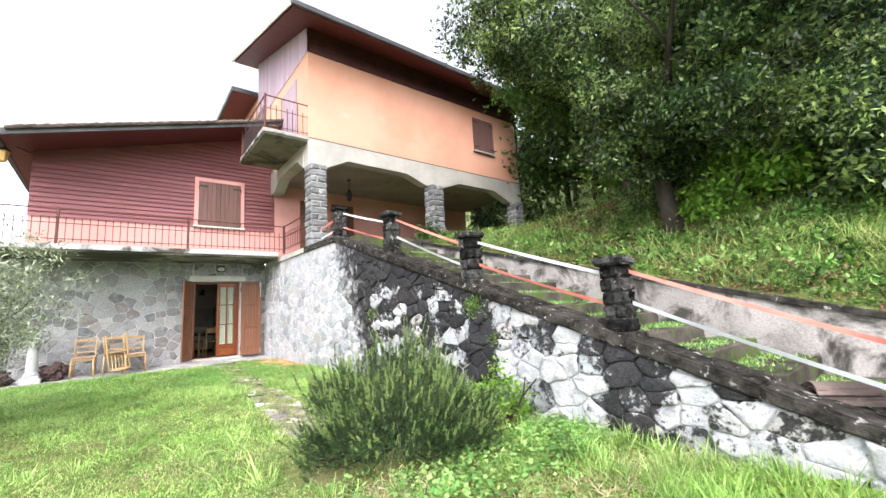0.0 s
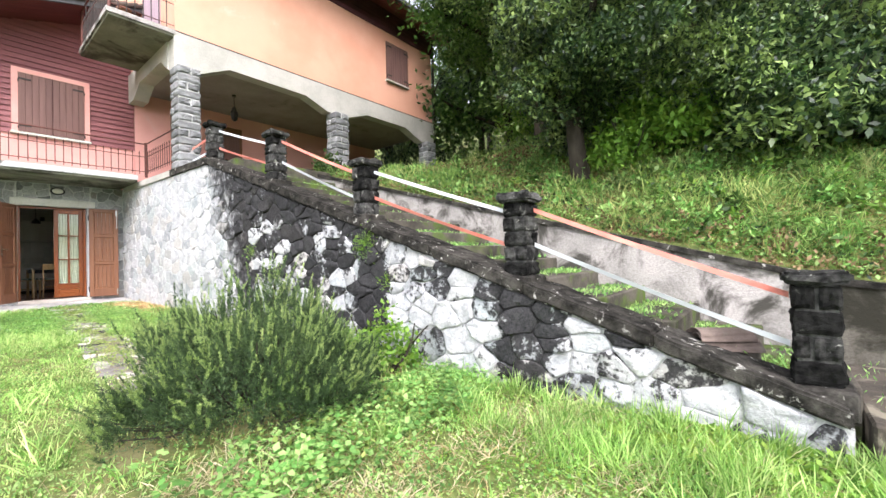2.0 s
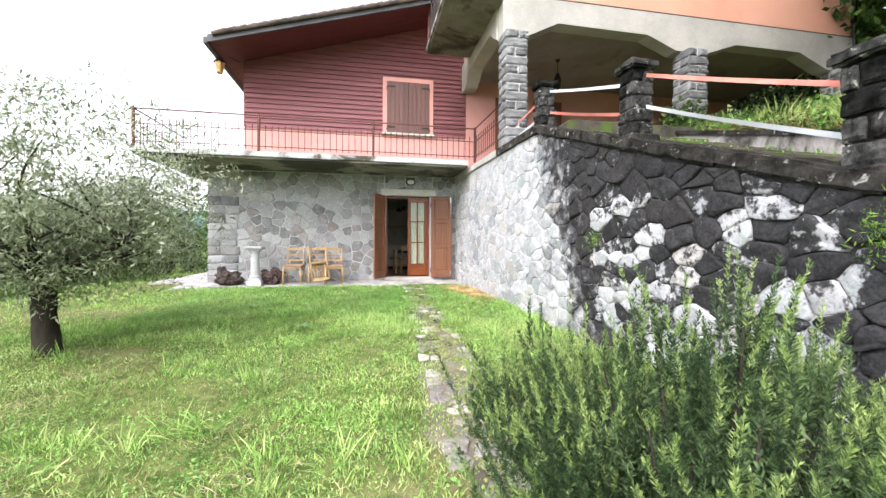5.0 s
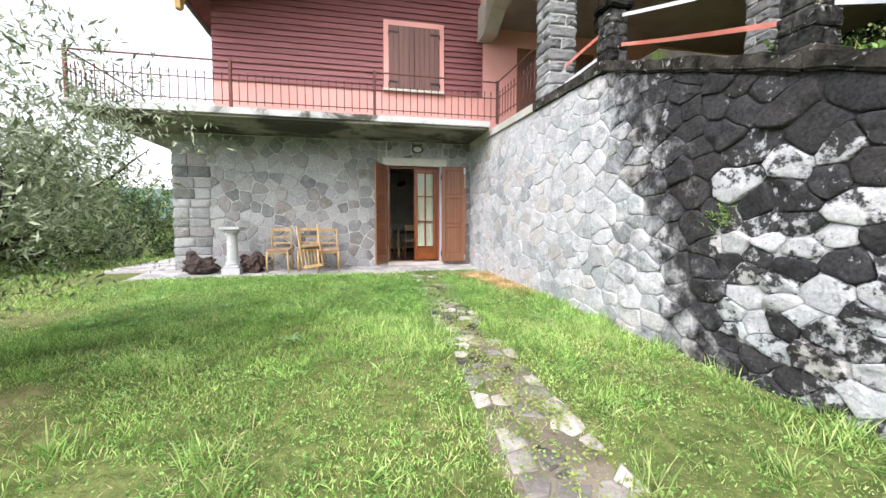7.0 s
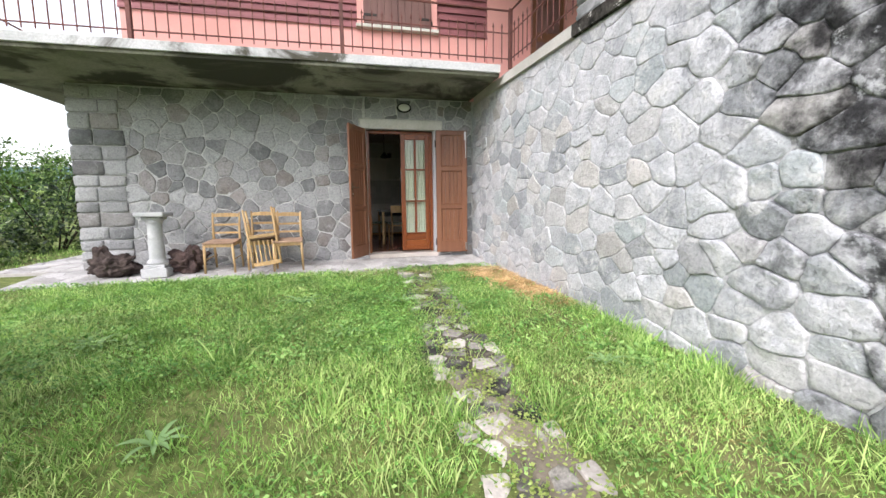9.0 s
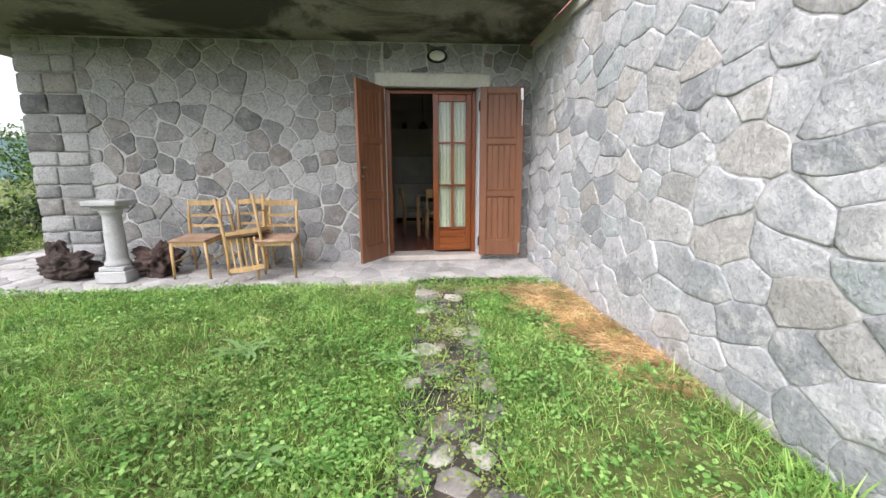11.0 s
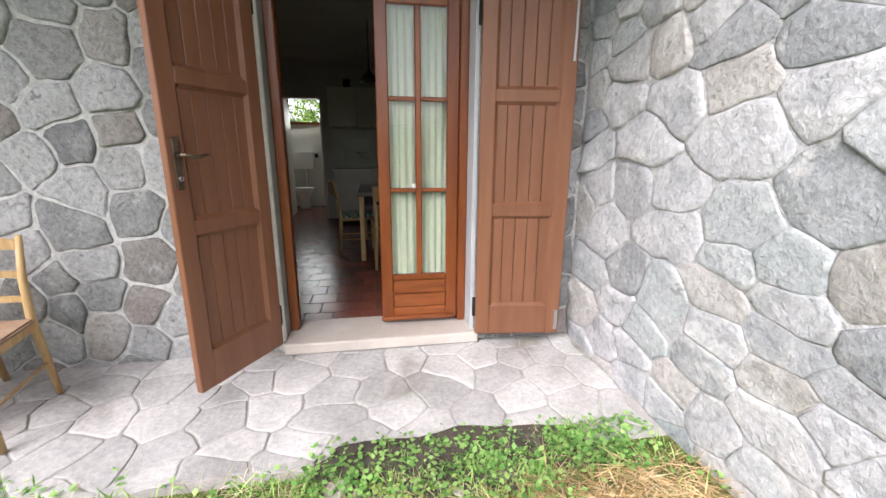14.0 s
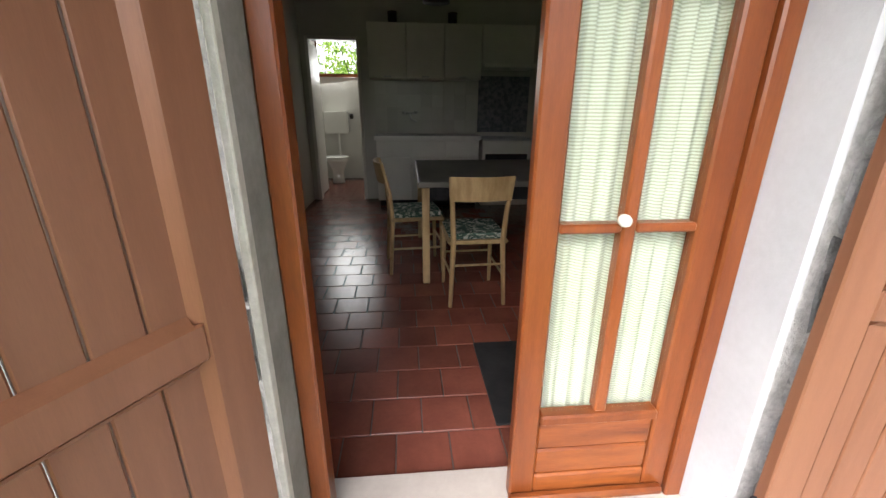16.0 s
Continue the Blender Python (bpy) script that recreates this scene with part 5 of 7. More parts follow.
# ---- pedestal, root and stone by the wall ----
ped = thing("stone_pedestal", -3.56, -0.56, 0, "pale cast stone bird table on a round column", "pedestal")
part("base", bx(-3.72, -3.40, -0.72, -0.40, -0.055, 0.07, 0.008), M_PEDESTAL, ped)
part("plinth", bx(-3.69, -3.43, -0.69, -0.43, 0.07, 0.12, 0.008), M_PEDESTAL, ped)
part("shaft", lathe(bmesh.new(), -3.56, -0.56, [(0.125, 0.12), (0.128, 0.145), (0.115, 0.165), (0.10, 0.185), (0.098, 0.21), (0.096, 0.40), (0.088, 0.66), (0.092, 0.68), (0.105, 0.70), (0.115, 0.735)], 24),
     M_PEDESTAL, ped, smooth=True)
bm = bx(-3.68, -3.44, -0.68, -0.44, 0.735, 0.78, 0.01)
part("capital", bm, M_PEDESTAL, ped)
part("top", bx(-3.74, -3.38, -0.74, -0.38, 0.78, 0.84, 0.012), M_PEDESTAL, ped)


def lump(name, cx, cy, z0, sx, sy, sz, seed, rough, material, label, category):
    bm = bmesh.new()
    bmesh.ops.create_icosphere(bm, subdivisions=5, radius=1.0)
    for v in bm.verts:
        p = v.co * 1.7 + Vector((seed, seed * 2, 0))
        r = 1 + rough * (noise.noise(p) + 0.55 * noise.noise(p * 2.3) + 0.4 * abs(noise.noise(p * 5)) + 0.22 * noise.noise(p * 11))
        v.co = Vector((cx + v.co.x * sx * r, cy + v.co.y * sy * r, z0 + max(sz + v.co.z * sz * r, 0.0)))
    ob = part(name, bm, material, None, label, True)
    return tagged(ob, category=category)


lump("tree_root", -4.12, -0.50, -0.045, 0.25, 0.17, 0.15, 3, 0.5, M_ROOT, "gnarled grey tree root lying on the paving", "root")
lump("tree_stump", -4.30, -0.42, -0.04, 0.10, 0.10, 0.21, 9, 0.35, M_ROOT, "weathered tree stump beside the root", "stump")
lump("root_stock", -3.22, -0.42, -0.04, 0.21, 0.14, 0.16, 5, 0.75, M_ROOTRED, "dark shaggy root stock beside the pedestal", "root")

# ---- kitchen ----
for i in range(3):
    a = -0.72 + i * 0.457
    u = thing("wall_cabinet", a + 0.228, 4.74, 1.56, "cream kitchen wall cabinet hung above the sink", "cabinet", "kitchen wall cabinets")
    part("body", bx(a, a + 0.453, 4.60, 4.898, 1.56, 2.17, 0.003), M_CABINET, u)
    d = part("door", bx(a + 0.004, a + 0.449, 4.578, 4.599, 1.565, 2.165, 0.004), M_CABINET, u)
    part("handle", bx(a + 0.18, a + 0.27, 4.565, 4.577, 1.575, 1.59, 0.003), M_STEEL, d, "slim metal handle")
hood = thing("cooker_hood", 1.0, 4.74, 1.6, "cream cooker hood beside the wall cabinets", "cooker hood")
part("body", bx(0.66, 1.30, 4.60, 4.898, 1.74, 2.17, 0.003), M_CABINET, hood)
part("visor", bx(0.66, 1.30, 4.45, 4.898, 1.69, 1.736, 0.004), M_CABINET, hood)
base = thing("sink_unit", 0, 4.65, FL, "cream kitchen sink unit with a steel worktop", "cabinet")
part("body", bx(-0.66, 0.62, 4.42, 4.898, FL + 0.08, 0.85, 0.003), M_CABINET, base)
part("plinth", bx(-0.64, 0.60, 4.47, 4.898, FL, FL + 0.078), M_BLACK, base)
for i, (a, b) in enumerate(((-0.655, -0.24), (-0.235, 0.19), (0.195, 0.615))):
    d = part("door", bx(a + 0.003, b - 0.003, 4.40, 4.419, FL + 0.09, 0.64, 0.004), M_CABINET, base)
    part("handle", bx(a + 0.03, a + 0.042, 4.388, 4.399, 0.40, 0.52, 0.002), M_STEEL, d)
    part("drawer", bx(a + 0.003, b - 0.003, 4.40, 4.419, 0.66, 0.835, 0.004), M_CABINET, base)
part("worktop", bx(-0.68, 0.64, 4.38, 4.898, 0.852, 0.90, 0.006), M_CERAMIC, base, "white ceramic worktop with a basin")
tap = thing("wall_tap", -0.23, 4.85, 1.1, "chrome wall tap over the sink", "tap")
part("body", bar((-0.31, 4.85, 1.16), (-0.15, 4.85, 1.16), 0.016), M_STEEL, tap, smooth=True)
part("spout", tube(bmesh.new(), [(-0.23, 4.85, 1.15), (-0.22, 4.75, 1.08), (-0.15, 4.68, 1.06)], 0.010, 8), M_STEEL, tap, smooth=True)
for x in (-0.31, -0.15):
    part("tap_handle", lathe(bmesh.new(), x, 4.83, [(0.012, 1.15), (0.026, 1.16), (0.026, 1.185), (0.01, 1.19)], 10), M_STEEL, tap, smooth=True)
cooker = thing("cooker", 0.98, 4.65, FL, "white cooker under the hood", "cooker")
part("body", bx(0.66, 1.28, 4.40, 4.898, FL, 0.84, 0.006), M_CABINET, cooker)
part("hob", bx(0.655, 1.285, 4.385, 4.898, 0.842, 0.87, 0.006), M_STEEL, cooker)
part("oven_door", bx(0.70, 1.24, 4.383, 4.399, 0.25, 0.68, 0.006), M_BLACK, cooker)
splash = thing("wall_tiles", 0, 4.89, 0.9, "pale glazed tiles over the worktop", "wall tiles", kind="structure")
for i in range(9):
    for j in range(4):
        part("tile", bx(-0.68 + i * 0.148, -0.68 + i * 0.148 + 0.145, 4.888, 4.8995, 0.92 + j * 0.157, 0.92 + j * 0.157 + 0.154), M_KTILE, splash)
tagged(part("patterned_panel", bx(0.67, 1.35, 4.884, 4.8995, 0.92, 1.62), M_TILEPANEL, None, "blue-grey mosaic panel on the wall behind the cooker", kind="structure"), category="wall panel")
for x in (-0.42, 0.30):
    jar = thing("storage_tin", x, 4.72, 2.17, "dark tin standing on the wall cabinet", "tin", "tins on the cabinets")
    part("body", lathe(bmesh.new(), x, 4.72, [(0.05, 2.172), (0.055, 2.18), (0.055, 2.27), (0.05, 2.28)], 14), M_DARKIRON, jar, smooth=True)
    part("lid", lathe(bmesh.new(), x, 4.72, [(0.058, 2.281), (0.058, 2.30), (0.02, 2.31)], 14), M_ROOTRED, jar, smooth=True)
table = thing("dining_table", 0.42, 2.5, FL, "kitchen table with a dark laminate top and square wooden legs", "table")
part("tabletop", bx(-0.22, 1.05, 1.92, 3.12, 0.725, 0.765, 0.006), M_TABLETOP, table)
part("apron", bx(-0.16, 0.99, 1.965, 1.985, 0.63, 0.724), M_BLACK, table)
part("apron", bx(-0.175, -0.155, 1.99, 3.05, 0.63, 0.724), M_BLACK, table)
for x, y in ((-0.17, 1.97), (1.0, 1.97), (-0.17, 3.07), (1.0, 3.07)):
    part("leg", bx(x - 0.026, x + 0.026, y - 0.026, y + 0.026, FL, 0.724, 0.005), M_CHAIRWOOD, table)


def kitchen_chair(label):
    """A bentwood-style kitchen chair facing +y."""
    c = new("kitchen_chair")
    AT[c] = Vector((0, 0, 0))
    tagged(c, label, "chair", "chairs round the table")
    for sx in (-1, 1):
        part("leg", tube(bmesh.new(), [(sx * 0.17, 0.19, 0), (sx * 0.165, 0.18, 0.43)], [0.012, 0.017], 8), M_CHAIRWOOD, c, smooth=True)
        part("back_post", tube(bmesh.new(), [(sx * 0.175, -0.21, 0), (sx * 0.155, -0.185, 0.43), (sx * 0.165, -0.20, 0.62), (sx * 0.185, -0.25, 0.84)], [0.013, 0.018, 0.016, 0.012], 8), M_CHAIRWOOD, c, smooth=True)
        part("stretcher", bar((sx * 0.17, 0.185, 0.2), (sx * 0.165, -0.20, 0.2), 0.008, 6), M_CHAIRWOOD, c)
    for y, z in ((-0.197, 0.28), (0.185, 0.24)):
        part("stretcher", bar((-0.16, y, z), (0.16, y, z), 0.008, 6), M_CHAIRWOOD, c)
    part("seat", bx(-0.19, 0.19, -0.20, 0.20, 0.415, 0.44, 0.008, 2), M_CHAIRWOOD, c)
    part("cushion", bx(-0.18, 0.18, -0.185, 0.19, 0.442, 0.48, 0.014, 2), M_CUSHION, c, "patterned green and white cushion")
    bm = bmesh.new()
    prof = [(-1 + 2 * i / 10) for i in range(11)]
    lo = [[bm.verts.new((u * 0.18, -0.237 - 0.035 * (1 - u * u) + e, 0.70)) for e in (-0.008, 0.008)] for u in prof]
    hi = [[bm.verts.new((u * 0.185, -0.256 - 0.04 * (1 - u * u) + e, 0.845)) for e in (-0.008, 0.008)] for u in prof]
    for i in range(10):
        bm.faces.new((lo[i][0], lo[i + 1][0], hi[i + 1][0], hi[i][0]))
        bm.faces.new((lo[i][1], hi[i][1], hi[i + 1][1], lo[i + 1][1]))
        bm.faces.new((hi[i][0], hi[i + 1][0], hi[i + 1][1], hi[i][1]))
        bm.faces.new((lo[i][0], lo[i][1], lo[i + 1][1], lo[i + 1][0]))
    part("backrest", bm, M_CHAIRWOOD, c, smooth=False)
    return c


kc = kitchen_chair("pale wooden kitchen chair with a patterned cushion at the table")
kc.matrix_basis = pose(0.13, 1.78, FL, 0, 0, 2)
kc2 = copy_thing(kc, pose(-0.24, 2.33, FL, 0, 0, -84))
mat_ob = part("door_mat", bx(0.04, 0.62, 0.52, 1.12, FL + 0.001, FL + 0.014, 0.003), M_BLACK, None, "dark rubber door mat on the tile floor")
tagged(mat_ob, category="door mat")
pend = thing("pendant_lamp", -0.05, 2.6, 2.0, "small dark pendant lamp over the table", "lamp")
part("cord", bar((-0.05, 2.6, 2.08), (-0.05, 2.6, 2.6), 0.005, 6), M_BLACK, pend)
part("shade", lathe(bmesh.new(), -0.05, 2.6, [(0.10, 1.95), (0.09, 1.99), (0.03, 2.06), (0.015, 2.08)], 14), M_DARKIRON, pend, smooth=True)

# ---- washroom ----
toilet = thing("toilet", -1.45, 6.35, FL, "white ceramic toilet with a wall cistern", "toilet")
bm = lathe(bmesh.new(), -1.45, 6.30, [(0.11, FL), (0.09, FL + 0.10), (0.10, FL + 0.2), (0.17, FL + 0.34), (0.19, FL + 0.39), (0.17, FL + 0.40)], 20)
part("bowl", bm, M_CERAMIC, toilet, smooth=True)
part("seat", lathe(bmesh.new(), -1.45, 6.30, [(0.19, FL + 0.402), (0.2, FL + 0.41), (0.19, FL + 0.43), (0.05, FL + 0.435)], 20), M_CERAMIC, toilet, smooth=True)
part("cistern", bx(-1.66, -1.26, 6.54, 6.698, 0.80, 1.16, 0.02, 2), M_CERAMIC, toilet)
part("pipe", bar((-1.45, 6.66, 0.40), (-1.45, 6.66, 0.80), 0.02), M_CERAMIC, toilet)
part("flush_lever", bx(-1.24, -1.18, 6.60, 6.68, 1.04, 1.12, 0.01), M_DARKIRON, toilet)
bwin = thing("window_3", -1.39, 6.7, 1.7, "small open washroom window in a red wooden frame", "window", kind="structure")
for b in ((-1.758, -1.70, 6.66, 6.72, 1.70, 2.38), (-1.06, -1.022, 6.66, 6.72, 1.70, 2.38), (-1.70, -1.06, 6.66, 6.72, 1.70, 1.75), (-1.70, -1.06, 6.66, 6.72, 2.34, 2.38)):
    part("frame", bx(*b, 0.004), M_DOORWOOD, bwin)
part("sash", bx(-1.75, -1.715, 6.10, 6.64, 1.74, 2.36, 0.004), M_DOORWOOD, bwin)
wdoor = thing("washroom_door", -1.53, 5.3, FL, "cream washroom door opened against the wall", "door")
part("leaf", bx(-1.545, -1.505, 5.01, 5.66, FL + 0.01, 2.02, 0.004), M_CABINET, wdoor)
part("handle", tube(bmesh.new(), [(-1.505, 5.60, 1.05), (-1.46, 5.60, 1.05), (-1.455, 5.50, 1.05)], 0.008, 6), M_STEEL, wdoor)
for b in ((-1.50, -1.46, 4.86, 5.02, FL, 2.05), (-0.88, -0.84, 4.86, 5.02, FL, 2.05), (-1.46, -0.88, 4.86, 5.02, 2.01, 2.05)):
    part("casing", bx(*b, 0.003), M_CABINET, wdoor)

# ---- old roof tiles stacked behind the coping ----
def roof_tile():
    bm = bmesh.new()
    n, ring = 8, []
    for y in (-0.19, 0.19):
        r = 0.075 if y < 0 else 0.09
        ring.append([[bm.verts.new((rr * math.cos(math.pi * k / n), y, rr * math.sin(math.pi * k / n) * 0.55)) for k in range(n + 1)] for rr in (r, r - 0.012)])
    for k in range(n):
        for a, b in ((0, 0), (1, 1)):
            bm.faces.new((ring[0][a][k], ring[0][a][k + 1], ring[1][b][k + 1], ring[1][b][k]))
        for e in (0, 1):
            bm.faces.new((ring[e][0][k], ring[e][0][k + 1], ring[e][1][k + 1], ring[e][1][k]))
    for k in (0, n):
        bm.faces.new((ring[0][0][k], ring[1][0][k], ring[1][1][k], ring[0][1][k]))
    ob = part("roof_tile", bm, M_TILE_ROOF, None, "old curved clay roof tile stacked on the steps")
    return tagged(ob, category="roof tile", group="stacked roof tiles")


rt = roof_tile()
rt.matrix_basis = pose(2.10, -12.30, 0.075, 0, 0, 20)
for i in range(1, 7):
    copy_thing(rt, pose(2.10 + 0.02 * (i % 2) + (0.19 if i > 3 else 0), -12.30 + 0.02 * i, 0.075 + 0.035 * (i % 4), 0, 0, 20 + 5 * i))

# ---- plants ----
def limb(bm, start, direction, length, r0, r1, rng, bend=0.25, n=6, seg=5):
    """A tapered crooked limb; returns the points along it."""
    pts, d, p = [Vector(start)], Vector(direction).normalized(), Vector(start)
    for i in range(seg):
        d = (d + Vector((rng.uniform(-bend, bend), rng.uniform(-bend, bend), rng.uniform(-bend * 0.6, bend * 0.8)))).normalized()
        p = p + d * (length / seg)
        pts.append(p.copy())
    tube(bm, pts, [r0 + (r1 - r0) * i / seg for i in range(seg + 1)], n)
    return pts


def leaf_cloud(spots, spread, per, size, rng, droop=0.0, narrow=0.35, flat=0.7, twig=0.0):
    """Leaves in clumps round the spots: each clump is loose and uneven, and leaves sit along short twigs."""
    spots = np.asarray(spots, np.float32)
    k = len(spots)
    rad = spread * rng.uniform(0.5, 1.3, (k, 1)).astype(np.float32)
    c = np.repeat(spots, per, axis=0)
    rr = np.repeat(rad, per, axis=0)
    n = len(c)
    off = rng.normal(size=(n, 3)).astype(np.float32)
    off = off / np.linalg.norm(off, axis=1, keepdims=True) * (rng.random((n, 1)) ** 0.55)
    off[:, 2] *= flat
    base = c + off * rr
    d = rng.normal(size=(n, 3)) + off * 0.9
    d[:, 2] -= droop
    d = unit(d) * size * rng.uniform(0.6, 1.35, (n, 1))
    face = rng.normal(size=(n, 3)) * 0.55 + off * 0.5 + np.array([0, 0, 1.0])
    s = unit(np.cross(d, face)) * np.linalg.norm(d, axis=1, keepdims=True) * narrow * 0.5
    return base, d, s


def tree(name, x, y, height, trunk_r, crown_r, label, leaf_mat, seed, n_limbs=6, clumps=140, per=70, leaf=0.08, fork=0.35, spread=0.55, droop=0.2, narrow=0.5, lean=(0, 0), low=0.3, category="tree", group="", extra=None, keep=None):
    rng, nr = random.Random(seed), np.random.default_rng(seed)
    z = ground_z(x, y)
    t = thing(name, x, y, z, label, category, group)
    bm = bmesh.new()
    top = Vector((x + lean[0], y + lean[1], z + height * fork))
    tube(bm, [(x, y, z - 0.25), (x, y, z + 0.1), (x + lean[0] * 0.4, y + lean[1] * 0.5, z + height * fork * 0.5), top], [trunk_r * 1.5, trunk_r * 1.1, trunk_r * 0.95, trunk_r * 0.85], 12)
    ends = []
    for i in range(n_limbs):
        a = 2 * math.pi * (i + rng.uniform(-0.3, 0.3)) / n_limbs
        d = Vector((math.cos(a), math.sin(a), rng.uniform(0.25, 1.1)))
        reach = 0.42 if keep and -0.5 * d.x + 0.85 * d.y > 0.3 else 1.0
        pts = limb(bm, top + Vector((0, 0, -rng.uniform(0, 0.2) * height * fork)), d, crown_r * reach * rng.uniform(0.75, 1.1), trunk_r * 0.55, trunk_r * 0.14, rng)
        ends += pts[2:]
        for _ in range(3):
            q = rng.choice(pts[2:])
            if keep and not keep(q + Vector((-0.45, 0.75, 0))):
                continue
            sub = limb(bm, q, Vector((rng.uniform(-1, 1), rng.uniform(-1, 1), rng.uniform(-0.2, 1))), crown_r * rng.uniform(0.3, 0.55), trunk_r * 0.2, trunk_r * 0.05, rng, 0.3, 5, 4)
            ends += sub[1:]
    lead = limb(bm, top, (0.1, 0.05, 1), height * (1 - fork) * 0.7, trunk_r * 0.7, trunk_r * 0.1, rng, 0.15, 7, 6)
    ends += lead[2:]
    part("trunk", bm, M_BARK, t, smooth=True)
    mid = Vector((x + lean[0], y + lean[1], z + height * (fork + low) ))
    spots = []
    while len(spots) < clumps:
        if rng.random() < 0.68:
            e = rng.choice(ends)
            spots.append((e.x + rng.gauss(0, 0.25), e.y + rng.gauss(0, 0.25), e.z + rng.gauss(0.1, 0.25)))
        else:
            u = Vector((rng.gauss(0, 1), rng.gauss(0, 1), rng.gauss(0, 1))).normalized() * rng.uniform(0.55, 1.0)
            spots.append((mid.x + u.x * crown_r, mid.y + u.y * crown_r, mid.z + u.z * height * (1 - fork - low * 0.5) * 0.62))
        if noise.noise(Vector(spots[-1]) * 0.75) < -0.12 or (keep and not keep(spots[-1])):
            spots.pop()
    for lo, hi, count in extra or ():
        spots += [tuple(rng.uniform(p, q) for p, q in zip(lo, hi)) for _ in range(count)]
    b, d, s = leaf_cloud(spots, spread, per, leaf, nr, droop, narrow)
    v, f = kites(b.astype(np.float32), d.astype(np.float32), s.astype(np.float32))
    bulk("crown", v, f, leaf_mat, t)
    return t


def bush(name, x, y, rx, ry, rz, label, mat, seed, clumps=60, per=60, leaf=0.06, spread=0.22, narrow=0.5, category="bush", zoff=0.0, group=""):
    rng, nr = random.Random(seed), np.random.default_rng(seed)
    z = ground_z(x, y) + zoff
    t = thing(name, x, y, z, label, category, group)
    bm = bmesh.new()
    for i in range(7):
        a = rng.uniform(0, 6.28)
        limb(bm, (x + 0.1 * math.cos(a), y + 0.1 * math.sin(a), z - 0.05), (math.cos(a) * 0.6, math.sin(a) * 0.6, 1), rz * 1.1, 0.02, 0.006, rng, 0.2, 5, 4)
    part("woody_frame", bm, M_BARK, t)
    spots = []
    for _ in range(clumps):
        u = Vector((rng.gauss(0, 1), rng.gauss(0, 1), abs(rng.gauss(0, 1)))).normalized() * rng.uniform(0.45, 1.0)
        spots.append((x + u.x * rx, y + u.y * ry, z + 0.05 + u.z * rz * rng.uniform(0.8, 1.1)))
    b, d, s = leaf_cloud(spots, spread, per, leaf, nr, 0.0, narrow)
    v, f = kites(b.astype(np.float32), d.astype(np.float32), s.astype(np.float32))
    bulk("foliage", v, f, mat, t)
    return t


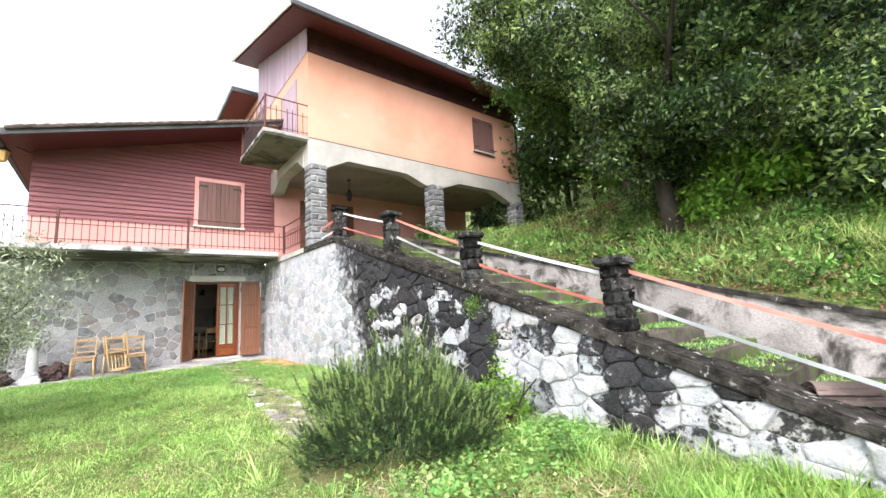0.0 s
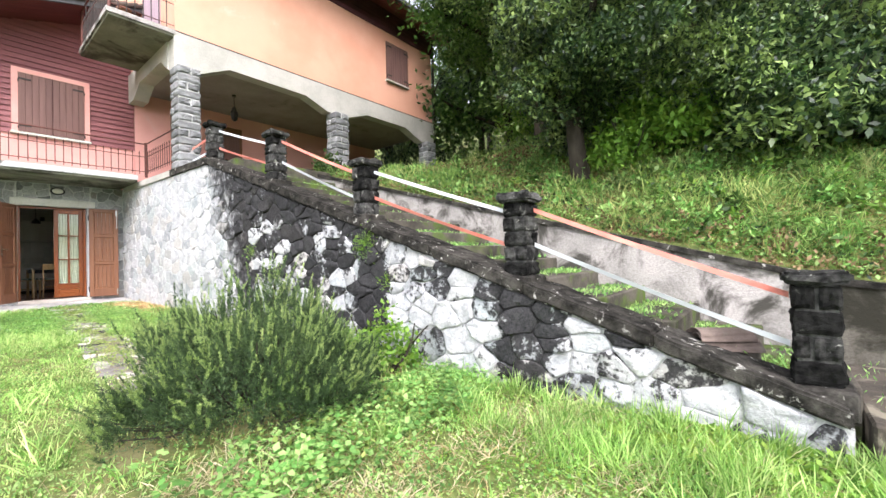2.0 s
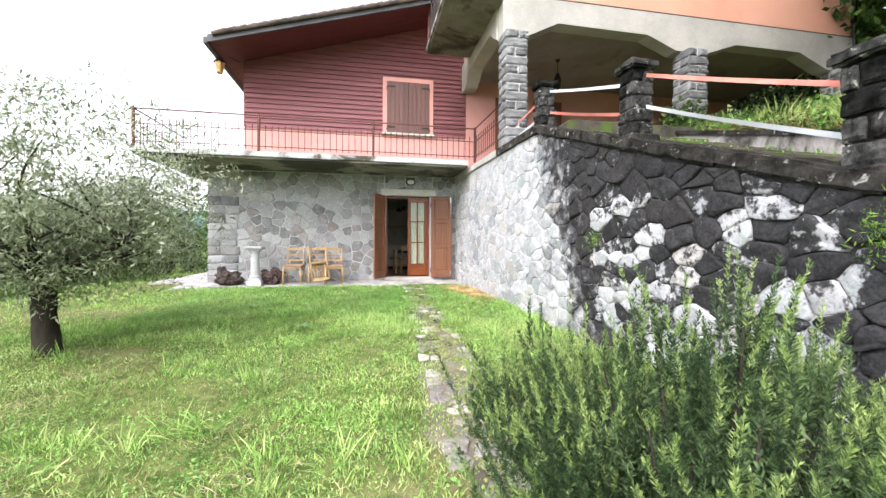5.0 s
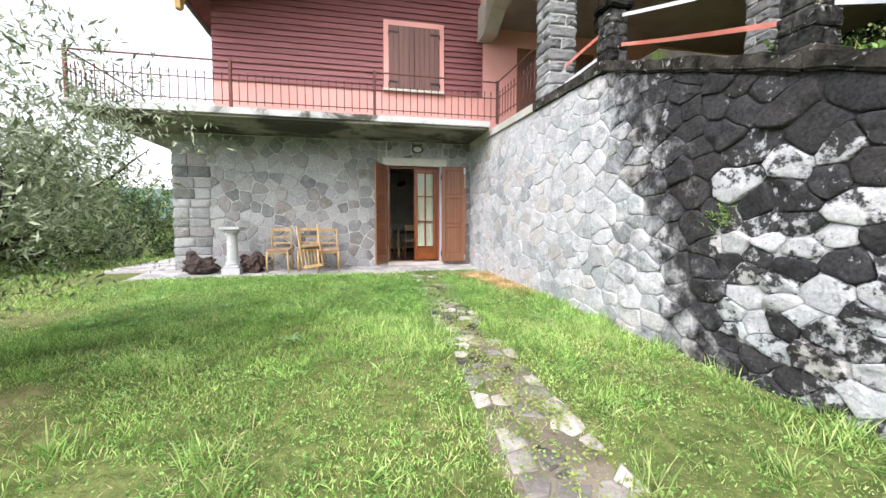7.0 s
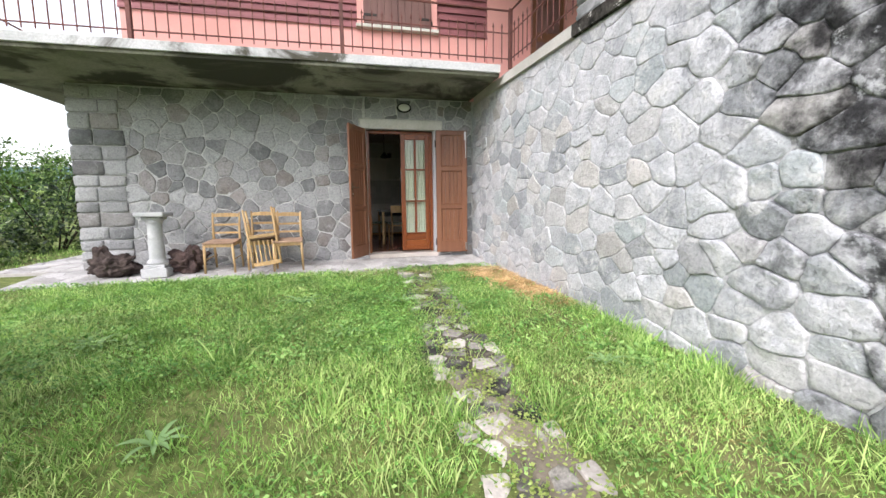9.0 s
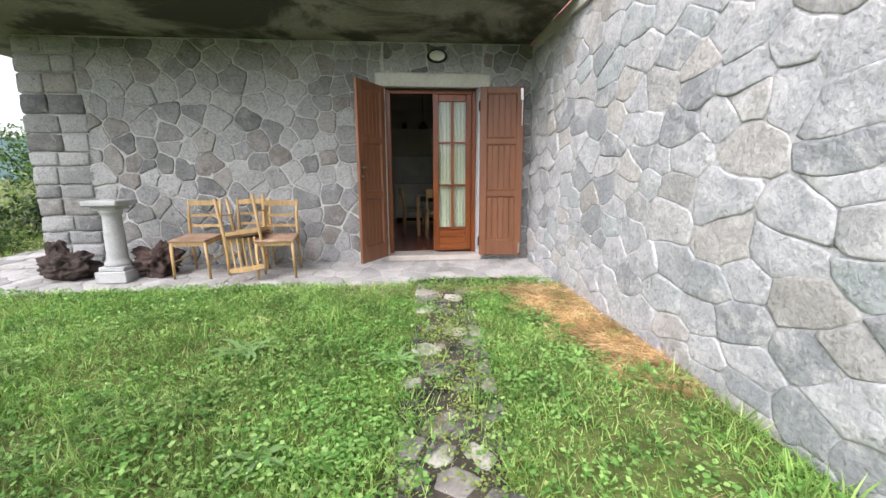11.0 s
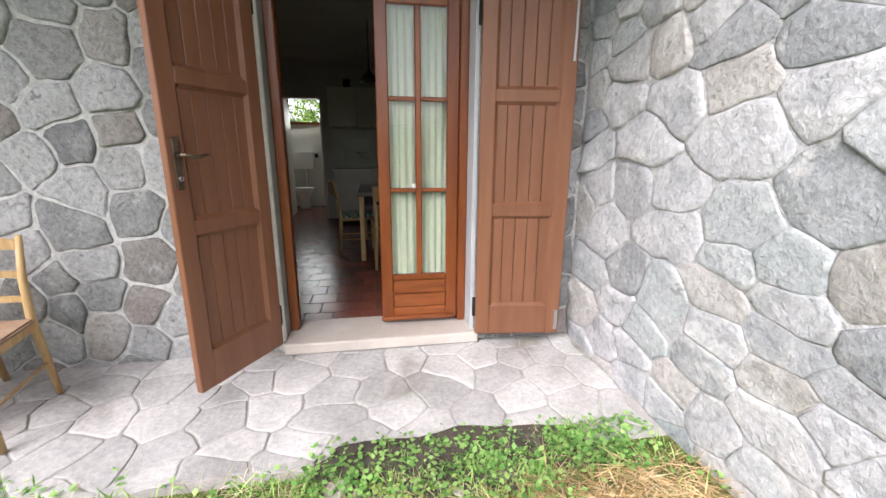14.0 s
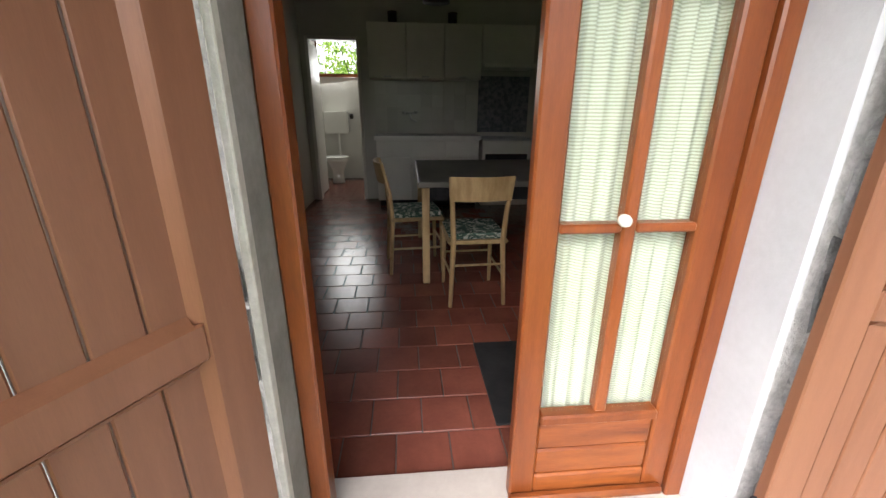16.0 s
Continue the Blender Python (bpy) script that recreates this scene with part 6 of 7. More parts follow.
# rosemary by the path
def rosemary():
    cx, cy, rx, ry = 0.08, -9.25, 1.08, 1.05
    z0 = ground_z(cx, cy)
    t = thing("rosemary_bush", cx, cy, z0, "large dense rosemary bush with upright needle-leaved shoots", "bush")
    nr = np.random.default_rng(11)
    nb, ns = 250, 6
    a, r = nr.uniform(0, 2 * np.pi, nb), nr.random(nb) ** 0.45
    ux, uy = np.cos(a) * r, np.sin(a) * r
    swell = 0.14 * np.sin(a * 3 + 1) + 0.16 * np.sin(ux * 4.3 + 1.0) * np.cos(uy * 3.7) + nr.normal(0, 0.06, nb) - 0.16 * np.maximum(ux, 0)
    root = np.stack([cx + ux * rx * 0.40, cy + uy * ry * 0.40, np.full(nb, z0) + 0.05], 1)
    edge = np.sqrt(np.maximum(1 - r ** 2.6, 0.0))
    knot = np.stack([cx + ux * rx * (0.92 + 0.14 * np.sin(a * 4)), cy + uy * ry * 0.95, z0 + 0.06 + (0.56 + swell) * edge], 1)
    bm = bmesh.new()
    for i in range(0, nb, 2):
        p, q = Vector(root[i]), Vector(knot[i])
        tube(bm, [p, p.lerp(q, 0.55) + Vector((0, 0, -0.06)), q], [0.011, 0.007, 0.004], 5)
    part("woody_frame", bm, M_BARK, t)
    n = nb * ns
    own = np.repeat(np.arange(nb), ns)
    lean = unit((knot - root) * np.array([0.8, 0.8, 1.0]) + np.array([0, 0, 0.25]))[own]
    shoot = unit(lean + nr.normal(0, 0.20, (n, 3)) + np.array([0, 0, 0.3]))
    foot = knot[own] + nr.normal(0, 0.055, (n, 3)) - lean * 0.06
    ln = nr.uniform(0.14, 0.31, (n, 1)) * np.where(r[own][:, None] > 0.85, 0.75, 1.0)
    per = 150
    k = nr.random((n, per, 1))
    sway = nr.normal(0, 0.10, (n, 1, 3))
    base = (foot[:, None, :] + shoot[:, None, :] * ln[:, None, :] * k + sway * ln[:, None, :] * k * k).reshape(-1, 3)
    rad = unit(nr.normal(size=(n * per, 3)))
    sh = np.repeat(shoot, per, axis=0)
    k = k.reshape(-1, 1)
    d = unit(rad - sh * np.sum(rad * sh, 1, keepdims=True) * 0.9 + sh * (0.55 + 0.7 * k)) * nr.uniform(0.020, 0.034, (n * per, 1)) * (1.15 - 0.45 * k)
    s = unit(np.cross(d, nr.normal(size=d.shape))) * 0.0020
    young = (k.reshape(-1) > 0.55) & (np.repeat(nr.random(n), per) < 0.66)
    for name, pick, mat in (("needles", ~young, M_ROSESHADE), ("young_needles", young, M_ROSETIP)):
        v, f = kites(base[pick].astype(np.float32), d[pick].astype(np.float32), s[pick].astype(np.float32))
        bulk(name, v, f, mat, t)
    # filler leaves in the darkened needle colour, for a shaded core
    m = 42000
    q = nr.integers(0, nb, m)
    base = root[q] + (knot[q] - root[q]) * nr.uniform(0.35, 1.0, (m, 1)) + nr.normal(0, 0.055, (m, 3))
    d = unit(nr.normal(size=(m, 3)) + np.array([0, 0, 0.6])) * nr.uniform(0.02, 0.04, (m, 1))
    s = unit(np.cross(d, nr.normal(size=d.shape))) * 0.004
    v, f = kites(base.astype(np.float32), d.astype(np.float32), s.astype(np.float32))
    bulk("inner_leaves", v, f, M_ROSESHADE, t)


rosemary()
bush("blackberry_shoots", 1.15, -9.50, 0.46, 0.40, 0.62, "bright green leafy shoots growing out of the rosemary", M_BRIGHT, 5, 60, 30, 0.05, 0.15, 0.7)


# olive tree
def olive():
    x, y = -4.23, -5.69
    z = ground_z(x, y)
    rng, nr = random.Random(3), np.random.default_rng(3)
    t = thing("olive_tree", x, y, z, "young olive tree with silvery leaves on the lawn", "tree")
    bm = bmesh.new()
    top = Vector((x - 0.05, y + 0.02, z + 0.75))
    tube(bm, [(x, y, z - 0.2), (x, y, z + 0.08), (x - 0.03, y, z + 0.4), top], [0.17, 0.12, 0.10, 0.11], 10)
    ends = []
    for i in range(9):
        a = 2 * math.pi * i / 9 + rng.uniform(-0.3, 0.3)
        pts = limb(bm, top - Vector((0, 0, 0.06)), (math.cos(a), math.sin(a), rng.uniform(0.2, 1.0)), rng.uniform(1.0, 1.5), 0.055, 0.012, rng, 0.35, 7, 6)
        ends += pts[1:]
        for _ in range(5):
            q = rng.choice(pts[1:])
            ends += limb(bm, q, (rng.uniform(-1, 1), rng.uniform(-1, 1), rng.uniform(0.0, 1.3)), rng.uniform(0.5, 1.0), 0.018, 0.004, rng, 0.3, 5, 4)[1:]
    part("trunk", bm, M_BARK, t, smooth=True)
    spots = []
    for e in ends:
        for _ in range(3):
            spots.append((e.x + rng.gauss(0, 0.13), e.y + rng.gauss(0, 0.13), max(e.z + rng.gauss(0.05, 0.15), z + 0.55)))
    for _ in range(330):
        u = Vector((rng.gauss(0, 1), rng.gauss(0, 1), rng.gauss(0, 1))).normalized() * rng.uniform(0.45, 1.0)
        spots.append((x + u.x * 1.85, y + u.y * 1.7, z + 1.75 + u.z * 1.2))
    b, d, s = leaf_cloud(spots, 0.24, 46, 0.062, nr, 0.1, 0.26)
    v, f = kites(b.astype(np.float32), d.astype(np.float32), s.astype(np.float32))
    bulk("crown", v, f, M_OLIVE, t)


olive()

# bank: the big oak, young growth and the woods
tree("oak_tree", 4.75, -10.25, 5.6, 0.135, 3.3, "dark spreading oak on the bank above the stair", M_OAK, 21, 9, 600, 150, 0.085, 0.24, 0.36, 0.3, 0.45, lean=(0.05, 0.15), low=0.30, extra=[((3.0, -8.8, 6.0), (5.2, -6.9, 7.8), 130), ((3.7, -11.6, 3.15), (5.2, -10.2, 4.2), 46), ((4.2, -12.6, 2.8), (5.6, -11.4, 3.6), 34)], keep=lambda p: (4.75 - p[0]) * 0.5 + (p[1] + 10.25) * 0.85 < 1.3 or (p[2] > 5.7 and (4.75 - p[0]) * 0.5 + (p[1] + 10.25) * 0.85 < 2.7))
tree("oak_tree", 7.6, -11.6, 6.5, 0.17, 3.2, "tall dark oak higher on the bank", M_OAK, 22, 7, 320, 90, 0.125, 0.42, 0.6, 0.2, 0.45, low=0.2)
tree("oak_tree", 8.2, -8.0, 7.0, 0.18, 3.2, "tall green oak behind the bank", M_HEDGE, 23, 7, 320, 80, 0.14, 0.34, 0.7, 0.2, 0.5)
WOODS = [(11.5, -5.2, 7.5, 3.3), (12.5, -9.5, 8, 3.6), (11, -13.5, 8, 3.5), (14.5, -2, 9, 3.8), (15.5, -7, 9, 4), (15, -12, 9, 4), (13.5, -17, 9, 4), (18, -4.5, 10, 4.3), (19, -10, 10, 4.3), (18, -15.5, 10, 4.3),
         (12, 1.5, 8, 3.4), (20, 1, 10, 4.5), (9.5, -17.5, 7.5, 3.4), (22, -20, 10, 4.5), (8.8, -14.6, 6.0, 2.8)]
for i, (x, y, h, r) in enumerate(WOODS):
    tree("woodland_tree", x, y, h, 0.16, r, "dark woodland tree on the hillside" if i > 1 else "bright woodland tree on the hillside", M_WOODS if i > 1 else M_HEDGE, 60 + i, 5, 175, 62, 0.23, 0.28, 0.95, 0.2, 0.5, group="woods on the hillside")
# bushes at x 5.6, 6.2 and 7.2: leaf colour brightened for a sunlit clearing
BANK = [(6.2, -11.9, 1.3, 1.1, 1.3, M_HEDGE), (5.7, -12.9, 1.1, 1.0, 1.1, M_OAK), (5.6, -11.2, 0.9, 0.8, 0.9, M_BRIGHT), (6.9, -12.6, 1.3, 1.2, 1.6, M_WOODS), (8.4, -12.0, 1.5, 1.3, 1.9, M_WOODS), (7.8, -13.4, 1.4, 1.2, 1.5, M_OAK), (7.2, -10.0, 1.0, 0.9, 1.1, M_BRIGHT), (9.4, -10.6, 1.5, 1.3, 1.6, M_HEDGE),
        (10.2, -7.2, 1.6, 1.5, 1.7, M_BRIGHT), (9.8, -4.8, 1.0, 1.2, 1.2, M_HEDGE), (11.0, -2.6, 1.4, 1.2, 1.5, M_WOODS), (5.1, -10.75, 0.6, 0.55, 0.75, M_BRIGHT), (5.4, -10.0, 0.55, 0.5, 1.0, M_OAK),
        (6.4, -14.2, 1.2, 1.1, 1.2, M_WOODS), (8.6, -15.6, 1.6, 1.4, 1.8, M_WOODS), (4.2, -4.6, 0.5, 0.35, 0.45, M_HEDGE), (6.8, -1.4, 0.9, 0.6, 0.6, M_HEDGE), (10.2, -1.2, 1.3, 1.2, 2.0, M_WOODS), (11.2, 0.2, 1.4, 1.2, 2.4, M_WOODS), (10.6, -3.2, 1.0, 0.9, 1.5, M_WOODS),
        (12.5, -11.5, 2.0, 1.8, 2.2, M_WOODS), (13.0, -14.8, 2.0, 1.8, 2.2, M_WOODS), (13.2, -6.5, 2.0, 1.8, 2.2, M_WOODS)]
for i, (x, y, rx, ry, rz, m) in enumerate(BANK):
    big = rx > 0.8
    bush("bank_bush", x, y, rx, ry, rz, "dark leafy undergrowth on the steep bank" if m is not M_BRIGHT else "bright young leaves on the bank, some brightened as if sunlit", m, 90 + i,
         95 if big else 50, 62 if big else 40, 0.115 if big else 0.08, 0.35 if big else 0.2, 0.5, "bush", group="undergrowth on the bank")

# garden to the left of the house
LEFT = [(-7.6, 1.2, 1.0, 1.0, 1.5, M_HEDGE), (-8.6, -1.2, 1.1, 1.0, 1.0, M_BRIGHT), (-9.4, 2.5, 1.6, 1.5, 2.0, M_HEDGE), (-7.6, 4.4, 1.3, 1.4, 2.0, M_OAK), (-11.5, -1.0, 1.8, 1.6, 1.5, M_BRIGHT), (-11.5, 5.0, 2.2, 2.0, 2.4, M_OAK),
        (-6.9, 7.5, 1.6, 1.5, 2.2, M_HEDGE), (-12.8, -5.0, 1.6, 1.6, 1.4, M_HEDGE)]
for i, (x, y, rx, ry, rz, m) in enumerate(LEFT):
    bush("garden_shrub", x, y, rx, ry, rz, "green garden shrub beyond the lawn", m, 140 + i, 100, 58, 0.10, 0.32, 0.5, "bush", group="shrubs beyond the lawn")
FAR = [(-15, 8, 3.4, 2.0), (-20, 2, 4, 2.4), (-13, 14, 4.2, 2.4), (-24, 12, 5, 3.0), (-10.5, 19, 5, 2.8), (-22, -6, 4, 2.6), (-30, 2, 5.5, 3.2), (-17, 16, 5, 3.0)]
for i, (x, y, h, r) in enumerate(FAR):
    tree("garden_tree", x, y, h, 0.14, r, "leafy green tree beyond the garden", M_HEDGE, 170 + i, 5, 150, 50, 0.16, 0.25, 0.6, 0.15, 0.5, group="trees beyond the garden")
for i, (x, y) in enumerate(((-1.4, 11.2), (-3.0, 11.6), (0.4, 11.6), (-2.2, 13.2))):
    bush("rear_shrub", x, y, 1.3, 1.0, 3.2, "bright leafy shrub outside the washroom window", M_BRIGHT, 190 + i, 70, 46, 0.11, 0.3, 0.5, "bush", group="shrubs behind the house")
flowers = thing("white_blossom", -7.7, 0.1, 0.3, "white flower heads on a garden shrub", "flowers", kind="stuff")
nr = np.random.default_rng(5)
c = np.repeat(np.stack([nr.uniform(-8.4, -7.0, 16), nr.uniform(0.1, 0.5, 16), nr.uniform(0.2, 1.1, 16)], 1), 40, axis=0)
d = random_dirs(len(c)) * 0.05
s = unit(np.cross(d, random_dirs(len(c)))) * 0.018
v, f = kites((c + d * 0.3).astype(np.float32), d.astype(np.float32), s.astype(np.float32))
bulk("petals", v, f, M_PETAL, flowers)

# far hills, distance haze put into their blue-green colour
bm = bmesh.new()
ring = []
for i in range(121):
    a = 2 * math.pi * i / 120
    h = 60 + 55 * noise.noise(Vector((math.cos(a) * 2.3, math.sin(a) * 2.3, 0))) + 22 * noise.noise(Vector((math.cos(a) * 7, math.sin(a) * 7, 3)))
    ring.append((bm.verts.new((900 * math.cos(a), 900 * math.sin(a), -30)), bm.verts.new((960 * math.cos(a), 960 * math.sin(a), max(h, 20)))))
for (a, b), (c, d) in zip(ring, ring[1:]):
    bm.faces.new((a, c, d, b))
tagged(part("backdrop", bm, M_DISTANT, None, "far hills with haze in their blue-green colour", True, "structure"), category="hills")


# grass
def blades(name, pts, hmin, hmax, width, material, label, lean=0.45, seed=0, parent=None):
    nr = np.random.default_rng(seed)
    n = len(pts)
    d = np.stack([nr.normal(0, lean, n), nr.normal(0, lean, n), np.ones(n)], 1)
    x, y = pts[:, :1], pts[:, 1:2]
    clump = np.sin(x * 5.1 + 2 * np.sin(y * 3.3)) * np.sin(y * 4.7 + 2 * np.sin(x * 2.9)) + 0.6 * np.sin(x * 13 + y * 9) * np.sin(y * 15 - x * 7)
    h = nr.uniform(hmin, hmax, (n, 1)) * nr.uniform(0.6, 1.0, (n, 1)) * (1 + 0.38 * clump)
    d = unit(d) * h
    s = unit(np.cross(d, nr.normal(size=(n, 3)))) * width * nr.uniform(0.6, 1.3, (n, 1))
    v, f = kites(pts.astype(np.float32), d.astype(np.float32), s.astype(np.float32), np.array([0, 0, 1.0], np.float32) * h.astype(np.float32) * 0.08, 0.5)
    ob = bulk(name, v, f, material, parent, "stuff", label)
    return tagged(ob, category="grass")


def lawn_points(n, x0, x1, y0, y1, seed, keep=None):
    nr = np.random.default_rng(seed)
    x, y = nr.uniform(x0, x1, n), nr.uniform(y0, y1, n)
    if keep is not None:
        m = keep(x, y, nr)
        x, y = x[m], y[m]
    z = np.array([ground_z(a, b) for a, b in zip(x.tolist(), y.tolist())]) - 0.01
    return np.stack([x, y, z], 1)


def on_lawn(x, y, nr):
    px = 0.05 + 0.055 * np.minimum(y + 0.5, 0)
    dist = np.abs(x - px)
    on_path = (dist < 0.30) & (y > -9.2)
    in_patio = (y > -1.0) & (x > -5.3)
    straw = (x > 0.58 + 0.20 * np.abs(y + 1.2)) & (y > -3.0)
    walls = x > 1.22 - 0.04 * y
    on_path = on_path & (y < -1.0)
    thin = (np.sin(x * 1.7 + 1.3 * np.sin(y * 0.9)) * np.sin(y * 1.4 + x * 0.6)) > 0.62
    ragged = np.clip((dist - 0.10 - 0.07 * np.sin(y * 4.1) - 0.05 * np.sin(y * 11 + x * 9)) / 0.22, 0.10, 0.9)
    return ~(in_patio | walls) & (~on_path | (nr.random(len(x)) < ragged)) & (~straw | (nr.random(len(x)) < 0.05)) & (~thin | (nr.random(len(x)) < 0.45))


near = lambda x, y, nr: on_lawn(x, y, nr)
blades("lawn_grass", lawn_points(190000, -5.5, 1.85, -9.5, -0.95, 1, near), 0.03, 0.075, 0.0035, M_GRASS, "short green lawn grass", 0.7, 1)
blades("lawn_grass", lawn_points(70000, -6.5, 1.95, -16, -9.5, 2, near), 0.04, 0.10, 0.0045, M_GRASS, "short green lawn grass", 0.7, 2)
blades("lawn_grass", lawn_points(38000, -16, -5.5, -16, 6, 3, lambda x, y, nr: (x < -6.1) | (y < -1.0)), 0.05, 0.13, 0.009, M_GRASS, "short green lawn grass", 0.6, 3)


def tufts(n, seed, x0, x1, y0, y1, per, spread, keep=None):
    nr = np.random.default_rng(seed)
    c = lawn_points(n, x0, x1, y0, y1, seed, keep)
    p = np.repeat(c, per, axis=0)
    p[:, :2] += nr.normal(0, spread, (len(p), 2))
    return p


blades("tall_grass", tufts(170, 4, -5.5, 1.7, -15, -1.5, 45, 0.05, near), 0.10, 0.24, 0.004, M_GRASS, "loose tufts of taller grass", 0.5, 4)
blades("tall_grass", tufts(150, 5, 0.6, 1.75, -13.2, -9.9, 40, 0.06, near), 0.10, 0.30, 0.0035, M_GRASS, "tall grass along the foot of the wall", 0.5, 5)
blades("tall_grass", tufts(60, 15, 1.0, 1.5, -9, -2.2, 40, 0.05, near), 0.08, 0.22, 0.0035, M_GRASS, "tall grass along the foot of the wall", 0.5, 15)
blades("dry_grass", tufts(650, 6, -5.5, 1.7, -14, -1.4, 16, 0.10, near), 0.06, 0.16, 0.0025, M_DRYGRASS, "dry straw-coloured grass stalks", 1.6, 6)
blades("dry_grass", tufts(60, 16, -0.8, 1.6, -11.5, -9.6, 24, 0.10, near), 0.08, 0.26, 0.0025, M_DRYGRASS, "dry straw-coloured grass stalks", 1.2, 16)


M_THATCH = leafy("dead_thatch", (0.38, 0.31, 0.18), (0.56, 0.47, 0.30), (0.66, 0.58, 0.42), 0.8, 0.2, 2.0, 0.1)
blades("dead_thatch", tufts(46, 81, -4.6, 1.5, -8.8, -1.6, 110, 0.14, near), 0.07, 0.17, 0.0022, M_THATCH, "patches of flattened dead grass in the lawn", 3.0, 81)
blades("dead_thatch", tufts(80, 82, -2.0, 1.7, -13.0, -9.9, 130, 0.16, near), 0.08, 0.22, 0.0024, M_THATCH, "patches of flattened dead grass by the wall", 2.0, 82)


def broad_leaves(name, pts, size, material, label, seed, tall=0.07):
    nr = np.random.default_rng(seed)
    n = len(pts)
    p = pts.copy()
    p[:, 2] += nr.uniform(0.012, tall, n)
    d = np.stack([nr.normal(0, 1, n), nr.normal(0, 1, n), nr.uniform(-0.1, 0.6, n)], 1)
    d = unit(d) * size * nr.uniform(0.5, 1.3, (n, 1))
    s = unit(np.cross(d, np.array([0, 0, 1.0]) + nr.normal(0, 0.25, (n, 3)))) * np.linalg.norm(d, axis=1, keepdims=True) * 0.38
    v, f = kites(p.astype(np.float32), d.astype(np.float32), s.astype(np.float32))
    return tagged(bulk(name, v, f, material, None, "stuff", label), category="weeds")


broad_leaves("lawn_weeds", tufts(1700, 7, -5.0, 1.7, -9.5, -1.1, 24, 0.07, near), 0.022, M_WEED, "clover and broad-leaved weeds in the lawn", 7)
broad_leaves("lawn_weeds", tufts(1400, 8, -5.5, 1.9, -14, -9.5, 26, 0.07, near), 0.026, M_WEED, "clover and broad-leaved weeds in the lawn", 8)
broad_leaves("lawn_weeds", tufts(1900, 27, -4.2, 1.3, -4.2, -1.05, 20, 0.06, near), 0.029, M_WEED, "leafy weeds in the lawn before the patio", 27, 0.09)
blades("lawn_grass", lawn_points(70000, -4.5, 1.5, -5.5, -1.0, 33, near), 0.05, 0.13, 0.003, M_GRASS, "longer lawn grass before the patio", 0.6, 33)
broad_leaves("paving_weeds", tufts(70, 77, -0.25, 1.05, -1.12, -0.90, 16, 0.04), 0.028, M_WEED, "small weeds on the soil at the end of the path", 77, 0.07)
blades("dead_thatch", tufts(60, 83, -1.6, 1.15, -1.35, -0.98, 70, 0.07), 0.05, 0.14, 0.0018, M_THATCH, "dead grass stalks along the edge of the paving", 2.6, 83)
blades("paving_weeds", tufts(60, 84, -0.4, 1.0, -1.10, -0.84, 26, 0.035), 0.03, 0.08, 0.0025, M_GRASS, "grass sprouting from the spilt soil", 0.7, 84)
edge_of_paving = lambda x, y, nr: (np.abs(x + 0.1) > 0.0) & (nr.random(len(x)) < 0.55 + 0.45 * np.sin(x * 2.3))
broad_leaves("paving_weeds", tufts(260, 28, -5.0, 1.2, -1.12, -0.86, 14, 0.04, edge_of_paving), 0.028, M_WEED, "small weeds creeping over the edge of the paving", 28, 0.05)
blades("paving_weeds", tufts(200, 29, -5.0, 1.2, -1.15, -0.9, 16, 0.03, edge_of_paving), 0.03, 0.09, 0.003, M_GRASS, "grass growing over the edge of the paving", 0.6, 29)
broad_leaves("foot_weeds", tufts(60, 9, 1.2, 1.75, -13.2, -11.6, 40, 0.09, near), 0.06, M_BRIGHT, "fresh leafy weeds at the foot of the wall", 9)
broad_leaves("foot_weeds", tufts(60, 19, 0.7, 1.3, -4.8, -1.1, 30, 0.07, near), 0.045, M_WEED, "fresh leafy weeds at the foot of the wall", 19)


def bank_points(n, seed, per=1, spread=0.0, x0=3.66, x1=10.5, y0=-18, y1=-3.6):
    nr = np.random.default_rng(seed)
    c = lawn_points(n, x0, x1, y0, y1, seed)
    p = np.repeat(c, per, axis=0)
    if per > 1:
        p[:, :2] += nr.normal(0, spread, (len(p), 2))
        p = p[p[:, 0] > 3.6]
        p[:, 2] = [ground_z(a, b) - 0.01 for a, b in p[:, :2].tolist()]
    return p


broad_leaves("bank_weeds", bank_points(650, 71, 24, 0.08, 3.66, 5.6, -14.5, -7.5), 0.034, M_WEED, "small leafy weeds along the foot of the bank", 71)
blades("bank_dry_grass", bank_points(420, 72, 20, 0.10, 3.66, 5.8, -14.5, -6.5), 0.06, 0.18, 0.004, M_DRYGRASS, "dry stalks on the bank", 1.4, 72)
blades("bank_dry_grass", bank_points(160, 73, 18, 0.07, 3.6, 3.95, -17, -5.5), 0.06, 0.20, 0.0045, M_DRYGRASS, "dry stalks hanging over the retaining wall", 1.6, 73)
broad_leaves("bank_weeds", bank_points(500, 74, 22, 0.07, 3.6, 4.2, -17, -5.5), 0.04, M_WEED, "small leafy weeds along the foot of the bank", 74, 0.10)
bare = lambda p: p[~((np.abs(p[:, 0] - 6.2) < 1.5) & (np.abs(p[:, 1] + 7.6) < 1.5) & (np.random.default_rng(3).random(len(p)) < 0.8))]
blades("bank_grass", bare(bank_points(48000, 11)), 0.06, 0.16, 0.007, M_BANK, "rough grass on the bank", 0.6, 11)
blades("bank_grass", bare(bank_points(1050, 12, 42, 0.09)), 0.12, 0.38, 0.005, M_BANK, "long grass tufts on the bank", 0.5, 12)
blades("bank_dry_grass", bank_points(1700, 13, 18, 0.12), 0.08, 0.20, 0.004, M_DRYGRASS, "dry stalks on the bank", 1.4, 13)
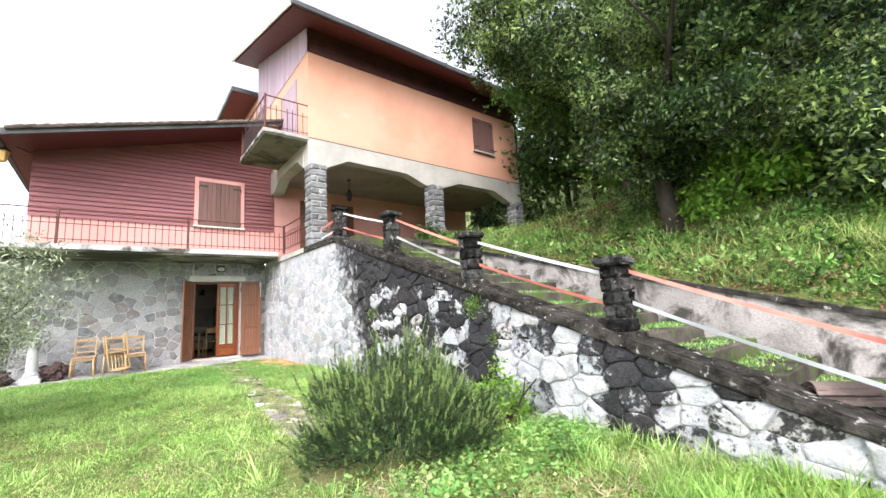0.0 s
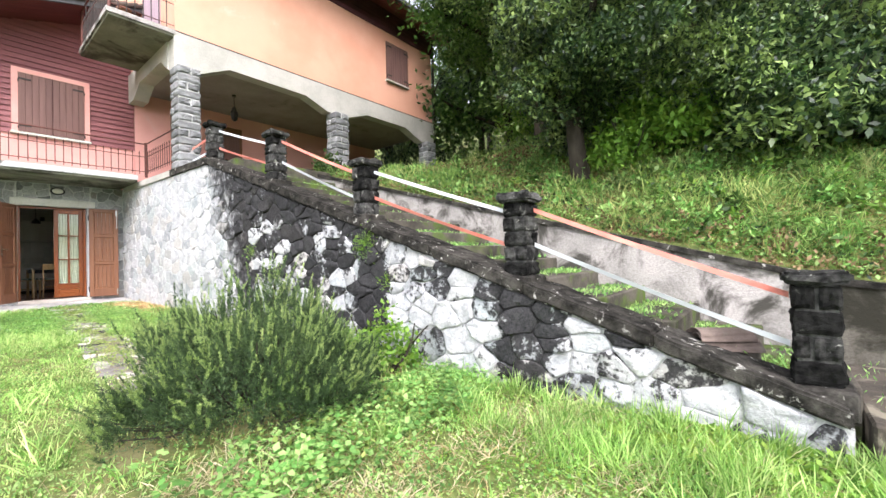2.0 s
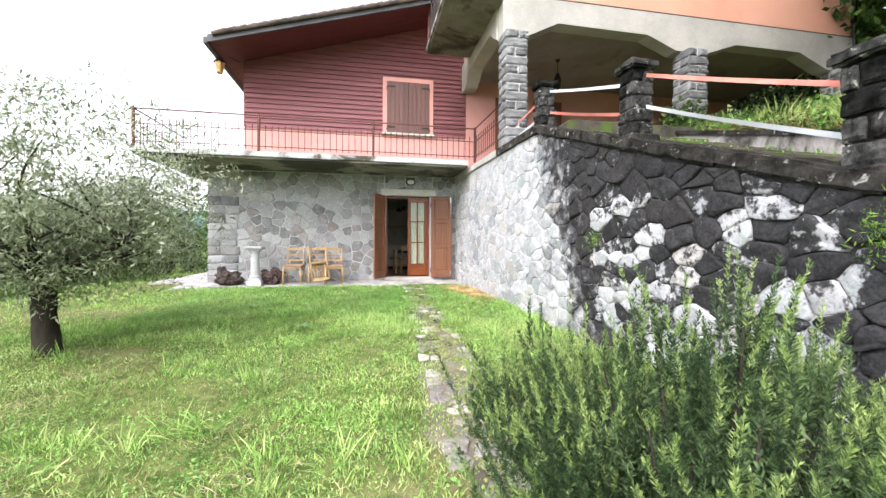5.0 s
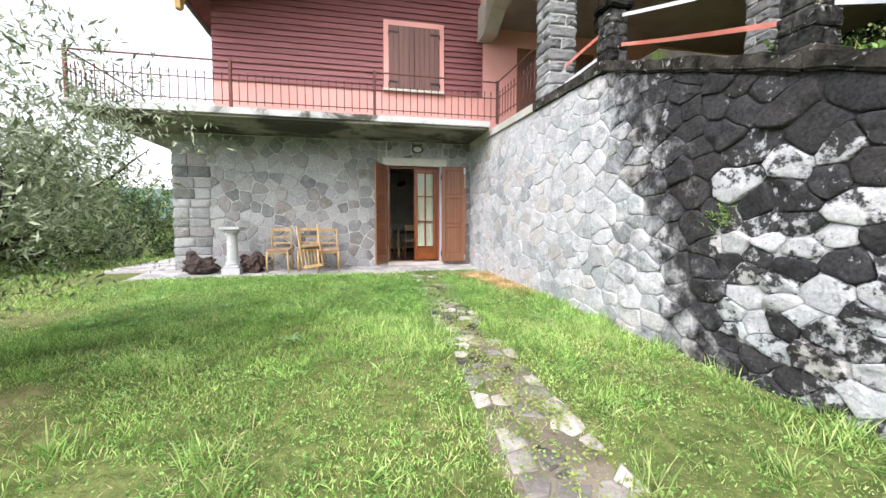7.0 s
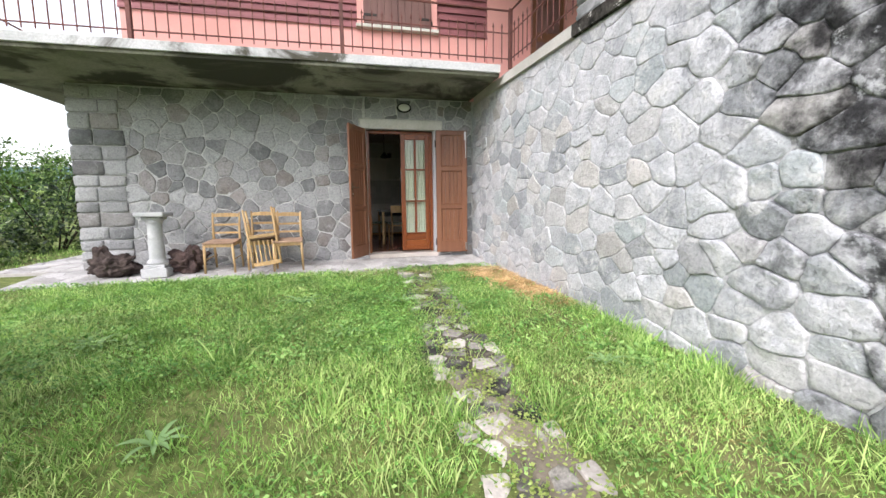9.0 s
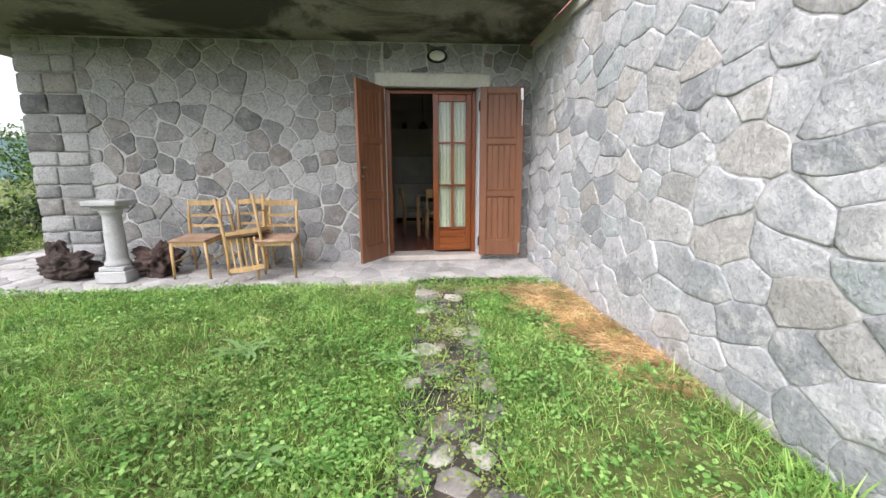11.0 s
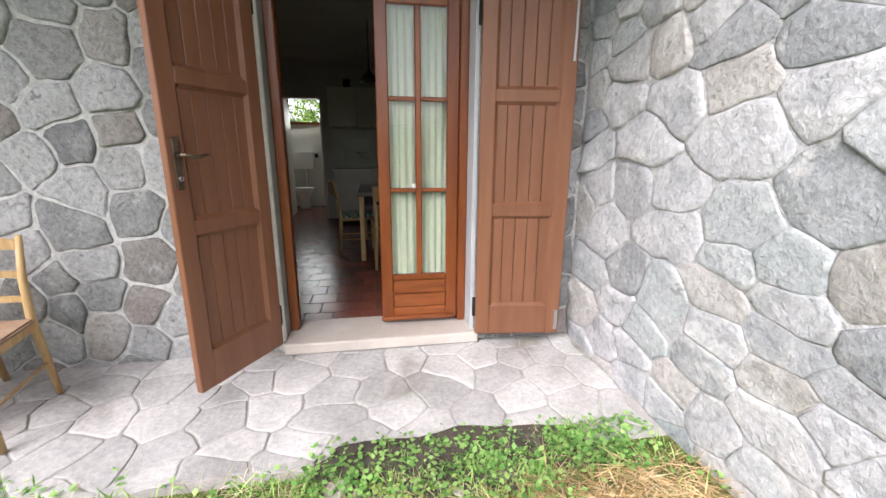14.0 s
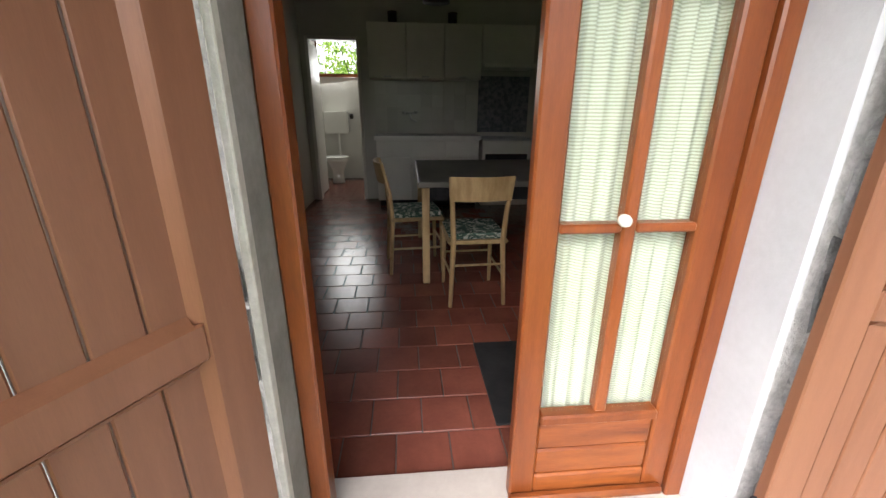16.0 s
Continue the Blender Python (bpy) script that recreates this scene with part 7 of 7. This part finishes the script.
broad_leaves("bank_weeds", bare(bank_points(1000, 34, 16, 0.10, 3.66, 8.5, -15, -5)), 0.055, M_WEED, "bright leafy weeds on the bank", 34, 0.16)
broad_leaves("bank_weeds", bare(bank_points(1500, 14, 20, 0.09)), 0.05, M_HEDGE, "leafy weeds on the bank", 14)
nr = np.random.default_rng(35)
for name, mat, count, size, seed in (("bank_herbs", M_WEED, 420, 0.085, 36), ("bank_herbs", M_HEDGE, 420, 0.10, 37), ("bank_herbs", M_BRIGHT, 150, 0.075, 38)):
    c = bare(bank_points(count, seed, 1, 0.0, 3.75, 9.5, -16, -5))
    c[:, 2] += 0.07
    b, d, s = leaf_cloud(c, 0.20, 34, size, nr, -0.2, 0.5, 0.7)
    v, f = kites(b.astype(np.float32), d.astype(np.float32), s.astype(np.float32))
    tagged(bulk(name, v, f, mat, None, "stuff", "leafy herbs and young brambles on the bank"), category="weeds")
for mat, count, size, seed in ((M_WEED, 170, 0.05, 44), (M_OAK, 120, 0.06, 45), (M_BRUSH, 200, 0.055, 46)):
    c = bank_points(count, seed, 1, 0.0, 3.62, 4.15, -17.5, -5.3)
    c[:, 2] += 0.03
    b, d, s = leaf_cloud(c, 0.17, 34, size, nr, -0.1, 0.5, 0.45)
    v, f = kites(b.astype(np.float32), d.astype(np.float32), s.astype(np.float32))
    tagged(bulk("bank_edge_weeds", v, f, mat, None, "stuff", "weeds and dead leaves along the foot of the bank"), category="weeds")
nr = np.random.default_rng(31)
litter = lawn_points(24000, 4.0, 8.0, -11.0, -5.2, 31, lambda x, y, nr: (np.sin(x * 2.1 + y) * np.sin(y * 1.7 - x) > -0.15) | ((np.abs(x - 6.2) < 1.5) & (np.abs(y + 7.6) < 1.5)))
dd = np.stack([nr.normal(0, 1, len(litter)), nr.normal(0, 1, len(litter)), nr.uniform(0, 0.5, len(litter))], 1)
dd = unit(dd) * nr.uniform(0.04, 0.12, (len(litter), 1))
ss = unit(np.cross(dd, nr.normal(size=dd.shape))) * 0.012
v, f = kites((litter + [0, 0, 0.02]).astype(np.float32), dd.astype(np.float32), ss.astype(np.float32))
tagged(bulk("cut_brush", v, f, M_BRUSH, None, "stuff", "brown cut brush and dead leaves on the bank"), category="dead leaves")

# dark soil washed over the edge of the paving at the end of the path
nr = np.random.default_rng(44)
bm = bmesh.new()
mid = bm.verts.new((0.3, -0.97, patio_z(-0.97) + 0.018))
rim = []
for i in range(36):
    a = 2 * math.pi * i / 36
    r = 1 + 0.35 * noise.noise(Vector((math.cos(a) * 2, math.sin(a) * 2, 7)))
    x, y = 0.3 + 0.62 * r * math.cos(a), -0.97 + 0.19 * r * math.sin(a)
    rim.append((bm.verts.new((0.3 + (x - 0.3) * 0.6, -0.98 + (y + 0.98) * 0.6, patio_z(y) + 0.014 + nr.uniform(-0.006, 0.006))), bm.verts.new((x, y, patio_z(y) - 0.008))))
for (a, b), (c, d) in zip(rim, rim[1:] + rim[:1]):
    bm.faces.new((mid, a, c))
    bm.faces.new((a, b, d, c))
tagged(part("soil_heap", bm, M_PATHDARK, None, "dark soil spilt over the edge of the paving", True, "stuff"), category="soil")

# mown straw by the wall
nr = np.random.default_rng(41)
n = 12000
u, w = nr.random(n), nr.random(n) ** 0.8
sy = -1.15 - 2.1 * u
sx = 1.27 - 0.04 * sy - w * (0.80 - 0.45 * u) * (1 + 0.25 * np.sin(u * 23))
sz = np.array([ground_z(a, b) for a, b in zip(sx.tolist(), sy.tolist())]) + nr.uniform(0.0, 0.045, n)
d = unit(np.stack([nr.normal(0, 1, n), nr.normal(0, 1, n), nr.normal(0, 0.14, n)], 1)) * nr.uniform(0.06, 0.2, (n, 1))
s = unit(np.cross(d, nr.normal(size=(n, 3)))) * 0.0022
v, f = kites(np.stack([sx, sy, sz], 1).astype(np.float32), d.astype(np.float32), s.astype(np.float32))
tagged(bulk("mown_straw", v, f, M_STRAW, None, "stuff", "orange-brown mown straw raked against the wall"), category="straw")

broad_leaves("foot_weeds", tufts(150, 66, -0.9, 1.6, -10.7, -9.9, 30, 0.07, near), 0.045, M_WEED, "leafy weeds at the foot of the rosemary", 66, 0.16)
broad_leaves("foot_weeds", tufts(50, 67, -0.5, 1.5, -10.6, -10.0, 14, 0.08, near), 0.045, M_MOSS, "yellowing leaves at the foot of the rosemary", 67, 0.12)
broad_leaves("lawn_clover", tufts(230, 68, 0.2, 1.7, -12.6, -10.4, 26, 0.07, near), 0.024, M_BRIGHT, "bright patches of clover along the wall", 68, 0.06)

# long arching grass, broad-leaved rosettes and moss in the path
blades("arching_grass", tufts(20, 61, -4.2, -1.2, -9.6, -6.8, 34, 0.06, near), 0.16, 0.36, 0.0034, M_GRASS, "tufts of long arching pale grass", 1.1, 61)
blades("arching_grass", tufts(22, 62, -2.6, 1.2, -6.5, -1.6, 30, 0.05, near), 0.10, 0.22, 0.0034, M_GRASS, "tufts of long arching pale grass", 0.9, 62)


def rosette(x, y, size, seed):
    rng = random.Random(seed)
    z = ground_z(x, y) + 0.005
    t = thing("dock_plant", x, y, z, "rosette of long pale-green dock leaves in the lawn", "weed", "dock plants")
    for i in range(9):
        a = 0.7 * i + rng.uniform(-0.3, 0.3)
        ln, w = size * rng.uniform(0.7, 1.1), size * rng.uniform(0.13, 0.19)
        c, s = math.cos(a), math.sin(a)
        bm = bmesh.new()
        rows = []
        for k in range(6):
            f = k / 5
            r, h = ln * f * 0.92, ln * (0.75 * f - 0.5 * f * f)
            half = w * 0.5 * (math.sin(math.pi * min(f * 0.88 + 0.1, 1.0)) ** 0.7)
            rows.append([bm.verts.new((x + c * r - s * e * half, y + s * r + c * e * half, z + h + abs(e) * half * 0.35)) for e in (-1, 0, 1)])
        for p, q in zip(rows, rows[1:]):
            bm.faces.new((p[0], p[1], q[1], q[0]))
            bm.faces.new((p[1], p[2], q[2], q[1]))
        part("leaf", bm, M_DOCK, t, smooth=True)


for i, (x, y, size) in enumerate(((-1.45, -2.55, 0.26), (-0.42, -2.75, 0.20), (-1.0, -3.6, 0.18), (-2.9, -3.4, 0.20), (-1.9, -4.9, 0.2), (0.75, -4.6, 0.17))):
    rosette(x, y, size, 300 + i)
nr = np.random.default_rng(63)
c = np.stack([np.zeros(260), nr.uniform(-9.0, -1.1, 260)], 1)
c[:, 0] = 0.05 + 0.055 * np.minimum(c[:, 1] + 0.5, 0) + nr.normal(0.03, 0.13, 260)
p = np.repeat(c, 26, axis=0) + nr.normal(0, 0.045, (260 * 26, 2))
p = np.stack([p[:, 0], p[:, 1], [ground_z(a, b) + 0.012 for a, b in p.tolist()]], 1)
broad_leaves("path_moss", p, 0.022, M_MOSS, "yellow-green moss and small weeds in the path", 63, 0.03)

# plants rooted in the wall and on the steps
for i, (y, z) in enumerate(((-8.85, 0.98), (-6.25, 0.95), (-9.2, 0.55))):
    n = 420 if i == 0 else 110
    nr = np.random.default_rng(50 + i)
    p = np.stack([wall_x(y) - np.abs(nr.normal(0.03, 0.05, n)), y + nr.normal(0, 0.05 if i else 0.075, n), z + nr.normal(0, 0.05 if i else 0.085, n)], 1)
    d = unit(np.stack([nr.normal(-0.5, 0.4, n), nr.normal(0, 0.5, n), nr.normal(0.35, 0.6, n)], 1)) * nr.uniform(0.025, 0.06, (n, 1))
    s = unit(np.cross(d, nr.normal(size=(n, 3)))) * 0.0045
    v, f = kites(p.astype(np.float32), d.astype(np.float32), s.astype(np.float32))
    tagged(bulk("wall_fern", v, f, M_BRIGHT, None, "stuff", "yellow-green fern growing out of the stone wall"), category="fern")
for i in range(15):
    ya, z = Y0 + i * RUN, Z0 + i * RISE
    nr = np.random.default_rng(70 + i)
    n = 420
    c = np.stack([nr.uniform(wall_x(ya) + 0.5, 3.35, 14), nr.uniform(ya + 0.1, ya + RUN, 14), np.full(14, z)], 1)
    p = np.repeat(c, n // 14, axis=0) + np.concatenate([nr.normal(0, 0.13, (n, 1)), nr.normal(0, 0.09, (n, 1)), np.zeros((n, 1))], 1)
    p[:, 1] = np.clip(p[:, 1], ya + 0.02, ya + RUN - 0.01)
    d = unit(np.stack([nr.normal(0, 0.7, n), nr.normal(0, 0.7, n), np.ones(n)], 1)) * nr.uniform(0.02, 0.07, (n, 1))
    s = unit(np.cross(d, nr.normal(size=(n, 3)))) * 0.008
    v, f = kites(p.astype(np.float32), d.astype(np.float32), s.astype(np.float32))
    tagged(bulk("step_moss", v, f, M_WEED, None, "stuff", "bright moss and weeds growing on the stone steps"), category="weeds")

for ya, yb, z in ((-13.62, -12.98, -0.20), (-14.3, -13.62, -0.36), (-15.6, -14.3, -0.5)):
    nr = np.random.default_rng(int(-ya * 10))
    n = 120
    c = np.stack([nr.uniform(1.95, 3.35, 40), nr.uniform(ya + 0.05, yb - 0.05, 40), np.full(40, z)], 1)
    p = np.repeat(c, n // 40, axis=0) + np.concatenate([nr.normal(0, 0.10, (n, 1)), nr.normal(0, 0.07, (n, 1)), np.zeros((n, 1))], 1)
    p[:, 1] = np.clip(p[:, 1], ya + 0.02, yb - 0.02)
    p[:, 0] = np.clip(p[:, 0], 1.9, 3.38)
    d = unit(np.stack([nr.normal(0, 0.7, n), nr.normal(0, 0.7, n), np.ones(n)], 1)) * nr.uniform(0.02, 0.07, (n, 1))
    s = unit(np.cross(d, nr.normal(size=(n, 3)))) * 0.006
    v, f = kites(p.astype(np.float32), d.astype(np.float32), s.astype(np.float32))
    tagged(bulk("step_moss", v, f, M_WEED, None, "stuff", "bright moss and weeds growing on the stone steps"), category="weeds")

# ---- stones of the walls, paving and floor tiles ----
rng = random.Random(101)
gap_e = lambda y, z: (0.215 if y > -4.8 else 0.20 if y > -8.2 else 0.205) * (1.2 if math.sin(y * 2.3 + z * 3.1) > 0.5 else 0.9)
WIDE = 0.74
pts = scatter(-12.88 * WIDE, -0.02, -0.75, 2.58, lambda u, z: gap_e(u / WIDE, z) * 0.88, 5, lambda u, z: z < cope_z(u / WIDE) - 0.12, 16000)
line = [(u * WIDE, z) for u, z in ((-12.88, -0.75), (-0.004, -0.75), (-0.004, 2.575), (-4.7, 2.575), (-12.88, cope_z(-12.88) - 0.125))]


def wall_spot(u, v, w):
    return (wall_x(u) - w, min(max(u, -12.88), -0.004), min(v, cope_z(u) - 0.123))


for poly in cells(pts, line):
    poly = [(u / WIDE, z) for u, z in poly]
    cy = sum(p[0] for p in poly) / len(poly)
    if max(p[1] for p in poly) < ground_z(1.0, cy) - 0.05:
        continue
    k = max(min(max((-3.6 - cy) / 2.2, 0.0), 1.0), min(max((cy + 0.9) / 0.6, 0.0), 0.5))
    rubble("stone", poly, wall_spot, rng.uniform(-0.006, 0.002) + 0.004 * k, rng.uniform(0.004, 0.011) + rng.uniform(0.006, 0.030) * k, M_STONE_E, wall_east, rng, 1.0, 0.8, True, 0.7, 0.16, 0.15 + 0.2 * k)

rng = random.Random(102)
for x0, x1, z0, z1 in ((-4.10, -0.62, -0.15, 2.65), (0.62, wall_x(0) - 0.01, -0.15, 2.65), (-0.60, 0.60, 2.32, 2.65)):
    pts = scatter(x0, x1, z0, z1, 0.205 if x0 < -1 else 0.18, 6)
    line = [(x0, z0), (x1, z0), (x1, z1), (x0, z1)]

    def house_spot(u, v, w):
        return (min(max(u, x0), x1), -w, min(max(v, z0), z1))
    for poly in cells(pts, line):
        rubble("stone", poly, house_spot, rng.uniform(0.001, 0.011), rng.uniform(0.006, 0.018), M_STONE_N, wall_north, rng, 1.0, 0.9, True, 0.6, 0.14, 0.2)
z, i = -0.1, 0
while z < 2.62:
    h = rng.uniform(0.15, 0.24)
    w = rng.uniform(0.28, 0.42)
    for a, b in ((-4.75, -4.75 + w), (-4.75 + w, -4.07 + rng.uniform(-0.05, 0.05))):
        bm = bx(a + 0.008, b - 0.008, -0.028, 0.28, z + 0.008, min(z + h, 2.655) - 0.008, 0.012)
        bmesh.ops.subdivide_edges(bm, edges=[e for e in bm.edges if e.calc_length() > 0.1], cuts=3, use_grid_fill=True)
        for v in bm.verts:
            v.co += noise.noise_vector(v.co * 8) * 0.014
        part("quoin", bm, M_STONE_N, wall_north, smooth=True)
    z, i = z + h, i + 1

rng = random.Random(103)
pts = scatter(-5.18, 1.24, -0.96, -0.02, 0.20, 8)
for poly in cells(pts, [(-5.18, -0.97), (wall_x(-0.5) - 0.01, -0.97), (wall_x(-0.5) - 0.03, -0.01), (-5.18, -0.01)]):
    rubble("paving_stone", poly, lambda u, v, w: (u, min(max(v, -0.975), -0.006), patio_z(v) - 0.009 + w * 0.8), 0.003, rng.uniform(0.004, 0.007), M_PAVE, patio, rng, 1.3, 0.25, True, 0.2, 0.06)
pts = scatter(-5.98, -4.76, 0.02, 3.38, 0.3, 9)
for poly in cells(pts, [(-5.98, 0.02), (-4.76, 0.02), (-4.76, 3.38), (-5.98, 3.38)]):
    rubble("paving_stone", poly, lambda u, v, w: (min(u, -4.758), v, -0.012 + w * 0.8), 0.014, rng.uniform(0.009, 0.014), M_PAVE, patio, rng, 0.8, 0.25, True, 0.2, 0.06)

path = thing("garden_path", -0.1, -5, -0.3, "sunken path of dark and pale flagstones with moss between", "path", kind="structure")
verts = []
ny = 60
for j in range(ny + 1):
    y = -1.0 - 8.2 * j / ny
    px = 0.05 + 0.055 * min(y + 0.5, 0)
    for e in (-0.34, -0.1, 0.1, 0.34):
        xx = px + e * (1 + 0.12 * math.sin(y * 5 + e * 9))
        verts.append((xx, y, ground_z(xx, y) + (0.012 if abs(e) < 0.2 else -0.012)))
faces = [(j * 4 + i, j * 4 + i + 1, (j + 1) * 4 + i + 1, (j + 1) * 4 + i) for j in range(ny) for i in range(3)]
cut = 26 * 3
bulk("bed", verts, faces[:cut], M_PATHDARK, path, smooth=True)
bulk("bed", verts, faces[cut:], M_PATHBED, path, smooth=True)
rng = random.Random(104)
pts = scatter(-0.28, 0.28, -9.1, -1.02, 0.17, 12)
for poly in cells(pts, [(-0.28, -9.1), (0.28, -9.1), (0.28, -1.02), (-0.28, -1.02)]):
    if rng.random() < 0.20:
        continue

    def on_path_spot(u, v, w):
        x = u + 0.05 + 0.055 * min(v + 0.5, 0)
        return (x, v, ground_z(x, v) + 0.006 + w)
    rubble("flagstone", poly, on_path_spot, rng.uniform(0.004, 0.022), rng.uniform(0.005, 0.014), M_FLAGPALE if rng.random() < (0.28 if poly[0][1] > -4.4 else 0.85) else M_FLAG, path, rng, 0.5, 0.5, True, 0.4)

TW, TD = 0.205, 0.205
tile_me = None
far = bmesh.new()
for j in range(30):
    y = 0.31 + j * TD
    for i in range(24):
        x = -2.0 + i * TW + (TW / 2 if j % 2 else 0)
        if y > 4.9 and x > -0.5 or x > 2.1 or y > 6.6:
            continue
        if -1.62 < x < 0.55 and y < 4.95:
            if tile_me is None:
                bm = bx(-TW / 2 + 0.003, TW / 2 - 0.003, -TD / 2 + 0.003, TD / 2 - 0.003, 0, 0.008, 0.002)
                tile_me = bpy.data.meshes.new("tile")
                bmesh.ops.recalc_face_normals(bm, faces=bm.faces)
                bm.to_mesh(tile_me)
                bm.free()
                tile_me.materials.append(M_COTTO)
            rr = random.Random(i * 50 + j)
            shared("tile", tile_me, Matrix.Translation((x + TW / 2, y + TD / 2, FL - 0.008 + rr.uniform(-0.0006, 0.0006))) @ Euler((rr.uniform(-0.003, 0.003), rr.uniform(-0.003, 0.003), 0)).to_matrix().to_4x4(), floor)
        else:
            box(far, x + 0.003, x + TW - 0.003, y + 0.003, y + TD - 0.003, FL - 0.007, FL)
part("tiles", far, M_COTTO, floor, kind="stuff")
